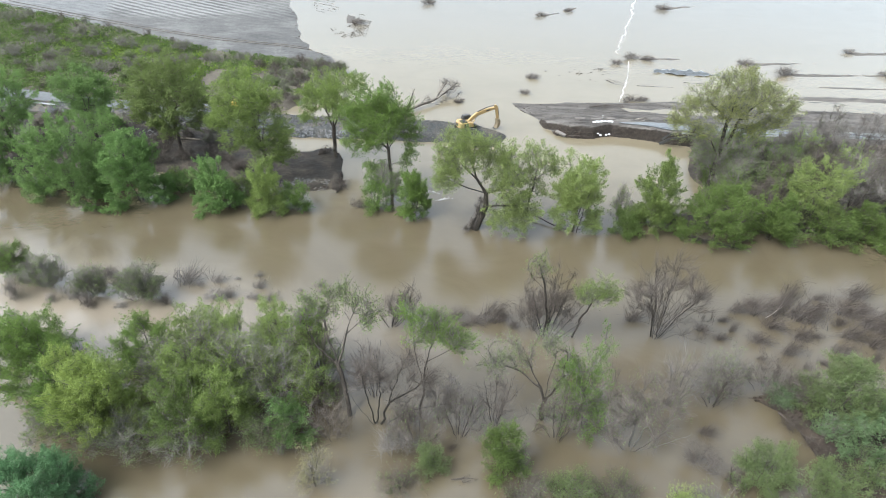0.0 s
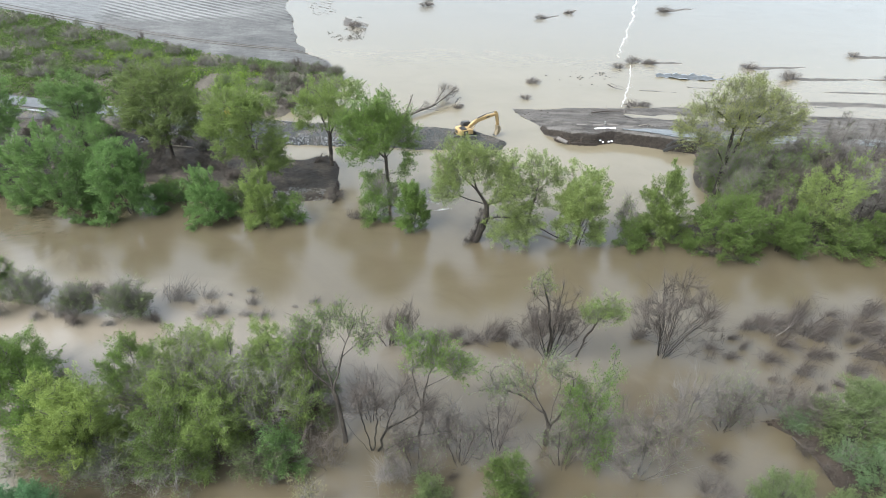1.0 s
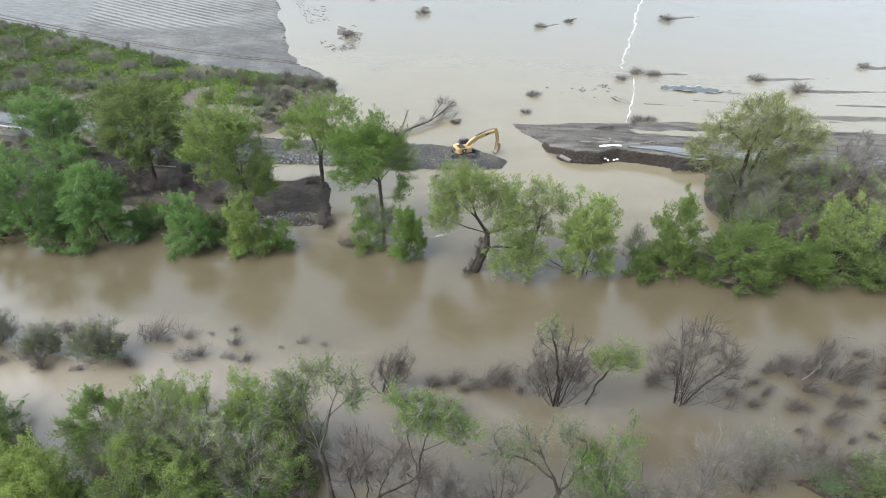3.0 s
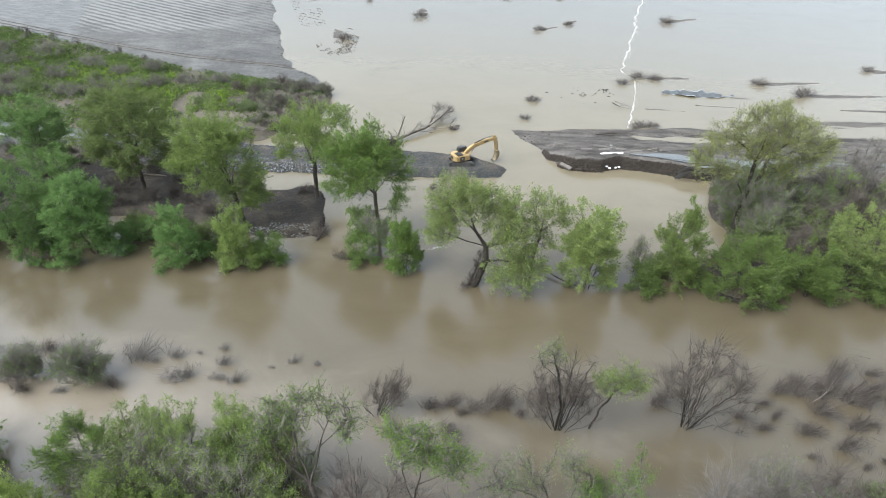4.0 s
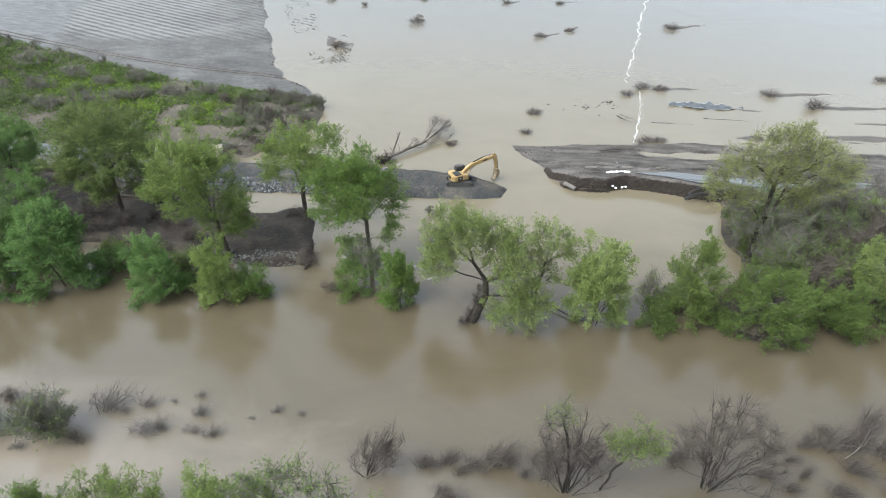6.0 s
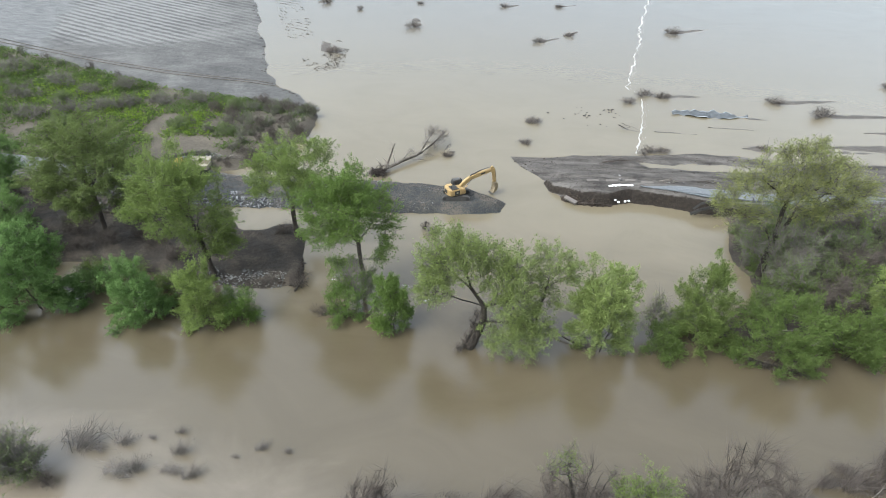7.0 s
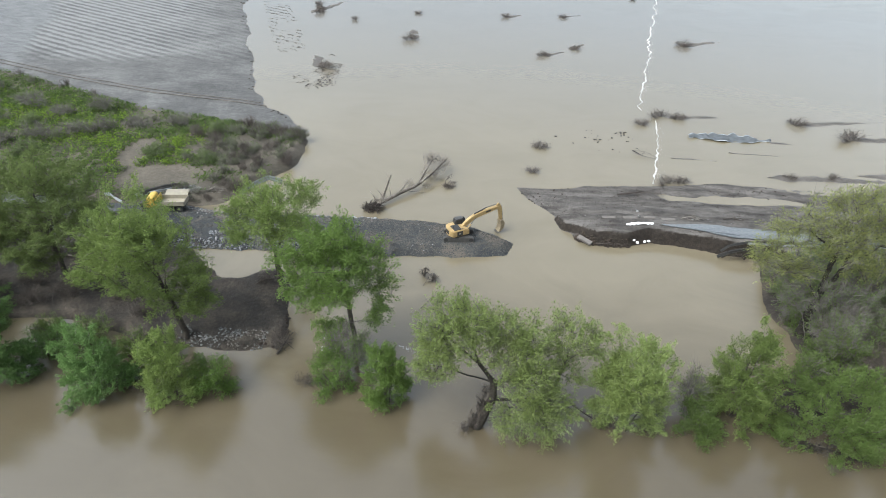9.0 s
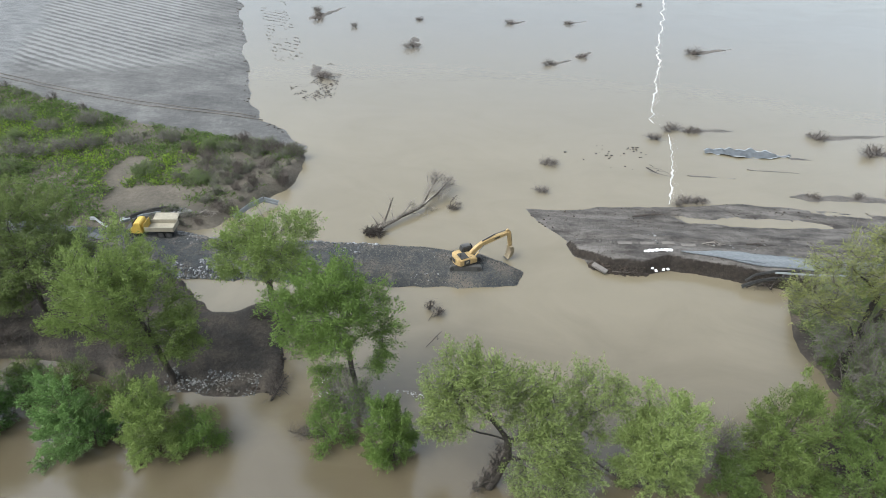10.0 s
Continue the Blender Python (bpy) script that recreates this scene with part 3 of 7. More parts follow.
def levee_z(x, y):
    d = inside(x, y, LEVEE_RIM) + 0.45 * fbm(x, y, 3.0, 4, 3)
    fall = 2.15 - 2.0 * step(108, 121, y) + 0.16 * fbm(x, y, 4, 4, 5) + 0.16 * fbm(x * 0.12, y, 1.5, 3, 8) + 0.08 * fbm(x, y, 1.0, 2, 9)
    fall = fall * (0.28 + 0.72 * step(2, 15, x - 0.25 * (y - 108)))
    steep = np.where(y < 112, 3.4, 0.22) * (0.5 + 0.5 * step(8, 15, x))
    z = np.minimum(fall, d * steep)
    slump = 0.75 * np.exp(-((x - 12.5) / 4.0) ** 2 - ((y - 106.8) / 1.3) ** 2) * (1 + 0.6 * fbm(x, y, 1.2, 3, 2))
    z = np.maximum(z, np.where(d > -1.2, slump - 0.1, -1))
    gully = np.exp(-((y - 120.6 - 0.9 * fbm(x, 0 * y, 7, 3, 4)) / (0.75 + 0.3 * fbm(x, y, 5, 2, 6))) ** 2) * step(22, 27, x) * (1 - step(44, 50, x))
    return z - 0.55 * gully + 0.5 * np.minimum(d, 0)


def right_z(x, y):
    d = inside(x, y, RIGHT_RIM) + 1.3 * fbm(x, y, 4.5, 4, 11)
    return np.minimum(0.55 + 0.35 * step(76, 100, y) + 0.25 * fbm(x, y, 5, 4, 12), d * 0.5) + 0.3 * np.minimum(d, 0)


def spit_z(x, y):
    d = inside(x, y, SPIT_RIM) + 1.1 * fbm(x, y, 3.6, 4, 21)
    top = 0.75 + 0.25 * fbm(x, y, 4, 4, 22) + 0.15 * fbm(x, y, 1.0, 2, 23)
    pool = np.exp(-((x + 55.5) / 4.6) ** 4 - ((y - 82.3 - 0.3 * fbm(x, y, 3, 2, 24)) / 0.75) ** 2)
    return np.minimum(top, d * 0.55) + 0.3 * np.minimum(d, 0) - 1.3 * pool


def cause_z(x, y):
    d = inside(x, y, CAUSE_RIM) + 0.35 * fbm(x, y, 2.0, 3, 31)
    top = 1.05 + 0.5 * step(-45, -75, x) - 0.35 * step(-4, 1, x) + 0.10 * fbm(x, y, 2.2, 3, 32)
    return np.minimum(top, d * 0.75) + 0.3 * np.minimum(d, 0)


def verge_z(x, y):
    d = inside(x, y, VERGE_RIM) + 0.6 * fbm(x, y, 3.5, 4, 41)
    top = 1.25 - 0.7 * step(128, 140, y - 0.12 * (-50 - x)) + 0.3 * fbm(x, y, 7, 4, 42)
    return np.minimum(top, d * np.where(y < 133, 0.7, 0.35)) + 0.3 * np.minimum(d, 0)


def field_z(x, y):
    d = inside(x, y, FIELD_RIM) + 2.2 * fbm(x, y, 9, 4, 51)
    across = 0.43 * x + 0.9 * y + 0.5 * fbm(x, y, 30, 2, 52)
    near = step(20, 3, inside(x, y, VERGE_RIM) * -1)
    rows = 1.5 * np.sin(across * 2 * math.pi / 2.3) * (1 - 0.8 * near) * (0.45 + 0.55 * step(-0.5, 0.2, fbm(x, y, 24, 3, 53)))
    wet = fbm(x + 13, y, 38, 3, 54)
    marsh = step(-92, -112, x) * step(166, 186, y + 0.4 * (x + 100)) * step(-0.3, 0.25, fbm(x, y, 30, 2, 58) + 0.2)
    rows = rows * (1 - marsh)
    edge = inside(x, y, VERGE_RIM)
    ruts = np.exp(-((edge + 4.5 + fbm(x, y, 14, 2, 57)) / 0.45) ** 2) + 0.65 * np.exp(-((edge + 6.6 + fbm(x, y, 14, 2, 57)) / 0.45) ** 2)
    dry = step(2, 8, d) * step(34, 16, d + 8 * fbm(x, y, 16, 2, 59))
    rough = np.exp(-((x + 74 + 0.5 * (y - 176)) / 17) ** 2 - ((y - 174) / 24) ** 2)
    rows = rows * (1 - 0.75 * rough)
    z = 0.09 + 0.03 * marsh + 0.045 * rows + 0.04 * wet + 0.03 * fbm(x, y, 5.0, 4, 56) + 0.30 * near - 0.16 * ruts + 0.03 * dry + rough * (0.05 + 0.05 * fbm(x, y, 2.6, 3, 60)) + 0.02 * fbm(x, y, 2.0, 3, 55)
    return np.minimum(z, 0.09 * d) - np.where(d < 0, 0.07, 0)


land("field", (-205, 133, -34, 290), 0.55, field_z, FIELD, "wet grey ploughed field half covered by floodwater", -0.25)
land("verge", (-230, 106, -35, 205), 0.6, verge_z, VERGE, "weedy bank of brown soil beside the road")
land("mud_spit", (-140, 69, -24, 108), 0.45, spit_z, MUD, "dark wet mud bank left at the river's edge")
land("causeway", (-140, 97, 3, 118), 0.35, cause_z, GRAVEL, "new causeway of dark crushed rock across the breach")
land("right_bank", (17, 71, 150, 109), 0.5, right_z, MUD, "overgrown muddy bank under the willows")
NEAR_RIM = [(27.6, 44.8), (29.4, 43.6), (31.2, 42.4), (31.8, 40.4), (32.4, 38.0), (33.8, 35.6), (36.5, 33.4), (48, 31), (70, 31), (70, 46), (42, 47.4), (33, 46.4)]


def near_z(x, y):
    d = inside(x, y, NEAR_RIM) + 0.5 * fbm(x, y, 2.6, 3, 66)
    return np.minimum(0.9 + 0.25 * fbm(x, y, 3, 3, 67), d * 1.6)


land("near_bank", (26, 30, 70, 49), 0.35, near_z, CUT, "collapsing dark mud bank under grey-green willows")
levee = land("levee", (-1, 101, 150, 129), 0.3, levee_z, LEVEE, "broken levee road covered in grey silt")


def strip(name, line, width, lift, ground, material, label, taper=0.5):
    """A paved band that follows the ground along a line."""
    vs = []
    for (ax, ay), (bx, by) in zip(line[:-1], line[1:]):
        k = max(1, int(math.hypot(bx - ax, by - ay) / 0.6))
        vs += [(ax + (bx - ax) * i / k, ay + (by - ay) * i / k) for i in range(k)]
    vs.append(line[-1])
    c = np.array(vs)
    t = np.gradient(c, axis=0)
    t /= np.linalg.norm(t, axis=1, keepdims=True)
    nrm = np.stack([-t[:, 1], t[:, 0]], 1)
    us = np.linspace(-0.5, 0.5, 13)
    run = np.concatenate([[0], np.cumsum(np.linalg.norm(np.diff(c, axis=0), axis=1))])
    wide = width * np.clip(run / taper, 0.03, 1) + min(0.5, 0.5 * width) * fbm(c[:, 0], c[:, 1], 2.5, 3, 15)
    g = c[:, None] + nrm[:, None] * (us[None, :] * wide[:, None])[..., None]
    z = ground(g[..., 0], g[..., 1])
    z = 0.5 * z + 0.5 * z.mean(1, keepdims=True) + lift + 0.04
    v = np.concatenate([g.reshape(-1, 2), z.reshape(-1, 1)], 1)
    i = np.arange(len(v)).reshape(len(c), 13)
    f = np.stack([i[:-1, :-1].ravel(), i[:-1, 1:].ravel(), i[1:, 1:].ravel(), i[1:, :-1].ravel()], 1)
    me = mesh(name, v, f, material, True)
    ob = new(name, me)
    thick = ob.modifiers.new("thick", "SOLIDIFY")
    thick.thickness = 0.14
    return tagged(ob, label, "road", kind="structure")


strip("road", [(-57, 104.4), (-70, 105), (-91, 106.8), (-109, 108.9), (-140, 111.6)], 3.8, 0.02, cause_z, ASPHALT, "old asphalt levee road, silted over", 7.0)
strip("road", [(21.6, 108.7), (27, 108.4), (33, 107.6), (40, 107.2), (60, 108.6), (150, 113)], 2.3, 0.02, levee_z, SHEEN_ROAD, "broken asphalt road with a ragged washed-out edge", 7.0)


def field_top(x, y):
    return np.maximum(field_z(x, y), 0.02)


strip("rut", [(-51, 148.8), (-55, 149.2), (-66.5, 150.8), (-79.7, 152.9), (-97.8, 157.8), (-118.4, 164.4), (-160, 179)], 0.26, -0.03, field_top, SILT, "dark wheel rut pressed into the wet field", 4.0)
strip("rut", [(-52, 149.9), (-54.3, 150.4), (-67.2, 152.2), (-80.6, 154.6), (-99, 159.6), (-119.9, 166.5), (-160, 181.4)], 0.18, -0.03, field_top, SILT, "dark wheel rut pressed into the wet field", 4.0)

# ---- trees ----
def cottonwood(x, y, h, w, leaf, seed, low=0.38, lean=0.0, clumps=85, per=75, label="", size=0.27, extra=(), fork=0.35, trunk_r=0.33, bark=None, spread=0.85, z=0.2):
    """A tall tree: bare trunk below, forked limbs, a broad broken crown."""
    rng = np.random.default_rng(seed + 1000)
    low = low * 0.8
    mid, half = h * (1 + low) / 2, h * (1 - low) / 2
    blobs = [(lean, 0, mid + half * 0.1, w * 0.37, w * 0.36, half * 0.84)]
    for i in range(11):
        a = i * 2.4 + rng.uniform(-0.3, 0.3)
        up = rng.uniform(-0.85, 0.5)
        out = w * rng.uniform(0.26, 0.36) * (1 - 0.35 * max(up, 0))
        blobs.append((lean + math.cos(a) * out, math.sin(a) * out, mid + up * half, w * rng.uniform(0.13, 0.2), w * rng.uniform(0.13, 0.19), half * rng.uniform(0.22, 0.36)))
    blobs += list(extra)
    top = (lean * 0.75, 0, h * 0.72)
    cut = (lean * fork, 0, h * fork)
    stems = [[(0, 0, -0.6), cut, top], [cut, (lean * 0.5 - w * 0.13, w * 0.05, h * 0.6)], [cut, (lean * 0.6 + w * 0.14, -w * 0.06, h * 0.58)]]
    return planted("tree", label, "tree", x, y, seed, blobs, stems, trunk_r, int(clumps * 1.8), leaf, per, spread, size, bark=bark, z=z, shell=0.45)


def willow(x, y, h, w, leaf, seed, clumps=70, per=75, label="", size=0.25, lean=0.0, bark=None, spread=0.75, z=-0.2, twigs=5, stems_n=4):
    """A bushy tree in leaf down to the water, on several stems."""
    rng = np.random.default_rng(seed + 2000)
    blobs = [(0, 0, h * 0.5, w * 0.36, w * 0.34, h * 0.43)]
    for i in range(10):
        a = i * 2.4 + rng.uniform(-0.3, 0.3)
        up = (rng.uniform(0.07, 0.8), 0.16)[i % 4 == 0]
        out = w * rng.uniform(0.24, 0.36) * (1.1 - 0.6 * up)
        blobs.append((math.cos(a) * out, math.sin(a) * out, h * up, w * rng.uniform(0.11, 0.18), w * rng.uniform(0.11, 0.18), h * rng.uniform(0.13, 0.22)))
    stems = [[(rng.uniform(-0.3, 0.3), rng.uniform(-0.3, 0.3), -0.6), (rng.uniform(-0.16, 0.16) * w, rng.uniform(-0.16, 0.16) * w, h * rng.uniform(0.45, 0.75))] for _ in range(stems_n)]
    return planted("willow", label, "tree", x, y, seed, blobs, stems, 0.12 + h * 0.007, int(clumps * 1.3), leaf, per, spread, size, (lean, 0), bark, twigs=twigs, z=z, shell=0.42)


def bare(x, y, h, w, seed, clumps=60, label="", tint="dead", lean=(0.0, 0.0), leaf="", per=0, twigs=14, name="bare_shrub", stems_n=7, bark=None, z=-0.2, twig_len=1.1, size=0.2, trunk_r=0.06, arch=0.05, tw_n=2.4, tw_w=0.013, tip_r=0.012, comb=0.4):
    """A leafless shrub or tree: stems that fan out from one foot into fine twigs."""
    rng = np.random.default_rng(seed + 3000)
    blobs = [(0, 0, h * 0.62, w * 0.42, w * 0.38, h * 0.3), (w * 0.22, 0, h * 0.4, w * 0.26, w * 0.3, h * 0.26), (-w * 0.22, 0, h * 0.42, w * 0.26, w * 0.3, h * 0.26)]
    stems = []
    for i in range(stems_n):
        a, s = i * 2.4 + rng.uniform(-0.5, 0.5), rng.uniform(0.08, 1.0)
        t = h * rng.uniform(0.82, 1.0) * (1 - 0.5 * s * s)
        r = 0.5 * w * s
        tip = (math.cos(a) * r + lean[0] * t, math.sin(a) * r + lean[1] * t, t)
        stems.append([(math.cos(a) * 0.2, math.sin(a) * 0.2, -0.5), (tip[0] * 0.55, tip[1] * 0.55, t * 0.45), tip])
    return planted(name, label, "shrub", x, y, seed, blobs, stems, trunk_r, int(clumps * 1.35), leaf or "dull", per, 0.6, size, lean, bark or (GREY_BARK if tint == "dead" else BROWN_BARK),
                   int(twigs * tw_n), twig_len * 1.2, tip_r=tip_r, arch=arch, z=z, twig_leaf=tint, shell=0.5, twig_w=tw_w, power=0.55, comb=comb)


# along the far bank, west of the breach
cottonwood(-57.2, 89.8, 18.2, 17.0, "drab", 1, 0.36, 0.8, 135, 92, "tall olive-leaved cottonwood with forked trunk on dark mud", z=0.5)
cottonwood(-37.0, 81.2, 20.0, 15.4, "olive", 2, 0.3, -2.3, 125, 76, "tall leaning cottonwood in new olive leaf on the mud bank", z=0.4, extra=[(2.6, 0.5, 5.8, 2.4, 2.2, 2.6), (-0.6, -0.6, 6.4, 2.4, 2.2, 2.6)])
cottonwood(-29.2, 91.0, 16.4, 13.2, "olive", 3, 0.45, 0.6, 88, 60, "round green cottonwood at the tip of the mud bank", z=0.5)
planted("tree", "bright green cottonwood with a domed crown standing in the river", "tree", -17.2, 80.4, 4,
        [(-1.2, 0, 15.4, 4.8, 4.4, 3.2), (-4.6, 0, 13.0, 2.9, 2.8, 2.8), (2.4, 0, 13.2, 2.8, 2.8, 2.8), (-0.6, -2.6, 12.8, 3.0, 2.4, 2.6), (-1.6, 2.4, 13.0, 3.0, 2.4, 2.6), (-5.6, 0, 9.8, 1.7, 1.6, 2.2), (3.4, 0, 9.4, 1.5, 1.6, 2.2), (-2.6, 0, 9.8, 2.0, 2.0, 1.6), (-2.6, -0.4, 5.4, 1.4, 1.2, 2.6), (2.2, -0.4, 7.0, 1.0, 1.0, 1.6)],
        [[(0, 0, -0.6), (0.1, 0, 4.2), (-0.2, 0, 8.6), (-0.6, 0, 14.2)], [(-0.2, 0, 8.6), (-2.4, 0, 10.8), (-4.6, 0, 13.0)], [(-0.2, 0, 8.6), (1.2, 0, 10.6), (2.6, 0, 12.8)]],
        0.27, 230, "bright", 66, 0.85, 0.25, z=-0.3)
bare(-17.6, 78.8, 7.4, 6.4, 119, 60, "thin green brush and dead twigs round the cottonwood's foot", "dead", leaf="green", per=16, twigs=10, stems_n=9, trunk_r=0.08, tip_r=0.02)
cottonwood(-73.4, 90.8, 15.4, 12.6, "dark", 5, 0.08, 0.0, 80, 80, "dark green tree beside the levee road", z=0.5)
cottonwood(-86, 86, 16, 14.0, "dark", 6, 0.08, 0.0, 80, 80, "dark green tree on the overgrown bank", z=0.5)
willow(-67.0, 73.4, 15.2, 16.4, "dark", 7, 175, 88, "broad dark green willow overhanging the river", 0.27)
willow(-55.6, 73.6, 12.8, 12.0, "jade", 8, 130, 96, "dense bright green willow at the water's edge", 0.25)
willow(-83, 76, 14, 13, "dark", 9, 90, 90, "broad dark green willow overhanging the river", 0.27)
willow(-96, 79, 14, 14, "dark", 10, 80, 80, "broad dark green willow on the bank", 0.27)
willow(-43.0, 73.3, 9.4, 8.6, "jade", 11, 62, 90, "low green willow rooted in the flooded bank", 0.23)
willow(-34.8, 73.2, 10.2, 7.0, "olive", 12, 50, 95, "small yellow-green willow in the shallows", 0.22)
willow(-30.9, 74.2, 5.4, 5.4, "green", 13, 34, 60, "low green bush by the drowned bank", 0.2)
willow(-12.6, 74.6, 9.0, 5.2, "bright", 14, 48, 95, "bright green sapling willow in the river", 0.22)
willow(-18.6, 76, 5.4, 5.5, "green", 15, 34, 55, "thin green undergrowth caught with driftwood", 0.2)
willow(-51, 77.4, 3.4, 6.0, "dark", 16, 24, 60, "low dark green bush on the mud bank", 0.2)
willow(-66, 83, 12, 12, "dark", 116, 70, 80, "dark green willow on the overgrown bank", 0.25)
for i, (x, y, h, w) in enumerate([(-61.5, 80.2, 3.4, 6.0), (-47.4, 79.6, 3.6, 6.4), (-41.6, 79.0, 3.2, 5.6), (-53.6, 80.4, 2.4, 4.2), (-38.6, 77.6, 3.0, 4.6)]):
    willow(x, y, h, w, "dim_olive", 130 + i, 26, 46, "low dark green bush at the flooded edge of the mud", 0.2, twigs=12, bark=BARK)
for i, (x, y, h, w) in enumerate([(-60.6, 88.2, 2.6, 5.2), (-55.0, 86.6, 2.4, 4.8), (-47.6, 86.4, 2.0, 4.4), (-61.4, 91.4, 2.8, 5.0), (-50.8, 88.4, 1.8, 3.8), (-64.0, 86.0, 3.0, 5.4), (-44.0, 84.4, 1.8, 3.6), (-58.0, 84.4, 2.4, 4.6)]):
    bare(x, y, h, w, 1335 + i, 36, "low tangle of dark dead brush on the mud bank", "brown", (0.1, 0), twigs=12, stems_n=10, z=0.5, tw_n=1.5, tw_w=0.018, tip_r=0.018, comb=0.8)
willow(-64, 79, 4.5, 7.0, "dark", 17, 30, 60, "low dark green bush on the mud bank", 0.2)
# the leaning willow in midstream and its neighbours
planted("tree", "half-uprooted willow leaning over the river, thin pale leaves", "tree", -2.8, 73.2, 18,
        [(-3.2, 0.8, 12.2, 3.6, 3.2, 3.2), (-4.6, 0.5, 8.6, 2.4, 2.6, 2.6), (-0.6, 0.8, 13.2, 2.8, 2.6, 2.4), (1.6, 0.4, 10.6, 2.4, 2.4, 2.6), (4.0, -0.6, 8.4, 3.2, 2.6, 3.0), (6.0, -1.4, 4.8, 3.2, 2.4, 3.4), (3.6, -1.4, 3.4, 2.6, 2.0, 2.6), (3.2, 0.6, 12.0, 2.4, 2.2, 2.2)],
        [[(-0.8, -0.8, -0.6), (0.2, -0.4, 1.8), (0.9, 0, 4.0), (0.8, 0.3, 6.0)], [(0.8, 0.3, 6.0), (-0.6, 0.5, 8.2), (-1.4, 0.8, 10.4), (-1.0, 0.9, 13.4)], [(-0.6, 0.5, 8.2), (-3.0, 0.8, 10.2), (-4.0, 0.8, 12.4)], [(0.8, 0.3, 6.0), (3.0, -0.2, 7.2), (4.6, -0.8, 8.6)], [(0.9, 0, 4.0), (3.4, -0.8, 4.8), (5.2, -1.2, 5.2)], [(0.8, 0.3, 6.0), (-1.6, 0.4, 6.6), (-4.4, 0.4, 7.6)]],
        0.44, 290, "pale", 46, 0.85, 0.24, twigs=12, bark=DARK_BARK)
planted("tree", "thin pale willow with an arching limb standing in the flood", "tree", 4.6, 75.4, 118,
        [(0.4, 0, 11.6, 2.6, 2.2, 2.2), (2.0, 0, 9.6, 2.0, 1.8, 2.0), (-1.2, 0, 9.0, 1.8, 1.6, 2.0), (0.6, 0, 6.4, 1.8, 1.6, 1.8)],
        [[(-0.6, 0, -0.5), (-0.3, 0, 4.0), (0.2, 0, 7.4), (0.6, 0, 11.4)], [(0.2, 0, 7.4), (1.4, 0, 8.8), (2.8, 0, 9.8)]],
        0.15, 60, "pale", 40, 0.8, 0.24, twigs=12)
willow(11.2, 73.8, 14.8, 9.0, "pale", 19, 115, 76, "feathery pale green willow standing in the water", 0.24)
bare(17.8, 76.6, 8.6, 3.4, 20, 40, "slim half-bare willow on the flooded bank", "dead", leaf="olive", per=9, twigs=12, stems_n=5, trunk_r=0.09)
willow(18.8, 74.0, 4.6, 5.0, "dim_olive", 21, 30, 60, "low green willow bush over the river", 0.23)
willow(22.8, 76.6, 12.0, 9.2, "sage", 22, 90, 85, "rounded olive-green willow on the river bank", 0.25)
# darker leaf copy on these bank willows stands in for their shade
willow(31.4, 74.0, 9.4, 12.2, "dim_olive", 23, 90, 85, "spreading green willow hanging over the river", 0.24)
willow(39.2, 75.4, 8.6, 9.4, "dim_olive", 24, 64, 80, "olive-green willow on the river bank", 0.24)
planted("tree", "tall umbrella-crowned cottonwood in pale leaf, creeper on its dark trunk", "tree", 34.0, 89.4, 25,
        [(0.2, 0, 16.4, 5.2, 4.4, 2.4), (-4.2, 0, 14.0, 3.6, 3.2, 2.6), (5.2, 0, 15.2, 3.8, 3.2, 2.4), (7.4, 0, 13.0, 2.2, 2.2, 2.0), (0.2, -0.6, 13.4, 4.2, 3.4, 2.4), (6.0, 0.5, 11.4, 2.4, 2.4, 2.2), (-6.6, 0, 10.4, 2.6, 2.6, 2.2), (0.4, 0, 18.2, 3.0, 2.8, 1.4), (-3.0, 0, 9.6, 2.4, 2.2, 1.6), (3.2, 0, 10.0, 2.2, 2.0, 1.6)],
        [[(0, 0, -0.6), (0.1, 0, 5.0), (-0.2, 0, 11.4), (0.2, 0, 16)], [(-0.2, 0, 11.4), (-2.0, 0, 13.0), (-4.0, 0, 14.4)], [(0.1, 0, 5.0), (1.1, 0.2, 8.6), (1.6, 0.2, 12.2), (4.2, 0, 15.0)], [(0.1, 0, 5.0), (-1.6, 0, 7.8), (-5.4, 0.2, 9.6)]],
        0.5, 280, "khaki", 56, 0.9, 0.19, twigs=14, twig_len=1.2, z=0.5, bark=DARK_BARK)
planted("creeper", "grey-green creeper and dead twigs hanging round the tall cottonwood's trunk", "creeper", 34.0, 88.8, 129,
        [(0.4, 0, 6.0, 1.5, 1.3, 4.4), (-2.8, 0.4, 8.0, 2.0, 2.0, 2.0), (-2.4, 0.8, 5.0, 1.6, 1.6, 2.0), (3.6, 0, 7.6, 2.4, 2.2, 2.2), (4.4, 0.6, 5.4, 2.0, 1.8, 2.0), (3.4, 0.6, 3.6, 2.0, 1.8, 2.0)],
        [[(0.2, -0.4, -0.5), (0.4, -0.4, 6.0)], [(0.2, -0.4, 0.4), (-1.6, 0, 5.0), (-3.2, 0.2, 8.0)], [(0.2, -0.4, 0.4), (3.4, 0, 6.0)]],
        0.12, 120, "dull", 17, 0.8, 0.22, twigs=26, twig_len=1.2, z=0.4, bark=GREY_BARK)
willow(44.8, 78.2, 14.4, 11.2, "pale", 26, 90, 54, "large olive-green willow on the overgrown bank", 0.25)
willow(47.6, 75.6, 7.4, 8, "dim_olive", 127, 46, 50, "olive-green willow hanging over the river", 0.24)
willow(52.4, 77, 6.5, 7, "dim_olive", 128, 50, 60, "grey-green willow at the water's edge", 0.24, twigs=10)
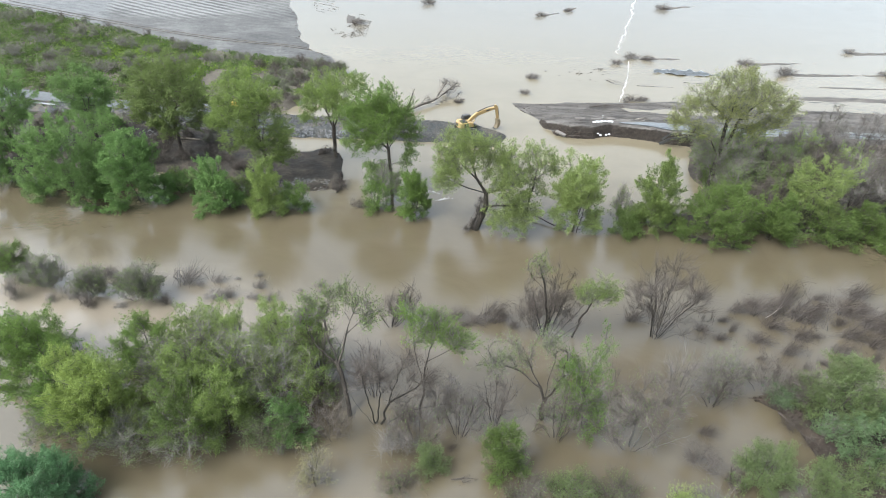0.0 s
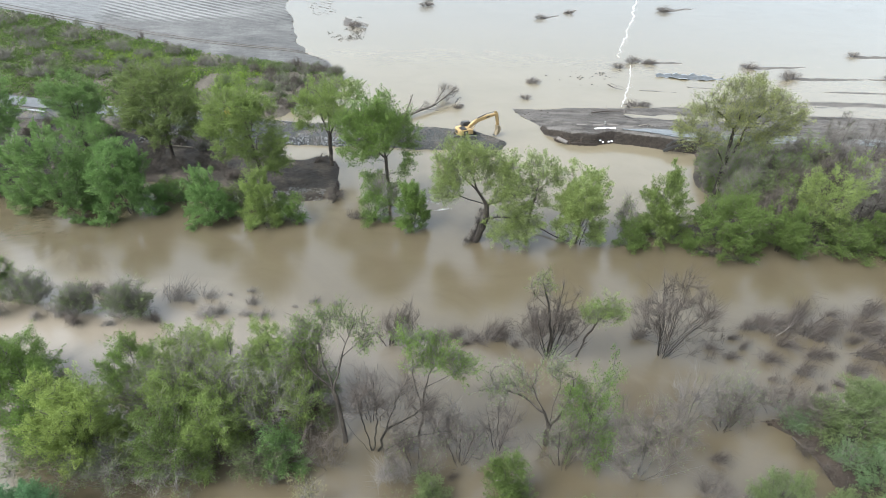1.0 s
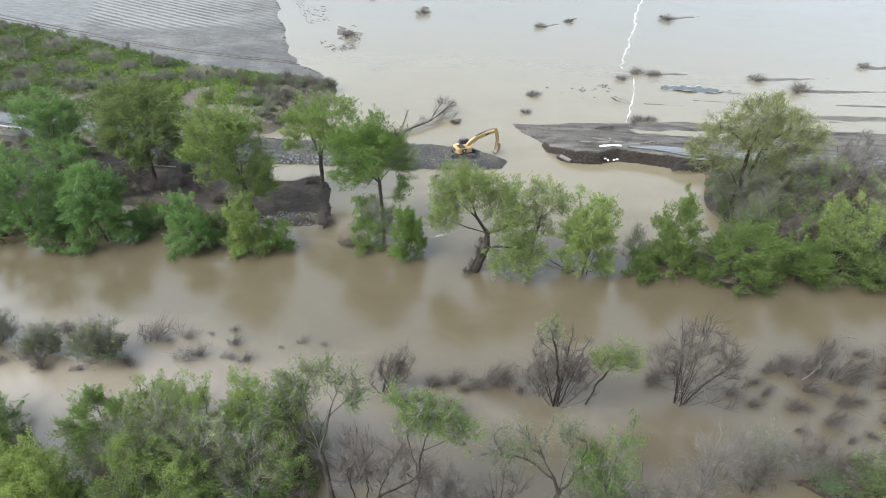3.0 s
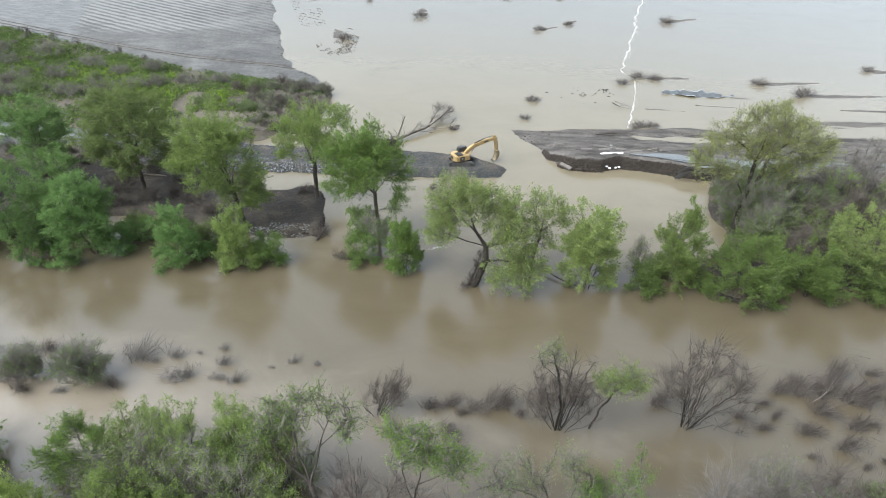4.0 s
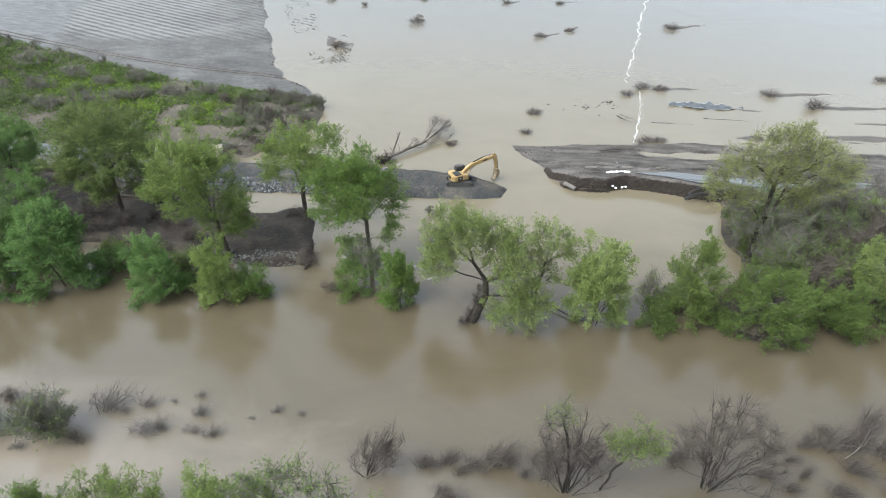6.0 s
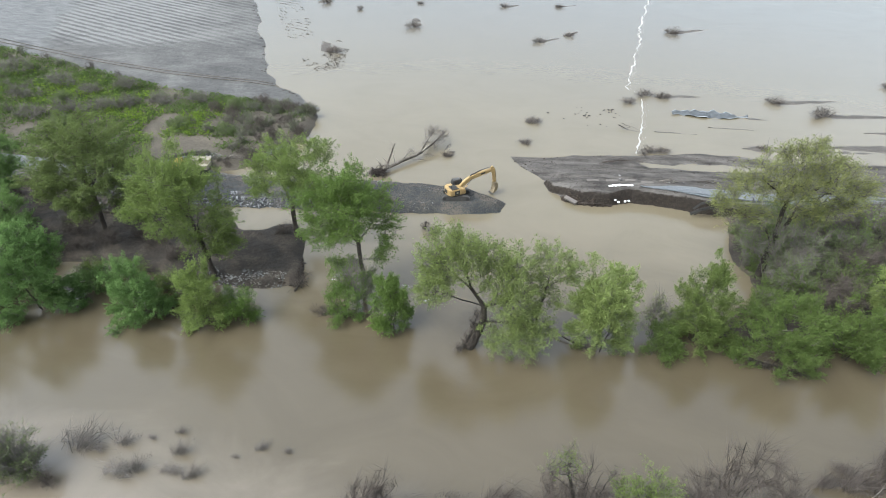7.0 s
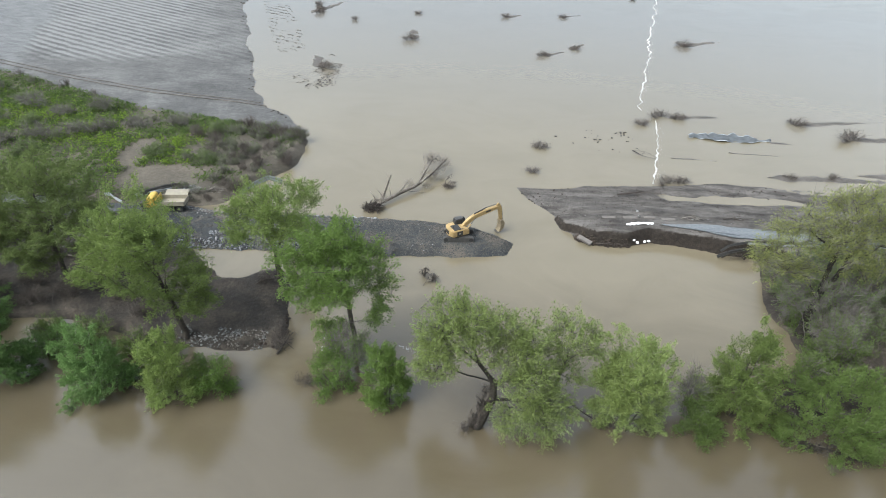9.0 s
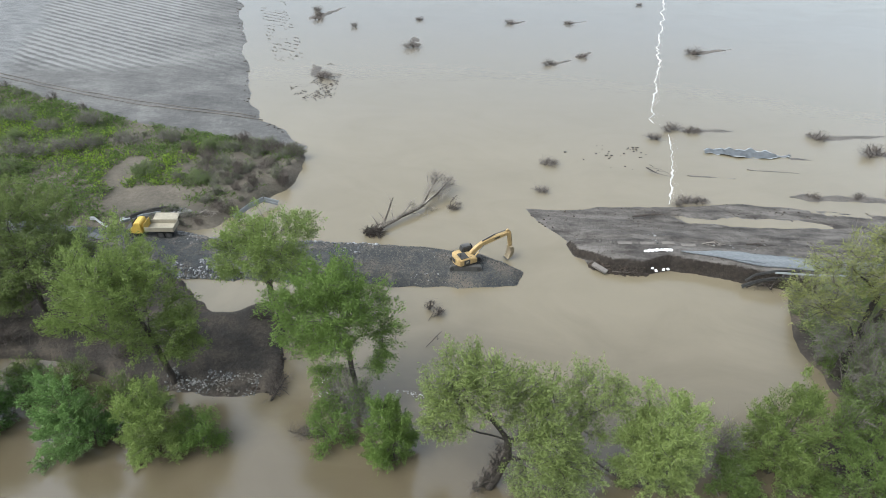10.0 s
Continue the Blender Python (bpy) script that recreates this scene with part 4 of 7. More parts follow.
willow(56.5, 75, 8.8, 9.0, "dim_olive", 27, 55, 80, "green willow bush at the water's edge", 0.24)
willow(66, 77, 11, 11, "olive", 28, 60, 70, "olive-green willow on the bank", 0.25)
for i, (x, y, h, w) in enumerate([(52.5, 82, 13, 9), (58.5, 82, 13, 9), (62, 90, 14, 10), (54, 99, 12, 8), (50.5, 90, 9, 8), (44.5, 88, 8.5, 8), (36.6, 86.5, 7, 7), (41.5, 93.5, 6.5, 8), (35.8, 98.5, 5, 6),
                                  (48, 98, 8, 8), (57, 87, 12, 9), (53, 95, 11, 9), (64, 80, 12, 10), (60.5, 99.5, 11, 9), (67, 96, 12, 10), (72, 86, 13, 10), (40, 82, 6.5, 7), (70, 104, 9, 8)]):
    # brown twigs below y = 95 colour in the shade of the hollow
    bare(x, y, h, w, 200 + i, 62, "leafless grey shrub tree on the overgrown bank", "brown" if y < 95 and i % 3 else "dead", (0.02, 0), twigs=18, z=0.3, name="bare_tree" if h > 10 else "bare_shrub", leaf="dull", per=6 if i % 3 == 0 else 0, tw_n=3.6, tw_w=0.017, trunk_r=0.2, tip_r=0.024, comb=0.75, bark=BARK)

for i, (x, y, h, w) in enumerate([(36.5, 96.5, 8, 8), (42, 96, 9, 9), (43, 89.5, 9, 8), (49.5, 94, 10, 9), (36, 84.5, 7, 7), (56, 92, 9, 9), (52, 103, 6, 7), (63, 83, 10, 9)]):
    willow(x, y, h, w, ("dull", "olive")[i % 2], 190 + i, 36, 28, "grey-green willow thicket on the overgrown bank", 0.23, z=0.3, twigs=26, bark=GREY_BARK)

for i, (x, y, h, w) in enumerate([(36.4, 84, 6, 6), (36.4, 88.5, 6, 5.5), (36.2, 93, 5.5, 5.5), (36.4, 97.2, 5, 5.5), (34.6, 90.4, 3.2, 3.8), (34.6, 95.8, 2.8, 3.4), (34.6, 85.2, 3.6, 4.0), (34.9, 99.6, 2.4, 3.0), (37.4, 101, 4.5, 5), (39.5, 85.5, 7, 7), (39.6, 99.2, 6, 7), (44, 100.5, 6, 7), (31.5, 81, 5, 5.5), (46.5, 91, 8.5, 8), (43, 84.5, 8, 8)]):
    # every second bush in the darker leaf, painting the hollow's shade
    willow(x, y, h, w, ("dim_olive", "dull", "dim_olive", "dull")[i % 4], 170 + i, 34, 34, "grey-green willow scrub at the bank's edge", 0.23, z=0.1, twigs=16, bark=BARK)

# undergrowth that covers both banks
under_rng = np.random.default_rng(900)
# mostly brown twigs and darker leaves: hollow's shade put into colour
low = [bare(0, 0, 3.0, 4.6, 910 + i, 36, "grey-brown undergrowth on the overgrown bank", ("brown", "brown", "dead")[i], (0.03, 0), leaf=("dull", "dim_olive", "dim_olive")[i], per=(1, 3, 6)[i], twigs=14, stems_n=9, trunk_r=0.04, name="undergrowth", tw_n=1.5, tw_w=0.022) for i in range(3)]
spots = [(x, y) for x in range(35, 84, 4) for y in (78, 82, 86, 90, 94, 98, 101.5)] + [(x, y) for x in range(-106, -62, 6) for y in (80, 85, 90.5, 96)] + [(x, 95.5) for x in range(-62, -50, 4)] + [(x, 99.5) for x in range(-90, -52, 4)]
for i, (x, y) in enumerate(spots):
    x, y = x + under_rng.uniform(-1.8, 1.8), y + under_rng.uniform(-1.8, 1.8)
    m = pose(x, y, 0.3, 0, 0, under_rng.uniform(0, 360)) @ Matrix.Scale(under_rng.uniform(0.6, 1.3), 4)
    if i < 3:
        low[i].matrix_basis = m
        ob = low[i]
    else:
        ob = copy_thing(low[int(under_rng.integers(0, 3))], m)
    tagged(ob, group="undergrowth on the banks")

# the drowned wood nearest the camera's start
willow(-45.4, 36.0, 11.8, 10.6, "bright", 40, 105, 110, "tall green willow in the flooded wood", 0.17)
willow(-41.0, 33.6, 8.8, 8.0, "green", 149, 56, 100, "low green willow in the flooded thicket", 0.17, twigs=9)
willow(-36.6, 32.8, 11.6, 9.6, "yellow", 42, 135, 132, "rounded yellow-green willow in the flood", 0.17)
willow(-28.6, 35.6, 10.8, 7.8, "olive", 43, 80, 88, "tall thin-leaved olive willow in the flood", 0.17, twigs=16)
willow(-24.8, 34.4, 10.2, 7.6, "olive", 44, 70, 90, "pale yellow-green willow in the flood", 0.17, twigs=9)
willow(-22.4, 43.2, 10.4, 7.4, "olive", 45, 66, 92, "tall slender green willow in the flood", 0.17, twigs=7)
willow(-31.4, 42.8, 8.8, 8.4, "sage", 46, 62, 92, "olive willow behind the flooded thicket", 0.17, twigs=6)
willow(-37.8, 24.4, 7.6, 10.2, "teal", 47, 100, 150, "dense blue-green shrub standing in brown water", 0.17)
willow(-18.2, 42.6, 10.6, 6.2, "sage", 140, 54, 84, "green willow in the flooded thicket", 0.17, twigs=7)
willow(-48.5, 40.5, 9.6, 9, "green", 142, 60, 95, "green willow in the flooded thicket", 0.17)
willow(-36.4, 41.2, 7.8, 8.2, "bright", 143, 60, 92, "olive willow in the flooded thicket", 0.17, twigs=7)
willow(-26.8, 42.0, 10.6, 8.2, "olive", 144, 66, 94, "yellow-green willow in the flooded thicket", 0.17, twigs=7)
willow(-28.0, 32.2, 9.4, 7.8, "dim_olive", 145, 50, 84, "yellow-green willow at the edge of the flooded thicket", 0.17, twigs=12)
willow(-18.4, 34.2, 5.6, 5.6, "jade", 146, 38, 90, "small blue-green shrub under the flooded willows", 0.17, twigs=8)
bare(-20.4, 37.4, 9.4, 8, 147, 60, "half-bare pale willow in the flooded thicket", "dead", twigs=12, leaf="sage", per=22, name="bare_tree", trunk_r=0.12, tip_r=0.018)
bare(-28.8, 39.6, 10.2, 8, 148, 50, "half-bare grey willow in the flooded thicket", "dead", twigs=14, name="bare_tree", trunk_r=0.12, tip_r=0.018, leaf="olive", per=14)
bare(-24.2, 38.6, 10.4, 8.4, 48, 60, "half-bare grey willow among green ones", "dead", twigs=12, name="bare_tree", leaf="olive", per=22)
bare(-33.8, 30.6, 5, 9, 49, 60, "dull undergrowth at the foot of the willows", "dead", leaf="dull", per=14, twigs=10)
bare(-40, 31.6, 5, 9, 50, 60, "dull undergrowth at the foot of the willows", "dead", leaf="dim_olive", per=16, twigs=10)
bare(-33.0, 38.4, 7.4, 8, 155, 60, "leafless grey willow in the flooded thicket", "dead", twigs=12, name="bare_tree", leaf="sage", per=15)
bare(-27.6, 31.2, 4.4, 8, 154, 50, "dull undergrowth at the foot of the willows", "dead", leaf="dull", per=12, twigs=10)
bare(-20.2, 33.0, 4.6, 6, 51, 46, "dull undergrowth at the water's edge", "brown", leaf="dull", per=18, twigs=9)
planted("tree", "thin forked tree, sparse green tufts, in the flood", "tree", -13.3, 37.2, 52,
        [(-3.6, 5.2, 10.6, 2.4, 2.0, 1.6), (0.2, 5.6, 11.4, 2.0, 1.8, 1.3), (-5.4, 4.6, 9.0, 2.0, 1.8, 1.5), (1.4, 5.2, 9.6, 1.5, 1.6, 1.4), (-1.4, 6.0, 12.0, 1.9, 1.6, 1.0), (-6.4, 3.6, 7.0, 1.6, 1.4, 1.2)],
        [[(0, 0, -0.5), (-0.6, 1.2, 2.6), (-1.4, 2.4, 5.0), (-2.6, 3.8, 7.4), (-3.4, 5.2, 10.4)], [(-1.4, 2.4, 5.0), (-0.8, 4.0, 8.0), (0.1, 5.6, 11.4)], [(-1.4, 2.4, 5.0), (-3.8, 3.4, 6.8), (-5.6, 4.6, 9.2)], [(-0.3, 0.4, 0.9), (-2.6, 0.2, 2.2), (-5.4, 0.2, 2.8)], [(-0.8, 4.0, 8.0), (1.2, 5.2, 9.8)]],
        0.24, 130, "bright", 16, 0.7, 0.19, twigs=10, twig_len=1.1, tip_r=0.022)
planted("bare_tree", "leafless many-stemmed willow, dark limbs low over brown water", "tree", -10.6, 36.8, 53,
        [(-1.2, 0.4, 6.6, 1.6, 1.6, 2.4), (1.0, 0.4, 7.4, 2.0, 1.8, 2.6), (3.6, 0.8, 8.6, 2.2, 1.8, 2.2), (5.2, 0.6, 6.0, 2.0, 1.6, 1.8), (6.6, 0.2, 4.4, 1.6, 1.2, 1.0), (2.6, 0, 4.6, 2.0, 1.6, 1.6)],
        [[(0, 0, -0.5), (-0.6, 0.2, 3), (-1.3, 0.4, 8.4)], [(0.3, 0, -0.5), (1.4, 0.3, 3.5), (2.4, 0.6, 7), (3.6, 1, 10.4)], [(0.5, 0, -0.3), (2.6, -0.2, 2.4), (4.8, 0, 3.6), (8.0, 0.2, 4.4)], [(0, 0, 0), (0.6, 0.2, 4.5), (0.5, 0.5, 9.6)], [(1.4, 0.3, 3.5), (4, 0.5, 5.5), (5.8, 0.8, 8.0)], [(0.2, -0.2, -0.4), (-1.2, -0.4, 2.4), (-2.4, -0.2, 5.0)]],
        0.18, 120, per=0, tip_r=0.022, twigs=30, twig_len=1.3, twig_leaf="brown", bark=DARK_BARK, arch=0.05, twig_w=0.016, power=0.6)
planted("tree", "bare-stemmed tree with a green crown in the flood", "tree", -6.6, 38.6, 54,
        [(2.0, 1, 11.6, 2.4, 2.0, 1.4), (-0.6, 1, 12.8, 1.8, 1.6, 1.2), (4.0, 1, 10.2, 1.8, 1.6, 1.3), (0.4, 1, 10.0, 1.6, 1.4, 1.0)], [[(0, 0, -0.5), (0.6, 0.3, 4.0), (0.8, 0.6, 7.4), (1.6, 1.0, 10.8)], [(0.8, 0.6, 7.4), (2.6, 0.6, 8.8), (3.8, 0.8, 9.8)], [(0.6, 0.3, 4.0), (-0.2, 0.6, 8.0), (-0.5, 0.9, 12.0)]],
        0.12, 70, "bright", 40, 0.7, 0.19, twigs=14, twig_len=1.1)
willow(-17.6, 38.4, 9.0, 5.2, "olive", 156, 36, 60, "thin pale willow in the flooded thicket", 0.17, twigs=14)
bare(-4.0, 38.6, 7.5, 6.0, 55, 46, "small leafless shrub in the flood", "dead", twigs=14)
planted("tree", "leaning bare-limbed tree, few green leaves, in the flood", "tree", 5.8, 39.4, 56,
        [(-3.4, 0.6, 9.0, 2.4, 2.0, 1.8), (-5.0, 0.4, 7.4, 1.8, 1.6, 1.4), (0.0, 0.6, 10.4, 2.0, 1.8, 1.4), (1.8, 0.6, 6.0, 1.6, 1.6, 2.6), (0.6, -0.4, 2.2, 1.2, 1.0, 1.6)], [[(0, 0, -0.5), (0.1, 0, 3.0), (-0.4, 0, 5.0), (-2.6, 0.2, 6.8), (-5.4, 0.4, 7.8)], [(0.1, 0, 3.0), (0.2, 0.1, 6.4), (0.6, 0.2, 10.0)], [(-0.4, 0, 5.0), (-1.6, 0.2, 7.6), (-2.6, 0.3, 10.0)], [(0.1, 0, 3.0), (1.4, 0.2, 6.4), (1.6, 0.3, 9.6)]],
        0.26, 95, "dull", 13, 0.75, 0.19, twigs=14, tip_r=0.03)
willow(9.4, 38.8, 13.6, 6.8, "green", 57, 66, 56, "slender light green willow in the flood", 0.17, twigs=16)
bare(14.4, 37, 11.5, 9.5, 58, 80, "leafless grey shrub in brown water, arching pale limbs", "brown", twigs=20, leaf="dull", per=6, tip_r=0.022, trunk_r=0.13, bark=GREY_BARK)
bare(19.6, 43, 8.5, 7, 59, 50, "leafless grey shrub in brown water", "dead", twigs=10, tip_r=0.02, trunk_r=0.12)
bare(24.5, 45.4, 7.5, 6.5, 61, 48, "leafless grey-green shrub in the flood", "dead", twigs=14, leaf="dull", per=8)
bare(29.5, 46, 6.5, 7.5, 62, 52, "leafless brown shrub in the flood", "brown", twigs=14)
bare(32.6, 44.4, 5.5, 5.5, 63, 42, "leafless brown shrub in the flood", "brown", twigs=12)
willow(2.2, 33.2, 6.6, 4.4, "dim_olive", 64, 36, 120, "small round green shrub standing in brown water", 0.17)
willow(35.4, 42.4, 9.2, 8.6, "dull", 65, 74, 112, "large grey-green willow on a mud bank", 0.17)
willow(42.0, 40.0, 9.6, 9.5, "emerald", 66, 70, 120, "large grey-green willow on a mud bank", 0.17)
willow(37.0, 37.8, 8.8, 8.4, "emerald", 67, 60, 120, "dense blue-green willow on a mud bank", 0.17)
willow(25.8, 34.6, 4.8, 6.4, "dull", 68, 40, 105, "low olive bush on drowned ground", 0.17)
willow(30.5, 33, 6, 6.5, "dull", 69, 38, 90, "low grey-green bush on drowned ground", 0.17)
willow(8.4, 30.6, 4.2, 5.2, "dull", 70, 30, 54, "low grey-green bush in the flood", 0.17)
willow(17.8, 30.8, 4.2, 3.0, "yellow", 71, 20, 39, "straw-coloured reedy bush in the flood", 0.17)
willow(-4.6, 32.4, 3.6, 3.6, "dull", 72, 22, 67, "low half-drowned bush in brown water", 0.17)
willow(-14.8, 29.6, 6.8, 3.8, "straw", 73, 24, 19, "thin straw-coloured sapling in the flood", 0.17, twigs=9)
bare(-8.4, 33.6, 4.5, 4.5, 74, 34, "thin leafless shrub in brown water", "dead", twigs=12)
bare(20.5, 35.6, 3.6, 4.5, 75, 32, "half-drowned leafless brush in brown water", "brown", twigs=10)

for i, (x, y, h, w) in enumerate([(32.8, 44.6, 4.2, 4.6), (33.9, 40.2, 3.4, 3.4), (35.4, 35.6, 3.4, 4.2), (30.6, 44.2, 2.6, 3.4)]):
    willow(x, y, h, w, ("dull", "emerald")[i % 2], 134 + i + 4, 24, 50, "low grey-green bush on the collapsing mud bank", 0.17, z=0.4, twigs=12)
bare(12.2, 31.6, 3.0, 6.5, 150, 40, "dull drowned brush showing above brown water", "brown", leaf="dull", per=9, twigs=9, stems_n=12)
bare(4.4, 30.4, 2.4, 5.5, 151, 36, "dull drowned brush showing above brown water", "brown", leaf="dull", per=7, twigs=9, stems_n=12)
bare(21.0, 31.0, 2.6, 6.0, 152, 36, "dull drowned brush showing above brown water", "dead", leaf="olive", per=7, twigs=9, stems_n=12)
bare(-7.0, 30.2, 2.2, 5.0, 153, 30, "dull drowned brush showing above brown water", "brown", leaf="dull", per=6, twigs=8, stems_n=11)

for i, (x, y, h, w) in enumerate([(-14.6, 34.6, 6, 6), (-6.2, 35.2, 6.5, 6.5), (-2.2, 36.4, 7, 6), (1.2, 38.4, 8, 6.5), (7.4, 37.2, 8, 6), (23.6, 43.4, 6, 5), (-11.6, 40.4, 9, 7), (-17.4, 40.6, 11, 8)]):
    bare(x, y, h, w, 160 + i, 40, "leafless grey-brown willow scrub in the flood", "brown", (0.04, 0), twigs=10, stems_n=11, trunk_r=0.11, tip_r=0.018, leaf="dull", per=(0, 2, 4)[i % 3])

# half-drowned brush along the middle of the river
planted("bare_shrub", "large leafless shrub fanning out of the river", "shrub", 19.3, 52.9, 80,
        [(-1.8, 0, 8.4, 2.6, 2.4, 3.2), (0.8, 0, 9.2, 2.6, 2.4, 3.0), (2.8, 0, 7.0, 2.4, 2.2, 2.8), (-3.0, 0, 5.4, 2.0, 2.0, 2.6), (0.2, 0, 4.0, 2.8, 2.2, 2.2), (4.2, -0.4, 2.4, 1.6, 1.2, 1.0), (4.6, 0, 4.6, 1.4, 1.2, 1.2)],
        [[(math.cos(a) * 0.3, math.sin(a) * 0.3, -0.5), (math.cos(a) * r * 0.45, math.sin(a) * r * 0.45, h * 0.5), (math.cos(a) * r, math.sin(a) * r, h)] for a, r, h in [(i * 2.4, 0.7 + 4.0 * ((i * 7) % 19) / 19, 12.2 - 5.6 * ((i * 7) % 19) / 19) for i in range(19)]]
        + [[(0.2, -0.2, -0.4), (2.2, -0.6, 1.6), (5.6, -1.2, 0.9)], [(0.2, -0.2, -0.4), (2.4, 0, 2.8), (5.4, 0, 3.4)], [(0.1, -0.1, -0.4), (2.6, 0.4, 4.2), (5.2, 0.6, 5.6)]],
        0.17, 180, per=0, tip_r=0.022, twigs=32, twig_len=1.5, twig_leaf="brown", bark=DARK_BARK, arch=0.03, twig_w=0.014, power=0.55, comb=0.32)
bare(6.6, 51.2, 11.6, 8.2, 81, 88, "leafless tree standing in the river", "brown", (0.04, 0), twigs=18, stems_n=14, name="bare_tree", trunk_r=0.18, tip_r=0.022, bark=DARK_BARK)
planted("willow", "slender willow with a sparse green top above bare shrubs", "tree", 6.2, 51.0, 89,
        [(-1.5, 0, 11.9, 1.3, 1.2, 1.0), (-2.2, 0, 10.6, 1.0, 1.0, 0.9), (-0.6, 0, 10.6, 1.0, 1.0, 0.9)], [[(0, 0, -0.5), (0.2, 0, 4.0), (-0.4, 0, 7.6), (-1.4, 0, 11.4)], [(-0.4, 0, 7.6), (-2.0, 0, 9.4), (-2.6, 0, 10.6)], [(0.2, 0, 4.0), (1.6, 0, 7.4), (2.4, 0, 10.4)]],
        0.13, 34, "sage", 11, 0.55, 0.17, twigs=10, bark=DARK_BARK)
bare(5.0, 52.2, 6.8, 5.8, 82, 50, "leafless shrub standing in the river", "brown", (0.05, 0), twigs=12, stems_n=12, trunk_r=0.1, tip_r=0.02)
bare(-11.8, 51, 6.2, 5.4, 83, 70, "leafless shrub bent by the current", "brown", (0.35, 0.1), twigs=11, stems_n=14, trunk_r=0.16, tip_r=0.025, comb=0.25)
bare(-44.2, 52, 5.2, 7.0, 84, 90, "rounded grey-green shrub half under water", "dead", (0.14, 0), twigs=18, stems_n=14, leaf="dull", per=24, trunk_r=0.12, tip_r=0.02, comb=0.25)
bare(-50.6, 51.6, 5.0, 5.0, 85, 56, "grey-green shrub half under water", "dead", (0.2, 0), twigs=16, leaf="dull", per=16, trunk_r=0.12, tip_r=0.02, comb=0.25, stems_n=10)
bare(-57.5, 52.6, 5.4, 6.5, 86, 60, "grey-green shrub half under water", "dead", (0.2, 0), twigs=16, leaf="dull", per=16, trunk_r=0.12, tip_r=0.02, comb=0.25, stems_n=10)
bare(-63, 54, 5.4, 6.5, 87, 60, "green shrub half under water", "brown", (0.15, 0), twigs=12, leaf="green", per=40)
planted("willow", "bare leaning willow with one olive tuft in the river", "tree", 9.6, 51.6, 88,
        [(2.4, 0, 8.0, 2.2, 1.8, 1.5), (0.8, 0, 6.8, 1.6, 1.4, 1.3), (3.4, 0, 7.4, 1.2, 1.0, 0.8)], [[(0, 0, -0.5), (0.6, 0, 3.2), (1.6, 0, 6.0), (3.0, 0, 8.2)]], 0.11, 56, "olive", 30, 0.6, 0.18, twigs=14)
brush = [bare(0, 0, 1.9, 2.0, 90 + i, 20, "low brown brush half drowned in the river", ("dead", "dead", "brown", "brown", "brown")[i], (0.48, 0.2), twigs=16, stems_n=8, trunk_r=0.05, twig_len=0.8, name="drowned_brush", tw_n=1.6, tw_w=0.014, tip_r=0.014, comb=0.42) for i in range(5)]
SPOTS = [(-55.2, 50, 1.2), (-53.2, 50.6, 1.3), (-50.2, 49.8, 1.4), (-51, 55.2, 1.1), (-40.6, 51.4, 1.5), (-40.4, 54.8, 1.2), (-38.2, 55.2, 1.0), (-36.2, 55.8, 0.8), (-33.6, 57, 0.5), (-31, 57.8, 0.45),
         (-35.4, 52.8, 1.2), (-33.4, 53.2, 1.0), (-30.4, 53.6, 1.1), (-30.1, 55.4, 0.7), (-24.8, 55.8, 0.7), (-22.5, 56.6, 0.4), (-19.9, 56.7, 0.6), (-28, 53, 0.5),
         (-6.8, 52.2, 1.5), (-5.0, 49.6, 1.1), (-4.6, 52.6, 1.3), (-2.4, 52.8, 1.3), (-0.6, 52.8, 1.3), (1.0, 53.4, 1.1), (-3.4, 51.6, 0.6), (2.4, 52.2, 0.9), (16.6, 55, 1.2), (24.6, 54.6, 0.9),
         (29.4, 58.2, 1.4), (31.6, 58.2, 1.7), (34.2, 58, 1.9), (36.4, 57.8, 1.4), (28.6, 54.8, 1.4), (30.4, 53.4, 1.2), (38.4, 57.2, 1.4), (37.8, 54.8, 1.0), (42.4, 59.8, 1.6), (41.2, 55.2, 1.5), (43.8, 54.4, 1.7),
         (45.2, 59.8, 1.7), (47.4, 58.8, 1.7), (40.0, 59.5, 1.3), (37, 50.8, 0.9), (33.6, 51.6, 1.0), (49.5, 56.5, 1.5), (46.2, 56.4, 1.2), (52, 60, 1.6), (54, 55, 1.4), (50.5, 62, 1.3), (35, 49.5, 0.7),
         (-8.2, 37.0, 1.2), (-3.0, 34.5, 0.6), (21.6, 39.4, 0.6), (-19.6, 32.6, 1.0), (-46, 49.8, 0.9), (-60.4, 50.2, 1.3)]
SPOTS += [(27.6, 56.4, 1.1), (33.0, 56.2, 1.2), (35.6, 54.0, 1.3), (39.4, 52.6, 1.1), (41.6, 57.4, 1.4), (44.6, 57.4, 1.5), (47.6, 55.2, 1.3), (31.8, 60.2, 1.2), (36.2, 60.4, 1.3), (40.6, 62.0, 1.2), (45.0, 62.2, 1.4), (30.2, 50.6, 0.8), (43.2, 51.4, 1.0), (26.6, 53.2, 0.9), (49.8, 59.4, 1.4)]
SPOTS = [(x, y, s * (0.92 if x > 25 else 1.0)) for x, y, s in SPOTS]
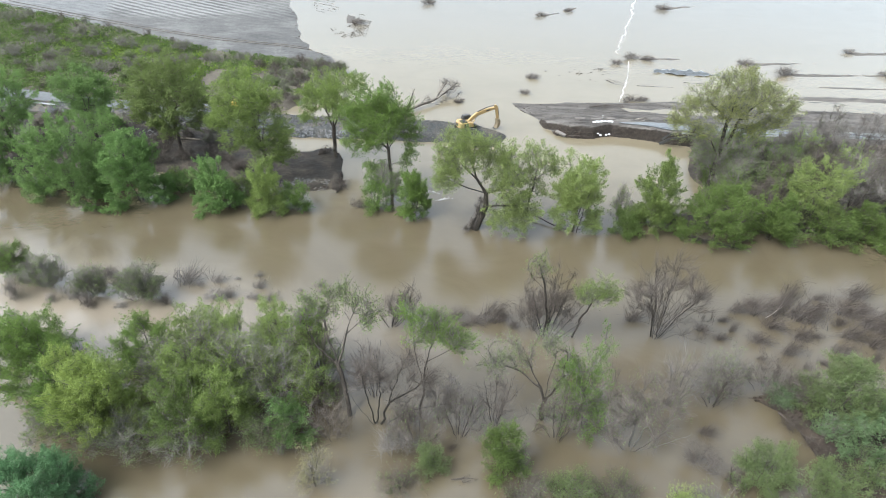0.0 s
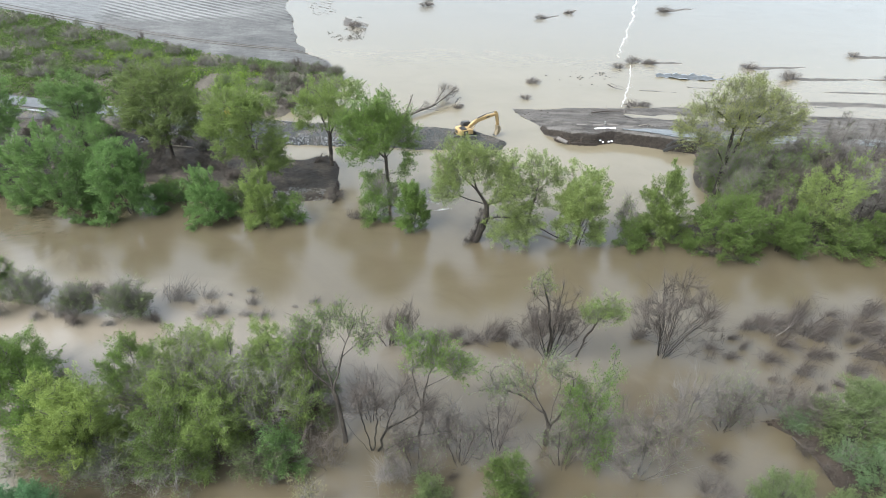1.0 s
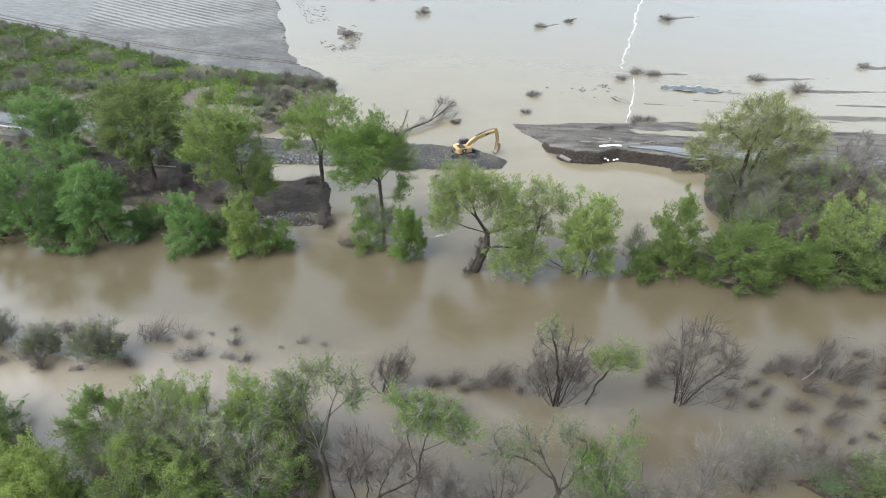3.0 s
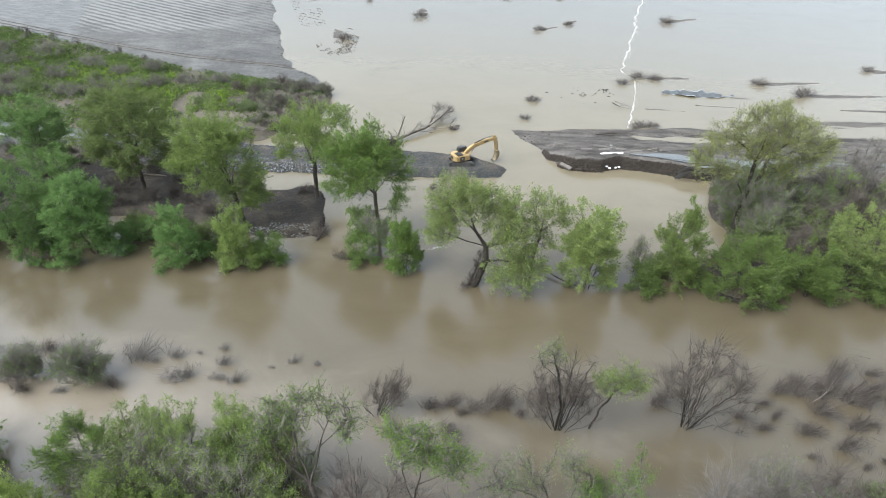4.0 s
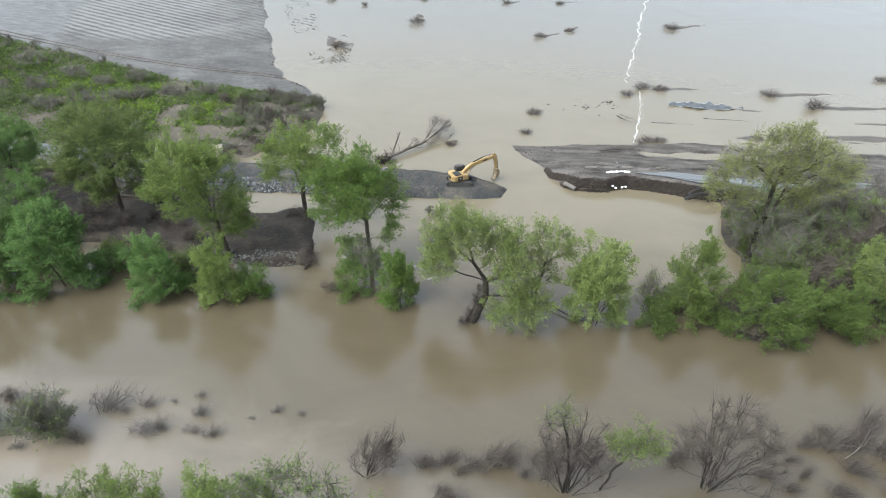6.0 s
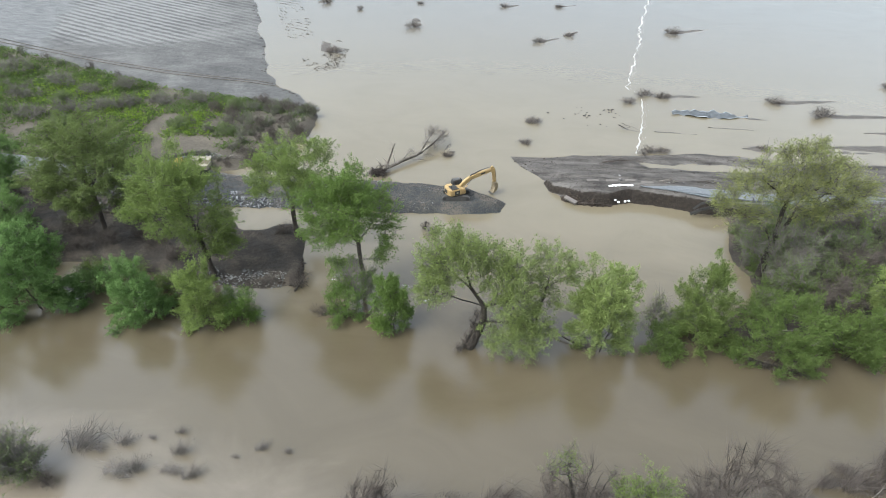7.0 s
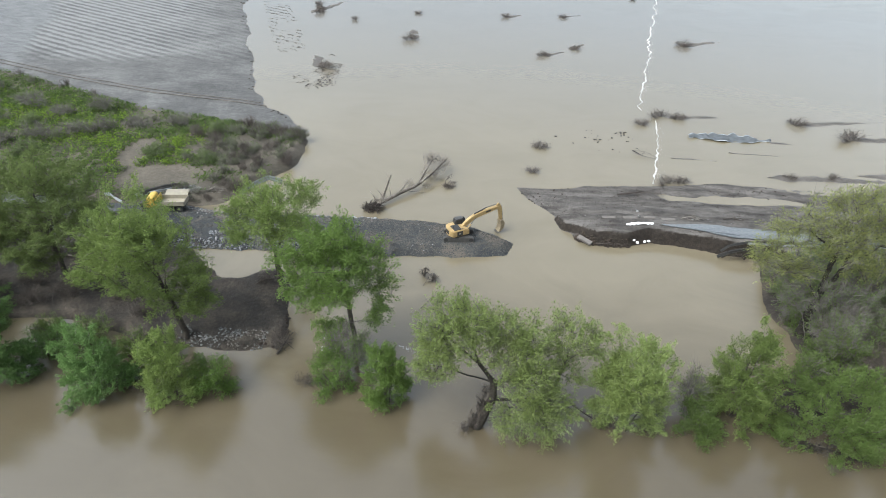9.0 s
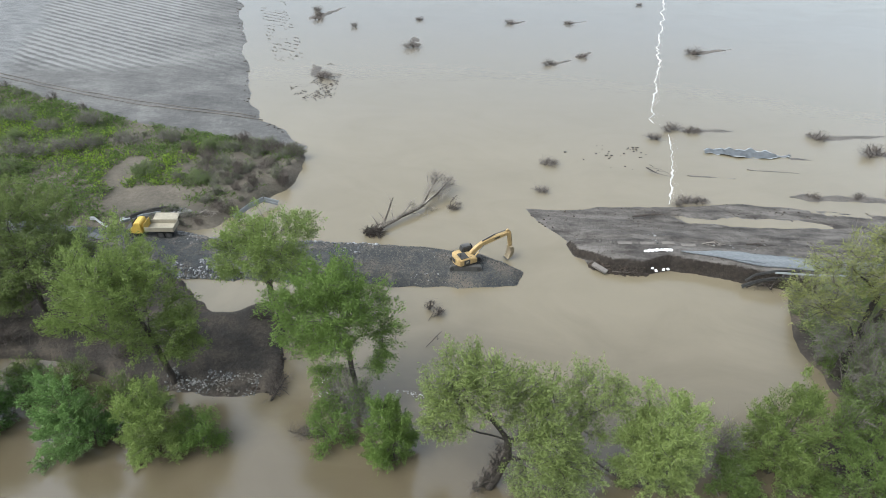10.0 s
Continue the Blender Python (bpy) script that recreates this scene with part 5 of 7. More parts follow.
for i, (x, y, s) in enumerate(SPOTS):
    s = s * 1.1 * (0.75, 1.15, 0.9, 1.25, 0.65, 1.05, 0.85)[i % 7]
    m = pose(x, y, -0.25, (i * 29) % 24 - 12, (i * 17) % 30 - 8, (i * 37) % 70 - 35) @ Matrix.Diagonal((s * 0.95, s * 0.75, s * (0.75, 1.0, 0.85)[i % 3], 1))
    if i < 5:
        ob = brush[i]
        ob.matrix_basis = m
    else:
        ob = copy_thing(brush[i % 2] if x < -12 else brush[2 + i % 3], m)
    tagged(ob, group="brush in the river")

# ---- weeds and shrubs on the verge ----
def scatter(rng, n, box_, keep):
    x0, y0, x1, y1 = box_
    p = np.stack([rng.uniform(x0, x1, n), rng.uniform(y0, y1, n)], 1)
    return p[keep(p[:, 0], p[:, 1], rng.uniform(0, 1, n))]


def clearing(x, y):
    """Trodden bare soil by the road."""
    a = np.hypot((x + 58) / 6.5, (y - 115.5) / 4.5)
    b = np.hypot((x + 65) / 3.0, (y - 123) / 5.5)
    return np.minimum(a, b) + 0.25 * fbm(x, y, 5, 3, 61)


def weedy(x, y, r):
    d = inside(x, y, VERGE_RIM)
    lush = 0.62 + 1.0 * fbm(x, y, 9, 4, 62) - 0.55 * step(-62, -44, x) + 0.25 * step(-70, -100, x)
    return (d > 1.0) & (r < np.clip(lush, 0.03, 0.9)) & (clearing(x, y) > 1)


def yellowish(x, y, r):
    band = np.abs((y - 126) - (-0.33) * (x + 62) * 1.0) / 7.0
    hot = np.exp(-band ** 2) * (0.75 + 1.2 * fbm(x, y, 6, 3, 63)) * step(-50, -58, x) * step(-140, -85, x)
    return (inside(x, y, VERGE_RIM) > 1.0) & (r < hot) & (clearing(x, y) > 0.95)


def weeds(name, label, keep, n, leaf, tall, seed):
    rng = np.random.default_rng(seed)
    p = scatter(rng, n, (-190, 107, -37, 190), keep)
    per = 8
    c = np.repeat(p, per, 0) + rng.normal(size=(len(p) * per, 2)) * 0.38
    z = verge_z(c[:, 0], c[:, 1]) + rng.uniform(0.05, 1, len(c)) ** 1.3 * tall
    d = rng.normal(size=(len(c), 3)) * 0.8 + np.array([0, 0, 0.5])
    ob = new(name, mesh(name, *leaves(rng, np.column_stack([c, z]), 0.4, slim=0.46, dirs=d), LEAF[leaf]))
    return tagged(ob, label, "weeds", kind="stuff")


weeds("weeds", "rank green weeds over the bank", weedy, 56000, "grass", 0.7, 300)
weeds("mustard", "yellow-green flowering weeds in drifts", yellowish, 22000, "mustard", 0.9, 301)

shrubs = [bare(0, 0, 2.4, 3.6, 310 + i, 32, "leafless grey-brown shrub on the weedy bank", "dead" if i else "brown", (0.05, 0), leaf="dull", per=(0, 4, 1, 6)[i], twigs=13, stems_n=9, trunk_r=0.035, twig_len=0.8, name="verge_shrub", tw_n=0.9, tw_w=0.026, tip_r=0.02) for i in range(4)]
rng = np.random.default_rng(320)
pts = scatter(rng, 900, (-150, 108, -37, 180), lambda x, y, r: (inside(x, y, VERGE_RIM) > 1.2) & (clearing(x, y) > 1.05) & (r < np.clip(0.16 + 0.7 * step(-62, -46, x) + 0.35 * step(-80, -120, x) + 0.5 * step(3.5, 1, inside(x, y, VERGE_RIM)) * (y > 130) + 0.3 * fbm(x, y, 12, 2, 64), 0, 1)))[:170]
pts = np.concatenate([pts, scatter(rng, 260, (-63, 109, -37, 139), lambda x, y, r: (inside(x, y, VERGE_RIM) > 0.6) & (clearing(x, y) > 1.1) & (r < 0.25 + 0.75 * step(-60, -46, x)))[:120]])
for i, (x, y) in enumerate(pts):
    m = pose(x, y, float(verge_z(np.array([x]), np.array([y]))[0]) - 0.1, 0, 0, rng.uniform(0, 360)) @ Matrix.Scale(rng.uniform(0.45, 1.1), 4)
    if i < 4:
        shrubs[i].matrix_basis = m
        ob = shrubs[i]
    else:
        ob = copy_thing(shrubs[i % 4], m)
    tagged(ob, group="shrubs on the verge")
for i, (x, y, h, w) in enumerate([(-61.5, 123, 2.2, 5.5), (-52, 121.5, 1.8, 3.5), (-91, 132, 2.2, 5), (-84, 121, 2.4, 6), (-103, 126, 2.8, 7), (-55, 133.5, 1.6, 3.4)]):
    willow(x, y, h, w, "dull", 330 + i, 26, 46, "low dull green bush on the weedy bank", 0.24, z=1.0, twigs=14, bark=BARK)
for i, (x, y, h, w) in enumerate([(-80, 129, 3.0, 7), (-86, 127, 3.2, 8), (-76, 131, 2.6, 6), (-92, 124, 3, 7), (-100, 133, 3.4, 8), (-108, 130, 3.4, 8), (-71, 134, 2.4, 5.5), (-64, 135.5, 2.2, 5), (-118, 140, 3.4, 9), (-88, 137, 2.6, 6), (-96, 140, 3.6, 8), (-112, 147, 3.8, 9), (-126, 148, 3.8, 9), (-104, 121, 3.2, 7), (-133, 139, 3.8, 9), (-120, 131, 3.4, 8), (-140, 158, 4.0, 10), (-82, 141, 2.8, 6)]):
    bare(x, y, h, w, 350 + i, 46, "leafless grey brush in the weeds", "dead", twigs=14, leaf="dull", per=5, z=0.9, tw_n=1.5, tw_w=0.022, tip_r=0.02, stems_n=11)

# ---- bushes and silt out in the flooded field ----
snags = [bare(0, 0, 2.0, 2.8, 340 + i, 34, "dark leafless bush stranded in the flooded field", "brown", ((0.25, 0.0), (-0.3, 0.1), (0.5, 0.0), (0.1, 0.2))[i], twigs=(14, 9, 12, 8)[i], stems_n=(9, 6, 7, 5)[i], trunk_r=(0.07, 0.1, 0.08, 0.12)[i], twig_len=0.75, name="stranded_bush", tw_n=1.4, tw_w=0.02, tip_r=0.025, comb=0.75) for i in range(4)]
FAR = [(-62.3, 231.5, 1.5), (-58.9, 222, 1.5), (-60.4, 226, 1.3), (-47, 215.8, 1.2), (-29.3, 226, 1.0), (-26.9, 198.6, 1.7), (-45.6, 173.6, 1.9), (-1.9, 225, 1.6), (15.5, 227.4, 1.1), (8.7, 189.5, 1.3), (16.3, 196, 1.3),
       (40.9, 252, 1.2), (46.0, 202.8, 1.7), (30.8, 153.4, 1.5), (33.4, 152.6, 1.5), (26.0, 148.6, 1.6), (57.2, 152.7, 1.5), (65.7, 146.5, 1.9), (4.8, 136, 1.4), (3.7, 126.2, 1.3), (-10.4, 119.8, 0.8), (26.6, 125.2, 1.4),
       (28.2, 125.6, 1.2), (87, 165, 1.6), (88.7, 149, 1.5), (104, 152, 1.6), (96, 135, 1.4), (-9.6, 121.0, 0.6), (47.5, 129.4, 0.9), (55.5, 130.2, 0.9)]
for i, (x, y, s) in enumerate(FAR):
    m = pose(x, y, -0.2, 0, 0, (i * 53) % 70 - 35) @ Matrix.Diagonal((s * 0.85, s * 0.85, s * (0.6, 0.66, 0.62, 0.62)[i % 4], 1))
    if i < 4:
        snags[i].matrix_basis = m
        ob = snags[i]
    else:
        ob = copy_thing(snags[i % 4], m)
    tagged(ob, group="bushes in the flooded field")


def bar(ax, ay, bx, by, width, seed, high=0.15):
    """A low tail of silt, thick at a and thin at b, just out of the water."""
    n, k = 40, 9
    t, u = np.meshgrid(np.linspace(0, 1, n), np.linspace(-1, 1, k), indexing="ij")
    ln = math.hypot(bx - ax, by - ay)
    dx, dy = (bx - ax) / ln, (by - ay) / ln
    w = 1.4 * width * np.sqrt(np.clip(1 - t, 0.02, 1)) * np.clip(t * 9, 0.2, 1)
    x = ax + dx * t * ln - dy * u * w
    y = ay + dy * t * ln + dx * u * w
    y = y + 0.5 * fbm(x, 0 * x + seed, 5.0, 3, seed) * t
    z = high * (1 - u * u) * (1 - t * 0.6) - 0.05 + 0.09 * fbm(x, y, 1.6, 3, seed)
    i = np.arange(n * k).reshape(n, k)
    f = np.stack([i[:-1, :-1].ravel(), i[:-1, 1:].ravel(), i[1:, 1:].ravel(), i[1:, :-1].ravel()], 1)
    ob = new("silt_bar", mesh("silt_bar", np.stack([x.ravel(), y.ravel(), z.ravel()], 1), f, SILT, True))
    return tagged(ob, "low tail of grey silt just above the floodwater", "ground", kind="structure")


for i, (a, b, c, d, w) in enumerate([(45.5, 202.6, 57.5, 207.8, 1.3), (32, 153, 44.5, 154.6, 1.0), (57, 152.5, 76, 156, 0.9), (65, 146.2, 95, 149.5, 1.0), (8, 189.2, 14, 193.5, 1.0), (15.5, 195.5, 20, 201, 1.0), (86, 164.6, 106, 167.5, 1.1),
                                     (-45.8, 174.2, -50, 183.0, 2.0), (-26.8, 199.2, -28.2, 209, 1.7), (-1.9, 224.6, 3.5, 229, 1.0), (15, 227, 22, 231, 0.6), (88, 148.6, 110, 151, 0.9), (44, 129.2, 70, 129.8, 1.1), (60, 131.5, 110, 134, 1.3),
                                     (49, 143.4, 53, 143.2, 0.5), (29, 134.6, 37, 134.4, 0.28), (40, 138, 49, 137.5, 0.2), (-62, 222, -54, 238, 1.6), (70, 139, 100, 140.5, 0.5), (46, 263, 53, 265, 0.6)]):
    bar(a, b, c, d, w, 70 + i)


def clods(name, label, n, box_, keep, size, material, seed, lift=0.02, ground=None, flat=0.6, category="debris"):
    rng_ = np.random.default_rng(seed)
    p = scatter(rng_, n, box_, keep)
    z = ground(p[:, 0], p[:, 1]) if ground else np.zeros(len(p))
    ob = new(name, mesh(name, *stones(rng_, np.column_stack([p, z + lift]), size, flat), material))
    return tagged(ob, label, category, kind="stuff")


clods("debris", "dark clods and stalks scattered over the shallow flood", 5200, (-56, 140, -36, 184), lambda x, y, r: (fbm(x * 1.0, y * 0.6, 5, 3, 81) > 0.3) & (np.abs(x + 45 + 0.12 * (y - 160)) < 5.5) & (r < 0.8 - 0.016 * np.abs(y - 158)), 0.17, CUT, 400, flat=0.35)
clods("debris", "dark stalks on drowned plough ridges in the shallow flood", 9000, (-92, 184, -54, 262), lambda x, y, r: (np.sin((0.43 * x + 0.9 * y) * 2 * math.pi / 2.3) > 0.45) & (np.abs(x + 57 + 0.42 * (y - 186)) < 4.5) & (fbm(x, y, 9, 3, 100) > -0.1), 0.2, SILT, 418, flat=0.3)
clods("debris", "line of trash and clods along the field's drowned edge", 2600, (-95, 136, -38, 250), lambda x, y, r: np.abs(inside(x, y, FIELD_RIM) + 2.2 * fbm(x, y, 9, 4, 51) - 0.9) < 0.7, 0.3, CUT, 411, flat=0.5)
clods("debris", "small dark bits drifting on the floodwater", 200, (8, 136, 24, 145), lambda x, y, r: (fbm(x, y, 3, 3, 82) > 0.2) & (r < 0.6), 0.22, CUT, 401, flat=0.4)
clods("rip_rap", "broken grey rock tipped along the causeway's foot", 8600, (-72, 97.6, -25, 101.6), lambda x, y, r: (cause_z(x, y) > 0.0) & (cause_z(x, y) < 1.0), 0.155, ROCK, 402, ground=cause_z, flat=0.8, category="rocks")
clods("rip_rap", "pale broken rock tipped from the road's end beside the truck", 3000, (-50, 104.4, -38, 109.2), lambda x, y, r: (cause_z(x, y) > 0.1) & (y > 106.0 - 0.06 * (x + 40) - 0.5 * fbm(x, y, 3, 2, 99)), 0.17, PALE_ROCK, 417, ground=cause_z, flat=0.8, category="rocks")
clods("rubble", "pale broken rock beside the wrecked rails", 160, (-53, 111, -49, 113.4), lambda x, y, r: np.hypot((x + 51) / 2.0, (y - 112.2) / 1.1) < 1, 0.26, PALE_ROCK, 419, ground=verge_z, flat=0.8, category="rubble")
clods("rip_rap", "broken pale rock along the causeway's far edge", 1500, (-58, 105.2, -20, 110), lambda x, y, r: (cause_z(x, y) > 0.0) & (cause_z(x, y) < 1.0), 0.24, ROCK, 403, ground=cause_z, flat=0.8, category="rocks")
clods("gravel", "dark crushed stone dumped on the causeway", 5200, (-22, 99.5, 1.5, 109), lambda x, y, r: (cause_z(x, y) > -0.1), 0.095, DARK_ROCK, 404, ground=cause_z, flat=0.7, category="gravel")
clods("gravel", "crushed stone over the causeway", 3400, (-58, 99.5, -22, 109), lambda x, y, r: (cause_z(x, y) > 0.2), 0.1, DARK_ROCK, 405, ground=cause_z, flat=0.7, category="gravel")
clods("gravel", "pale stones scattered on the causeway", 1100, (-56, 99.8, 0.5, 108), lambda x, y, r: (cause_z(x, y) > 0.1) & (fbm(x, y, 4, 3, 89) > 0.0), 0.11, PALE_ROCK, 414, ground=cause_z, flat=0.7, category="gravel")
clods("rubble", "pale broken rubble washed onto the mud bank", 760, (-38, 80.2, -28, 83), lambda x, y, r: (r < 0.7) & (fbm(x, y, 2.5, 2, 83) > 0.05), 0.13, PALE_ROCK, 406, ground=spit_z, category="rubble")
clods("rubble", "pale rocks below the old road", 320, (-75, 94.5, -46, 99.5), lambda x, y, r: fbm(x, y, 3, 2, 84) > 0.1, 0.24, PALE_ROCK, 407, ground=lambda x, y: np.maximum(spit_z(x, y), cause_z(x, y)), category="rubble")
clods("rubble", "dark lumps of earth slumped at the levee's foot", 420, (8, 104.6, 17, 107.5), lambda x, y, r: (levee_z(x, y) > -0.3) & (levee_z(x, y) < 1.1), 0.26, CUT, 408, ground=levee_z, category="rubble")
clods("rubble", "loose stones on the silted levee", 160, (8, 108, 40, 114), lambda x, y, r: fbm(x, y, 3, 2, 85) > 0.35, 0.2, PALE_ROCK, 409, ground=levee_z, category="rubble")
clods("debris", "dark lumps and trash strewn over the silted levee", 3000, (3, 107, 60, 124), lambda x, y, r: (levee_z(x, y) > 0.15) & (fbm(x * 0.5, y, 2.2, 3, 87) > 0.1), 0.085, CUT, 412, ground=levee_z, flat=0.4)
clods("debris", "dark wrack along the levee's upper rim", 700, (0, 106, 60, 127), lambda x, y, r: (np.abs(levee_z(x, y) - 0.05) < 0.1) & (fbm(x, y, 3, 3, 88) > -0.1), 0.17, CUT, 413, ground=levee_z, flat=0.5)
clods("rubble", "dark clods slumped off the end of the mud bank", 900, (-33, 79.5, -23.5, 95.5), lambda x, y, r: (spit_z(x, y) > -0.25) & (spit_z(x, y) < 0.45) & (fbm(x, y, 2, 3, 90) > -0.15), 0.17, CUT, 415, ground=spit_z, flat=0.7, category="rubble")
clods("rubble", "dark clods and roots slumped off the near mud bank", 620, (26, 33, 38, 47), lambda x, y, r: (near_z(x, y) > -0.25) & (near_z(x, y) < 0.9), 0.16, CUT, 416, ground=near_z, flat=0.8, category="rubble")
clods("litter", "twigs and leaf litter on the dark mud", 2600, (-110, 74, -26, 99), lambda x, y, r: (spit_z(x, y) > 0.1) & (fbm(x, y, 4, 3, 86) > 0.1), 0.09, BROWN_BARK, 410, ground=spit_z, category="litter")


# ---- the foam line over a drowned kerb ----
def foam_line(line, seed, zig):
    """A curl of foam along a drowned edge, and the loose froth that drifts off downstream of it."""
    pts_ = []
    for (ax, ay), (bx, by) in zip(line[:-1], line[1:]):
        k = max(2, int(math.hypot(bx - ax, by - ay) / 0.35))
        pts_ += [(ax + (bx - ax) * i / k, ay + (by - ay) * i / k) for i in range(k)]
    c = np.array(pts_)
    s = c[:, 1]
    c[:, 0] += (0.85 * fbm(s, 0 * s, 7.0, 3, seed) + 0.5 * fbm(s, 0 * s + 7, 2.2, 2, seed + 4)) * zig + 0.2 * fbm(s, 0 * s, 1.1, 2, seed + 1)
    w = np.clip(0.1 + 0.1 * fbm(s, 0 * s + 4, 2.0, 3, seed + 2) + 0.05 * step(150, 220, s), 0.03, None)
    u = np.array([-1.0, -0.4, 0.3, 1.6])
    h = np.array([-0.02, 0.12, 0.08, -0.015])
    x = c[:, 0:1] + u[None] * w[:, None]
    y = np.repeat(s[:, None], 4, 1)
    z = np.repeat(h[None], len(c), 0) * (0.8 + 0.5 * fbm(x, y, 0.8, 2, seed + 3))
    i = np.arange(len(c) * 4).reshape(-1, 4)
    f = np.stack([i[:-1, :-1].ravel(), i[:-1, 1:].ravel(), i[1:, 1:].ravel(), i[1:, :-1].ravel()], 1)
    rng_ = np.random.default_rng(seed)
    k = rng_.integers(0, len(c), int(len(c) * 2.2))
    p = np.column_stack([c[k, 0] + 0.1 + rng_.exponential(0.3 + 0.25 * zig, len(k)), s[k] + rng_.normal(size=len(k)) * 0.25, np.full(len(k), 0.0)])
    sv, sf = stones(rng_, p, 0.055, 0.3)
    ob = new("foam", mesh("foam", np.stack([x.ravel(), y.ravel(), z.ravel()], 1), f, FOAM, True))
    tagged(ob, "white line of foam where the flood spills over an edge", "foam", kind="structure")
    tagged(under(new("froth", mesh("froth", sv, sf, FOAM)), ob), kind="stuff")


foam_line([(24.0, 124.6), (25.6, 131), (27, 137), (28.6, 144), (29.5, 151.5)], 191, 0.25)
foam_line([(27.4, 156.2), (27.2, 158.5), (29.0, 163), (30.5, 172), (34, 188), (39.8, 212), (46, 240), (52, 266), (64, 320)], 91, 1.0)


def froth(x, y, ln, wide, turn, seed):
    rng_ = np.random.default_rng(seed)
    n = 60
    a = np.column_stack([rng_.normal(size=n) * ln * 0.4, rng_.normal(size=n) * wide * 0.4])
    c, s = math.cos(turn), math.sin(turn)
    p = np.column_stack([x + a[:, 0] * c - a[:, 1] * s, y + a[:, 0] * s + a[:, 1] * c, np.full(n, 0.0)])
    ob = new("froth", mesh("froth", *stones(rng_, p, 0.08, 0.25), FOAM))
    tagged(ob, "small patch of white froth on the brown water", "foam", kind="stuff")


for i, row in enumerate([(-20.6, 81.6, 1.6, 0.6, 0.3), (-11.2, 82.4, 3.0, 0.4, -0.2), (-21.5, 83.6, 1.0, 0.8, 1.2), (-8.8, 80.4, 1.6, 0.3, 0.4)]):
    froth(*row, 500 + i)


# ---- driftwood ----
def drift(name, label, x, y, stems, blobs, seed, clumps=30, r=0.14, bark=None, twigs=8, twig_len=0.9, tint="brown", z=0.1, tip_r=0.025):
    return planted(name, label, "driftwood", x, y, seed, blobs, stems, r, clumps, per=0, bark=bark or BROWN_BARK, twigs=twigs, twig_len=twig_len, tip_r=tip_r, arch=0.05, z=z, twig_leaf=tint)


def fallen_tree():
    """An uprooted tree on its side: root plate, bleached trunk, stubs and a drowned crown."""
    rng_ = np.random.default_rng(600)
    roots = [[(0, 0, 0.5), (math.cos(a) * 0.9, math.sin(a) * 0.4 - 0.2, 0.5 + 0.8 * math.sin(a * 1.7)), (math.cos(a) * rng_.uniform(1.4, 2.3), math.sin(a) * 0.8 - 0.5, 0.7 + 1.3 * math.sin(a * 1.7 + 0.3))] for a in np.linspace(0, 6.1, 13)]
    tree = planted("fallen_tree", "uprooted bleached tree lying in the flood, roots exposed", "driftwood", -21.2, 111.6, 600,
                   [(7.6, 14.0, 1.8, 1.3, 2.4, 1.0), (9.6, 12.8, 1.9, 1.5, 2.2, 1.0), (6.8, 10.6, 1.4, 1.0, 1.4, 0.6), (8.4, 10.4, 1.2, 1.2, 1.0, 0.6), (4.8, 5.8, 1.3, 0.9, 0.9, 0.5), (2.1, 3.0, 3.7, 0.5, 0.5, 0.6), (7.6, 6.8, 0.5, 1.0, 0.6, 0.3), (0.8, 1.0, 1.2, 1.2, 0.7, 0.7)],
                   [[(0, 0, 0.5), (3.0, 3.3, 0.75), (6.1, 6.8, 0.9), (6.8, 10.2, 1.4), (7.8, 14.6, 2.0)], [(6.1, 6.8, 0.9), (8.0, 9.8, 1.4), (9.9, 13.2, 2.1)], [(1.0, 1.2, 0.6), (1.5, 2.2, 2.2), (2.3, 3.2, 4.3)],
                    [(3.0, 3.3, 0.75), (4.0, 4.9, 1.4), (4.8, 6.2, 1.7)], [(6.1, 6.8, 0.9), (7.6, 7.2, 0.5), (9.0, 7.4, 0.3)]] + roots,
                   0.3, 170, per=0, bark=STRANDED, twigs=9, twig_len=1.4, tip_r=0.03, arch=0.05, z=0.0, twig_leaf="dead", power=0.66, twig_w=0.013, comb=0.6)
    limbs = [((1.0, 1.2, 0.6), (1.6, 2.2, 2.2), (2.4, 3.2, 4.4)), ((0.6, 0.8, 0.6), (-0.2, 1.3, 1.7), (-0.8, 1.8, 2.1)), ((6.1, 6.8, 0.9), (6.9, 10.2, 1.6), (7.9, 14.4, 2.4)), ((6.1, 6.8, 0.9), (8.2, 9.8, 1.7), (10.2, 13.4, 2.6)),
             ((3.4, 3.8, 0.7), (4.2, 5.2, 1.6), (4.6, 6.6, 2.0)), ((4.4, 4.9, 0.7), (6.0, 5.2, 0.6), (7.4, 5.4, 0.3)), ((2.4, 2.7, 0.7), (1.9, 4.0, 1.6), (1.6, 4.8, 1.9)), ((7.0, 10.8, 1.4), (6.4, 12.4, 2.4), (6.2, 13.6, 3.0)), ((1.6, 1.8, 0.6), (0.5, 2.8, 1.5), (0.0, 3.4, 1.6))]
    for i, line in enumerate(limbs):
        q = np.array(line)
        r = (0.2, 0.12, 0.15, 0.15, 0.11, 0.09, 0.09, 0.09, 0.09)[i]
        under(new("limb", mesh("limb", *tubes(q[:-1], q[1:], np.array([r, r * 0.8]), np.array([r * 0.8, r * 0.35]), 7), STRANDED, True)), tree)
    n = 170
    a = rng_.uniform(0, 2 * math.pi, n)
    ln = rng_.uniform(0.5, 1.9, n)
    foot = np.column_stack([rng_.normal(size=n) * 0.45 - 0.1, rng_.normal(size=n) * 0.3 - 0.1, np.abs(rng_.normal(size=n)) * 0.35 + 0.2])
    way = np.column_stack([np.cos(a), -0.45 + 0.5 * np.sin(a * 2.3), 0.55 * np.sin(a) + 0.25])
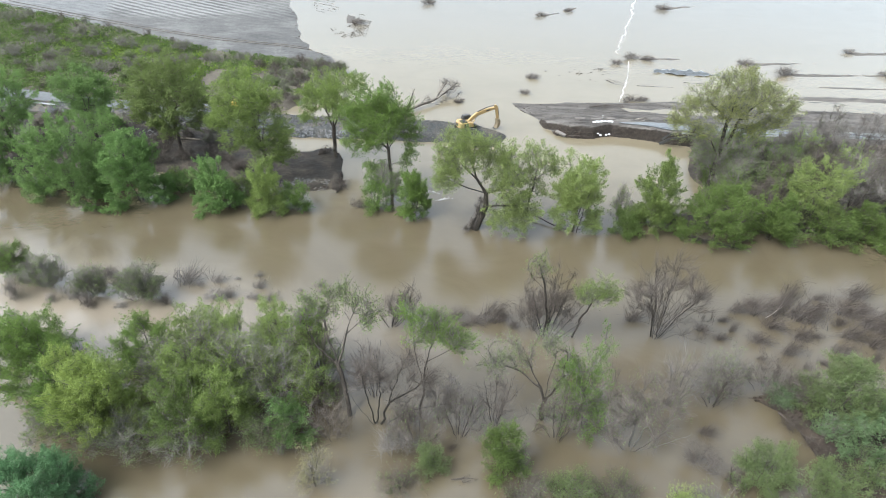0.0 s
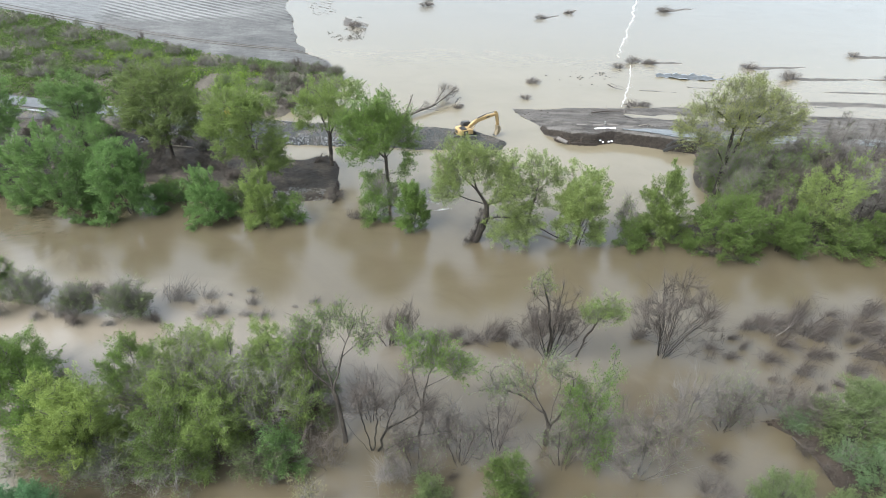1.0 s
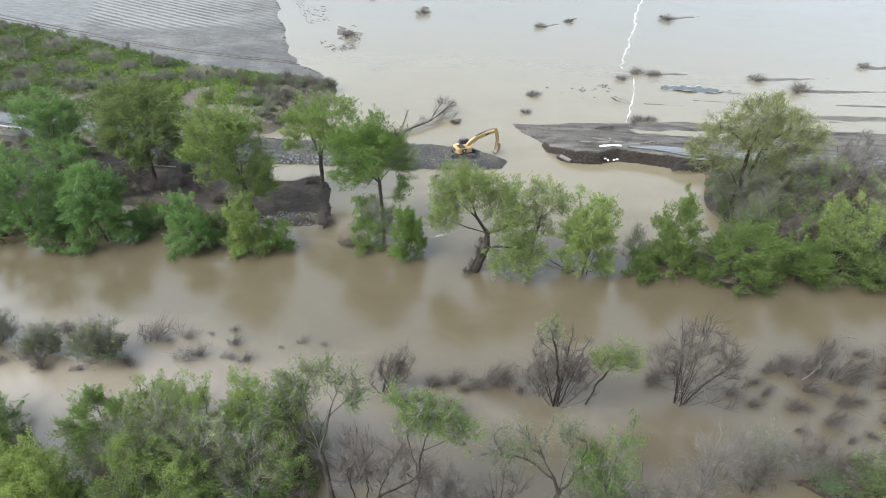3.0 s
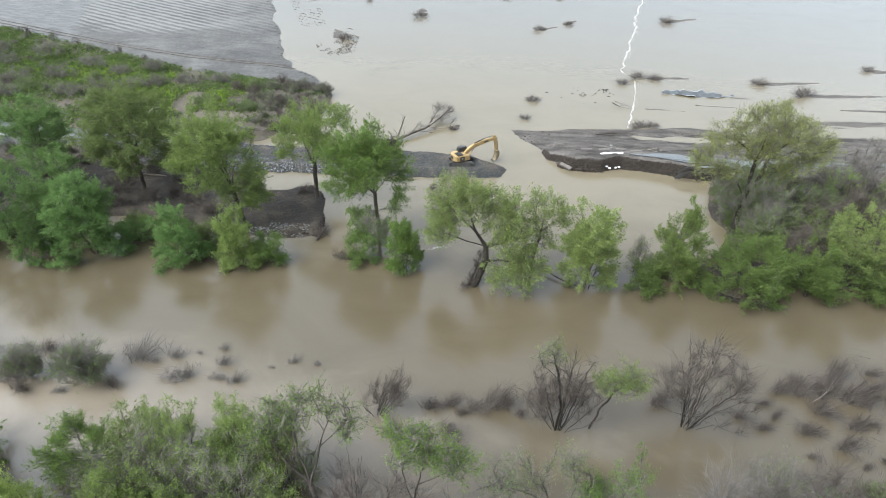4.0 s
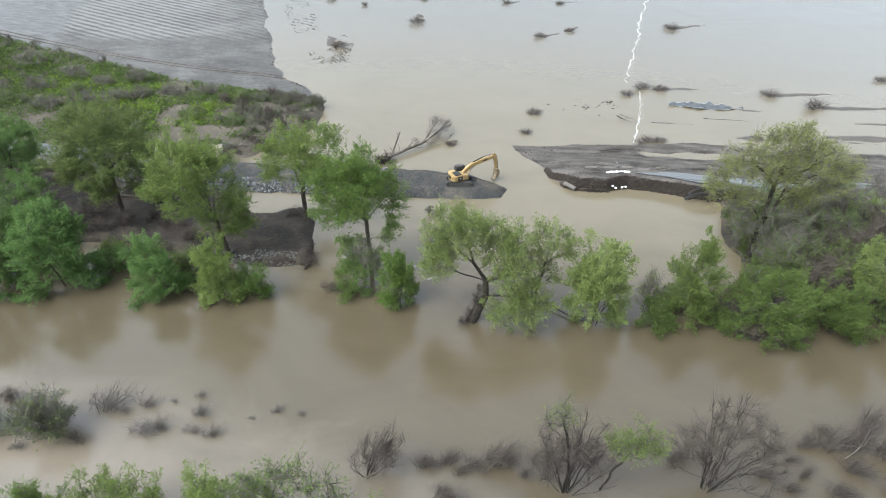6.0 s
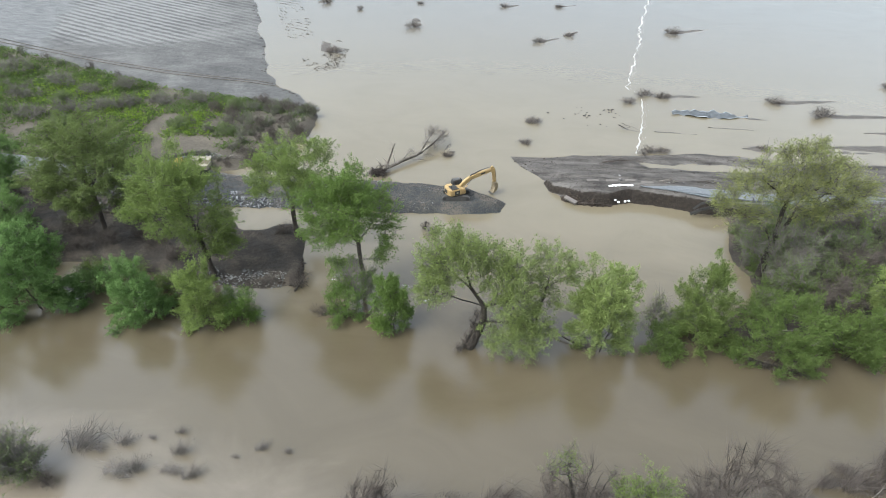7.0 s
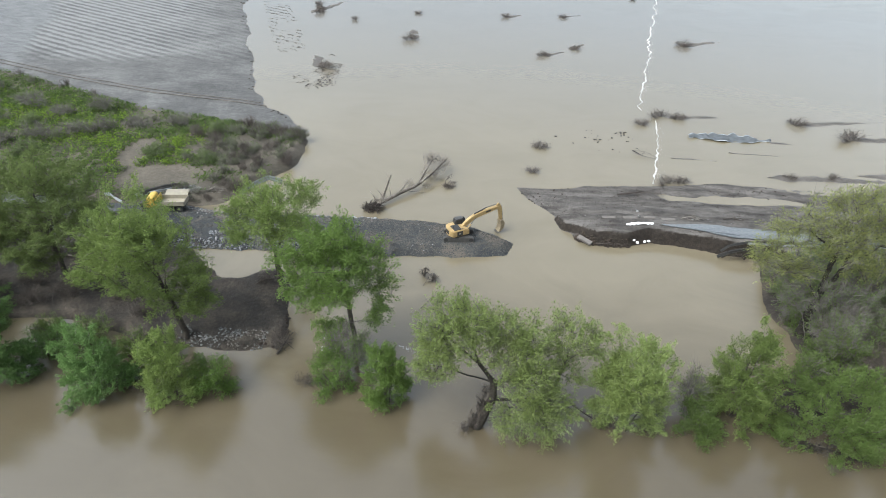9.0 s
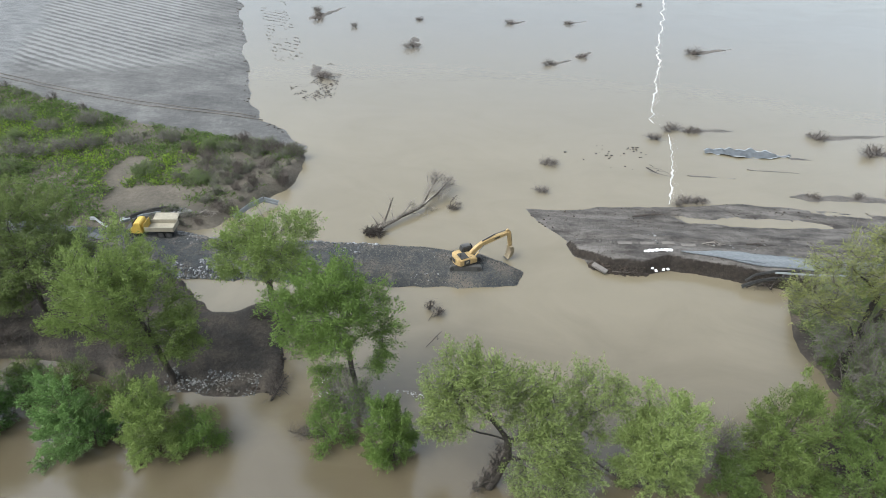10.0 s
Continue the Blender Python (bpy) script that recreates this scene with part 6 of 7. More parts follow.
    knee = foot + way * ln[:, None] * 0.55 + rng_.normal(size=(n, 3)) * 0.16
    tip = knee + way * ln[:, None] * 0.5 + rng_.normal(size=(n, 3)) * 0.25 + np.array([0, 0, -0.12])
    r = rng_.uniform(0.03, 0.075, n)
    v, f = joined([tubes(foot, knee, r, r * 0.75, 4), tubes(knee, tip, r * 0.75, r * 0.25, 4)])
    tagged(under(new("roots", mesh("roots", v, f, BROWN_BARK)), tree), "dark tangled roots", kind="stuff")
    p = np.column_stack([rng_.normal(size=150) * 0.6 - 0.1, rng_.normal(size=150) * 0.35 - 0.1, np.abs(rng_.normal(size=150)) * 0.35 + 0.05])
    tagged(under(new("root_ball", mesh("root_ball", *stones(rng_, p, 0.16, 0.8), CUT)), tree), kind="stuff")


fallen_tree()
drift("root_clump", "uprooted stump snagged in the brown water", -10.8, 95.2, [[(-0.5, 0.6, 0), (-0.4, 0.7, 1.3)], [(0.6, -0.3, 0), (0.7, -0.2, 0.9)], [(0.2, 0, 0.2), (-0.5, -1.6, 0.1)]], [(-0.5, 0.7, 0.8, 0.8, 0.7, 0.7), (0.7, -0.2, 0.6, 0.9, 0.7, 0.6)], 601, 110, 0.16, BROWN_BARK, 7, 0.5, "brown", tip_r=0.035)
drift("driftwood", "small dark snag in the flood beside the fallen tree", -10.8, 119.4, [[(0, 0, 0), (0.2, 0.2, 1.2), (1.0, 0.6, 2.2)], [(-0.6, 0, 0.2), (1.4, 0.2, 0.3)]], [(0.2, 0, 0.4, 0.9, 0.5, 0.4), (0.8, 0.4, 1.6, 0.6, 0.5, 0.5)], 616, 30, 0.1, BROWN_BARK, 5, 0.6, "brown", tip_r=0.03)
drift("driftwood", "tangle of bent metal and sticks on the silted levee", 26.6, 111.2, [[(-1.6, 0, 0.3), (0, 0.3, 0.7), (1.7, 0.1, 0.3)], [(-0.8, -0.4, 0.2), (0.3, 0.4, 0.9), (0.9, -0.5, 0.3)]], [(0, 0, 0.4, 1.7, 0.6, 0.35)], 617, 40, 0.08, DRIFTED, 4, 0.5, z=1.6, tip_r=0.035)
drift("driftwood", "tangle of bent metal and sticks on the silted levee", 32.9, 111.9, [[(-1.6, 0, 0.3), (0, 0.2, 0.5), (1.7, 0.1, 0.3)]], [(0, 0, 0.4, 1.8, 0.5, 0.3)], 618, 44, 0.08, BROWN_BARK, 4, 0.5, z=1.5, tip_r=0.035)
drift("driftwood", "heap of twisted metal and sticks beside the truck", -46.8, 112.0, [[(-1.8, -0.4, 0.2), (0, 0.2, 0.8), (1.8, 0.6, 0.4)], [(-1.0, 0.6, 0.2), (0.4, 0.2, 1.1), (1.2, -0.6, 0.3)]], [(0, 0, 0.5, 1.9, 0.9, 0.5)], 620, 60, 0.09, DRIFTED, 3, 0.5, z=1.0, tip_r=0.04)
drift("wreckage", "black crumpled rail and roots at the broken road's end", 30.8, 104.2, [[(-1.6, -0.2, 0.2), (0, 0, 1.2), (2.2, 0.2, 1.9)], [(-0.6, -0.6, 0.2), (0.6, 0.2, 1.4)], [(1.4, -0.4, 0.2), (1.8, 0.2, 1.6)]], [(0.2, 0, 0.9, 1.6, 0.5, 0.7), (2.0, 0.1, 1.4, 1.6, 0.4, 0.6)], 621, 90, 0.12, DARK_BARK, 6, 0.5, "brown", z=0.2, tip_r=0.04)
drift("driftwood", "dark branches piled at the levee's foot", 14.6, 105.6, [[(-2.6, 0.2, 0.2), (0, -0.2, 0.5), (2.4, 0.1, 0.3)]], [(0, 0, 0.4, 2.6, 0.6, 0.4)], 619, 60, 0.1, BROWN_BARK, 4, 0.6, z=0.0, tip_r=0.03)
drift("root_mass", "dark roots and dead vines round the half-uprooted willow", -3.8, 72.5, [[(0, 0, 0), (0.6, 0.4, 2.0), (1.2, 0.8, 4.4)], [(0, 0, 0), (-0.9, -0.6, 0.3)], [(0.6, -0.2, 0), (1.4, 0.4, 3.0)]],
      [(0.4, 0.2, 1.2, 1.0, 0.8, 1.2), (-0.4, -0.4, 0.5, 0.9, 0.7, 0.5), (0.9, 0.5, 3.0, 0.7, 0.6, 1.3), (1.3, 0.8, 4.6, 0.6, 0.5, 0.8)], 602, 150, 0.24, DARK_BARK, 12, 0.7, "brown", tip_r=0.05)
drift("driftwood", "pile of dark driftwood caught under the trees", -21.6, 76.2, [[(0, 0, 0), (0.4, 0, 0.8)], [(0, 0, 0.3), (2.8, -0.3, 0.3)]], [(0, 0, 0.7, 1.6, 1.2, 0.9), (2.5, -0.2, 0.4, 1.6, 0.8, 0.4)], 603, 80, 0.13, BROWN_BARK, 8, 0.7)
drift("driftwood", "dark snag of roots at the bank's edge", -41.6, 73.8, [[(0, 0, 0), (-1.0, 0, 0.6)], [(0, 0, 0.2), (2.6, -0.3, 0.2)]], [(-0.6, 0, 0.7, 1.6, 0.8, 0.8), (2.2, -0.2, 0.3, 1.6, 0.5, 0.3)], 604, 90, 0.13, BROWN_BARK, 9, 0.8)
drift("driftwood", "broken branches on the mud bank", -31.2, 91.8, [[(-1.4, -1.0, 0.2), (0.2, 0.2, 0.9), (1.6, 1.4, 1.1)], [(-1.0, 1.2, 0.2), (0.2, 0.2, 0.9)]], [(0, 0, 0.7, 1.4, 1.6, 0.7)], 605, 60, 0.14, BROWN_BARK, 8, 0.8, z=0.5)
drift("driftwood", "dark snags at the end of the mud bank", -25.8, 81.4, [[(-0.4, -1.4, 0), (0.2, 0, 0.5), (0.6, 1.8, 0.5)], [(0.2, 0, 0.5), (1.4, -0.6, 0.2)]], [(0, 0.5, 0.4, 1.2, 2.0, 0.4)], 606, 70, 0.13, DARK_BARK, 7, 0.8, tip_r=0.035)
drift("driftwood", "long dark branch trailing in the river", 9.2, 74.2, [[(-4, 2.4, 0.6), (-1.2, 0.6, 0.25), (2.0, -1.0, 0.1)]], [(0.6, -0.4, 0.2, 1.8, 0.5, 0.2)], 607, 14, 0.1, BROWN_BARK, 6, 0.6)
drift("driftwood", "dark undercut roots below the willows", 31.0, 72.6, [[(-3.4, 1.0, 0.7), (0, 0, 0.5), (3.0, -0.8, 0.3)], [(-2.6, 1.2, 0.2), (0.4, 0.3, 0.3), (2.6, -0.4, 0.2)]], [(-1.2, 0.4, 0.5, 2.0, 0.7, 0.6), (1.6, -0.4, 0.4, 1.6, 0.5, 0.4)], 608, 90, 0.22, DARK_BARK, 7, 0.8, tip_r=0.04)
drift("driftwood", "bleached branch caught in drowned brush", 34.0, 57.6, [[(-1.2, -0.8, 0.8), (0.3, 0.2, 1.4), (1.4, 1.4, 2.6)]], [(0.6, 0.6, 1.8, 0.5, 0.5, 0.5)], 609, 5, 0.05, DRIFTED, 0)
drift("driftwood", "dark branches stranded on the silted levee", 20.5, 120.2, [[(-3.4, -0.8, 0.5), (0, 0, 0.7), (3.4, -0.3, 0.8)], [(-2.8, 1.2, 0.6), (0, 0.6, 0.7), (3.2, -0.1, 0.9)]], [(0, 0, 0.6, 3.2, 0.6, 0.3), (3.2, -0.2, 0.7, 0.8, 0.5, 0.4)], 610, 36, 0.12, BROWN_BARK, 5, 0.8, tip_r=0.03)
drift("driftwood", "bent dark branch in the flooded field", 24.2, 134.6, [[(-2.0, 1.4, 0.4), (0.2, 0.9, 0.5), (2.0, -1.0, 0.3)], [(-2.0, 1.4, 0.4), (-0.4, -0.2, 0.2), (2.0, -1.2, 0.2)]], [(0, 0, 0.4, 1.8, 0.8, 0.2)], 611, 8, 0.1, BROWN_BARK, 3, 0.5)
drift("driftwood", "undercut roots along a collapsing mud bank", 31.4, 40.0, [[(-1.6, 2.6, 0.6), (0, 0, 0.6), (2.2, -2.0, 0.5)]], [(-0.8, 1.2, 0.6, 1.0, 1.6, 0.7), (1.0, -1.0, 0.5, 1.2, 1.4, 0.6)], 612, 60, 0.12, BROWN_BARK, 10, 0.8)
drift("driftwood", "dark snag of dead wood in brown water", 23.2, 34.4, [[(0, 0, 0), (-0.3, 0.6, 1.6)], [(-0.4, 1.0, 0.6), (-0.5, -0.8, 0.5)]], [(0.3, -0.2, 0.8, 0.9, 1.4, 0.9)], 613, 46, 0.12, BROWN_BARK, 9, 0.7)
drift("driftwood", "twisted dead branch floating in brown water", -1.2, 31.4, [[(-1.3, 0, 0.1), (0, 0.2, 0.3), (1.2, 0.2, 0.2)]], [(0, 0, 0.2, 1.2, 0.4, 0.2)], 614, 10, 0.06, BROWN_BARK, 4, 0.5)
drift("driftwood", "forked twig standing out of the brown water", -10.2, 90.2, [[(-0.8, -0.8, 0), (0.2, 0.3, 0.6)], [(0, 0, 0.4), (0.8, 1.0, 0.8)]], [(0.3, 0.4, 0.6, 0.5, 0.7, 0.3)], 615, 5, 0.05, BROWN_BARK, 3, 0.5)
tagged(part("log", rod((-60.6, 94.0, 1.0), (-55.4, 93.8, 0.95), 0.14, 9), STRANDED), "long grey-brown log lying on the dark mud", "driftwood")


# ---- the excavator on the causeway ----
def excavator(x, y, z, turn):
    root = new("excavator")
    root.matrix_basis = pose(x, y, z, 0, 0, turn) @ Matrix.Scale(0.9, 4)
    tagged(root, "yellow crawler excavator, boom out, on the gravel causeway", "excavator")
    for side in (-1, 1):
        c = 1.2 * side
        oval = [(-2.0, 0.02), (1.95, 0.02), (2.3, 0.2), (2.4, 0.5), (2.25, 0.8), (1.95, 0.95), (-1.95, 0.95), (-2.25, 0.8), (-2.4, 0.5), (-2.3, 0.2)]
        belt = part("track", prism(bmesh.new(), oval, c - 0.3, c + 0.3, 0.04), STEEL, root, "worn dark steel crawler track")
        for k in range(18):
            part("track_shoe", box((0.16, 0.64, 0.05), (-1.9 + k * 0.225, c, 0.97), 0.01), STEEL, belt)
        part("track_frame", box((3.5, 0.5, 0.36), (0, c - 0.06 * side, 0.5), 0.05), YELLOW, root)
        for k in (-1.95, 1.95):
            part("sprocket", rod((k, c - 0.33, 0.5), (k, c + 0.33, 0.5), 0.3, 14), BLACK, belt)
    for ob in [c for c in root.children if c.name.startswith(("track", "track_frame"))]:
        ob.rotation_euler = (0, 0, radians(-28))
    part("slew_ring", rod((0, 0, 0.85), (0, 0, 1.15), 0.75, 20), BLACK, root)
    part("undercarriage", box((1.6, 1.9, 0.4), (0, 0, 0.7), 0.06), STEEL, root)
    house = part("house", prism(bmesh.new(), [(-1.6, 1.15), (1.2, 1.12), (1.2, 1.9), (0.4, 2.2), (-1.3, 2.25), (-1.6, 2.1)], -1.35, 1.35, 0.09), YELLOW, root)
    bow = [(-1.35, -1.35)] + [(-1.4 - 0.6 * math.cos(t), 1.35 * math.sin(t)) for t in np.linspace(-1.35, 1.35, 9)] + [(-1.35, 1.35)]
    part("counterweight", prism(bmesh.new(), [(x, -y) for x, y in bow], 1.16, 2.2, 0.08, pose(0, 0, 0, 90)), YELLOW, root, "rounded yellow counterweight")
    part("engine_cover", box((1.2, 1.5, 0.16), (-0.75, -0.4, 2.3), 0.04), BLACK, house, "black engine deck")
    part("badge", box((0.95, 0.03, 0.8), (-0.5, -1.37, 1.68), 0.0), BLACK, house, "plain black panel on the side")
    part("badge", box((0.1, 0.85, 0.6), (-1.99, 0.0, 1.7), 0.01), BLACK, house, "plain black panel on the back")
    part("badge_mark", box((0.34, 0.03, 0.3), (-0.5, -1.395, 1.7), 0.0, pose(0, 0, 0)), TAN, house, "small pale patch on the black panel")
    part("exhaust", rod((-1.2, -0.5, 2.35), (-1.2, -0.5, 2.85), 0.08), BLACK, house)
    for k in (-1.35, 1.35):
        part("handrail", rod((-1.5, k, 2.55), (0.2, k, 2.55), 0.025, 6), STEEL, house)
    cab = part("cab", prism(bmesh.new(), [(-0.4, 1.6), (1.3, 1.55), (1.4, 2.1), (1.1, 3.0), (-0.3, 3.02), (-0.45, 2.6)], 0.42, 1.36, 0.07), BLACK, root, "black operator's cab")
    part("roof", box((1.3, 0.85, 0.06), (0.4, 0.89, 3.05), 0.02), STEEL, cab)
    part("window", box((0.9, 0.02, 0.8), (0.35, 1.37, 2.45), 0.0), GLASS, cab)
    part("window", box((0.9, 0.02, 0.8), (0.35, 0.41, 2.45), 0.0), GLASS, cab)
    part("windscreen", box((0.02, 0.75, 0.95), (1.33, 0.89, 2.45), 0.0), GLASS, cab)
    boom = part("boom", prism(bmesh.new(), [(0.4, 1.7), (0.9, 1.65), (1.9, 2.45), (2.9, 3.0), (7.1, 3.66), (7.35, 3.88), (7.2, 4.12), (4.6, 3.98), (2.5, 3.6), (1.5, 3.05), (0.4, 2.15)], -0.3, 0.22, 0.05), YELLOW, root)
    part("badge", box((0.9, 0.02, 0.24), (0, 0, 0), 0.0, pose(5.0, -0.31, 3.68, 0, -8, 0)), BLACK, boom, "plain dark panel on the boom")
    part("foot_bracket", box((0.9, 0.9, 0.5), (0.7, -0.04, 1.75), 0.06), STEEL, house)
    stick = part("stick", prism(bmesh.new(), [(6.55, 4.4), (7.0, 4.6), (7.5, 3.95), (7.85, 1.4), (7.65, 1.1), (7.35, 1.25), (7.0, 3.4)], -0.22, 0.14, 0.05), YELLOW, root)
    bucket = part("bucket", prism(bmesh.new(), [(7.3, 1.35), (7.9, 1.35), (8.15, 0.7), (8.05, -0.1), (7.65, -0.65), (7.05, -0.8), (7.35, -0.25), (7.5, 0.4)], -0.6, 0.52, 0.05), DUSTY, root, "worn mud-caked digging bucket")
    for k in range(5):
        part("tooth", box((0.3, 0.1, 0.08), (6.95, -0.52 + k * 0.24, -0.85), 0.01, pose(0, 0, 0)), STEEL, bucket)
    part("bucket_link", rod((7.75, -0.05, 2.1), (7.95, -0.05, 1.2), 0.09), STEEL, stick)
    for s in (-0.42, 0.34):
        part("boom_cylinder", rod((1.15, s, 1.5), (1.9, s, 2.2), 0.11), YELLOW, root)
        part("piston_rod", rod((1.9, s, 2.2), (2.7, s, 3.1), 0.06), STEEL, root)
    part("stick_cylinder", rod((2.6, -0.04, 3.7), (4.8, -0.04, 4.3), 0.1), BLACK, root)
    part("piston_rod", rod((4.8, -0.04, 4.3), (6.65, -0.04, 4.5), 0.055), STEEL, root)
    part("bucket_cylinder", rod((7.5, -0.04, 3.9), (7.85, -0.04, 2.1), 0.09), BLACK, stick)
    return root


excavator(-7.4, 104.0, 1.0, 32)


# ---- the truck and wreckage by the road ----
def dump_truck(x, y, z, turn):
    root = new("dump_truck")
    root.matrix_basis = pose(x, y, z, 0, 0, turn) @ Matrix.Scale(0.92, 4)
    tagged(root, "yellow dump truck with a tan bed on the causeway road", "truck")
    part("chassis", box((6.4, 0.9, 0.3), (0, 0, 0.85), 0.03), STEEL, root)
    cab = part("cab", prism(bmesh.new(), [(1.4, 0.8), (3.3, 0.8), (3.35, 1.6), (2.75, 1.75), (2.45, 2.65), (1.5, 2.7), (1.4, 2.5)], -1.1, 1.1, 0.1), TRUCK_YELLOW, root)
    part("windscreen", box((0.04, 1.8, 0.8), (2.68, 0, 2.2), 0.0, pose(0, 0, 0)), GLASS, cab)
    part("hood", prism(bmesh.new(), [(2.75, 0.8), (4.0, 0.8), (4.05, 1.45), (3.7, 1.6), (2.75, 1.7)], -0.95, 0.95, 0.08), BLACK, root, "dark hood")
    bed = part("bed_floor", box((4.3, 2.3, 0.12), (-1.2, 0, 1.25), 0.02), TAN, root, "tan steel tipper bed")
    for s in (-1.15, 1.15):
        part("bed_side", box((4.3, 0.1, 0.75), (-1.2, s, 1.65), 0.02), TAN, bed)
    part("headboard", box((0.1, 2.3, 1.2), (0.98, 0, 1.85), 0.02), TRUCK_YELLOW, bed)
    part("tailgate", box((0.1, 2.3, 0.7), (-3.35, 0, 1.62), 0.02), TAN, bed)
    for k in (3.0, -1.2, -2.4):
        for s in (-0.95, 0.95):
            w = part("wheel", rod((k, s - 0.17, 0.5), (k, s + 0.17, 0.5), 0.5, 18), BLACK, root)
            part("rim", rod((k, s - 0.18, 0.5), (k, s + 0.18, 0.5), 0.27, 12), STEEL, w)
    return root


dump_truck(-51.6, 106.5, 1.1, 186)


def guard_rail(line, label, posts=True, high=0.31, material=ZINC):
    """A folded steel guard rail along a line of points, on posts where it still stands."""
    root = new("guard_rail")
    root.location = line[0]
    tagged(root, label, "guard rail")
    c = [Vector(p) for p in line]
    fold = [(0.0, -high / 2), (0.07, -high / 4), (0.0, 0.0), (0.07, high / 4), (0.0, high / 2)]
    for a, b in zip(c[:-1], c[1:]):
        bm = bmesh.new()
        side = Vector((b.y - a.y, a.x - b.x, 0)).normalized()
        up = (b - a).cross(side).normalized()
        if up.z < 0:
            up = -up
        ra = [bm.verts.new(a + side * u + up * w - c[0]) for u, w in fold]
        rb = [bm.verts.new(b + side * u + up * w - c[0]) for u, w in fold]
        back_a = [bm.verts.new(a + side * (u - 0.02) + up * w - c[0]) for u, w in fold]
        back_b = [bm.verts.new(b + side * (u - 0.02) + up * w - c[0]) for u, w in fold]
        for i in range(4):
            bm.faces.new((ra[i], rb[i], rb[i + 1], ra[i + 1]))
            bm.faces.new((back_a[i + 1], back_b[i + 1], back_b[i], back_a[i]))
        for i in (0, 4):
            bm.faces.new((ra[i], rb[i], back_b[i], back_a[i]))
        part("rail", bm, material, root)
        if posts:
            n = max(1, int((b - a).length / 2.0))
            for i in range(n):
                p = a.lerp(b, (i + 0.5) / n) - c[0]
                part("post", box((0.15, 0.15, 0.9), (p.x, p.y + 0.12, p.z - 0.35), 0.01), TIMBER, root)
    return root


guard_rail([(32.4, 104.7, 2.55), (37, 104.4, 2.75), (44, 104.9, 2.75), (58, 105.9, 2.75), (90, 107.6, 2.75)], "pale galvanised guard rail standing beside the broken road")
guard_rail([(29.0, 104.4, 1.2), (30.0, 104.6, 2.1), (32.4, 105.0, 2.5), (36, 105.4, 2.5)], "dark torn guard rail sagging over the washed-out edge", False, 0.45, BLACK)
guard_rail([(28.6, 104.0, 0.5), (29.8, 104.0, 1.3), (31.6, 104.3, 1.7), (34.5, 104.6, 1.9)], "black torn sheeting hanging from the broken road's edge", False, 0.6, BLACK)
guard_rail([(-62.8, 108.8, 1.5), (-61.8, 108.6, 1.75), (-60.6, 107.8, 1.6), (-59.0, 107.1, 1.35)], "torn guard rail lying on the road's edge", False, 0.6)
guard_rail([(-57.6, 108.6, 1.6), (-56.6, 109.3, 1.95), (-55.6, 110.5, 1.9), (-54.4, 111.1, 2.1), (-52.8, 112.4, 1.8)], "twisted length of guard rail heaped beside the truck", False, 0.7, STEEL)
guard_rail([(-56.8, 109.6, 1.5), (-55.2, 110.2, 1.7), (-53.4, 111.6, 1.5)], "pale length of guard rail under the wreckage", False, 0.5)
guard_rail([(-42.6, 112.2, 0.9), (-41.0, 114.6, 1.5), (-39.6, 117.0, 1.4), (-37.6, 117.6, 0.5)], "twisted guard rail hanging over the eroded bank", False, 0.9)
guard_rail([(-90, 103.2, 1.9), (-100, 104.1, 2.0), (-140, 108.0, 2.2)], "pale guard rail along the silted road")


def slab(x, y, z, size, turn, tilt, material, label, name="slab", category="concrete"):
    ob = part(name, box(size, (0, 0, 0), min(0.03, size[2] / 4)), material)
    ob.matrix_basis = pose(x, y, z, tilt, tilt * 0.5, turn)
    return tagged(ob, label, category)


for x, y, w in ((14.3, 110.1, 1.9), (17.4, 110.4, 1.9), (20.3, 110.7, 1.7), (23.1, 110.8, 2.0)):
    slab(x, y, float(levee_z(np.array([x]), np.array([y]))[0]) + 0.05, (w, 0.6, 0.18), 5, 2, CONCRETE, "pale concrete slab half buried in grey silt")
slab(10.6, 105.9, 0.6, (2.2, 0.7, 0.35), -38, 10, CONCRETE, "pale concrete block fallen from the levee", "block")
slab(-57.3, 108.8, 1.75, (1.3, 0.7, 0.4), 38, 8, ZINC, "pale dented box among the wreckage", "box", "debris")
slab(-51.8, 110.2, 1.7, (3.4, 1.8, 0.12), 10, 6, TAN, "tan sheet lying on wreckage beside the truck", "sheet", "sheet")
rng = np.random.default_rng(700)
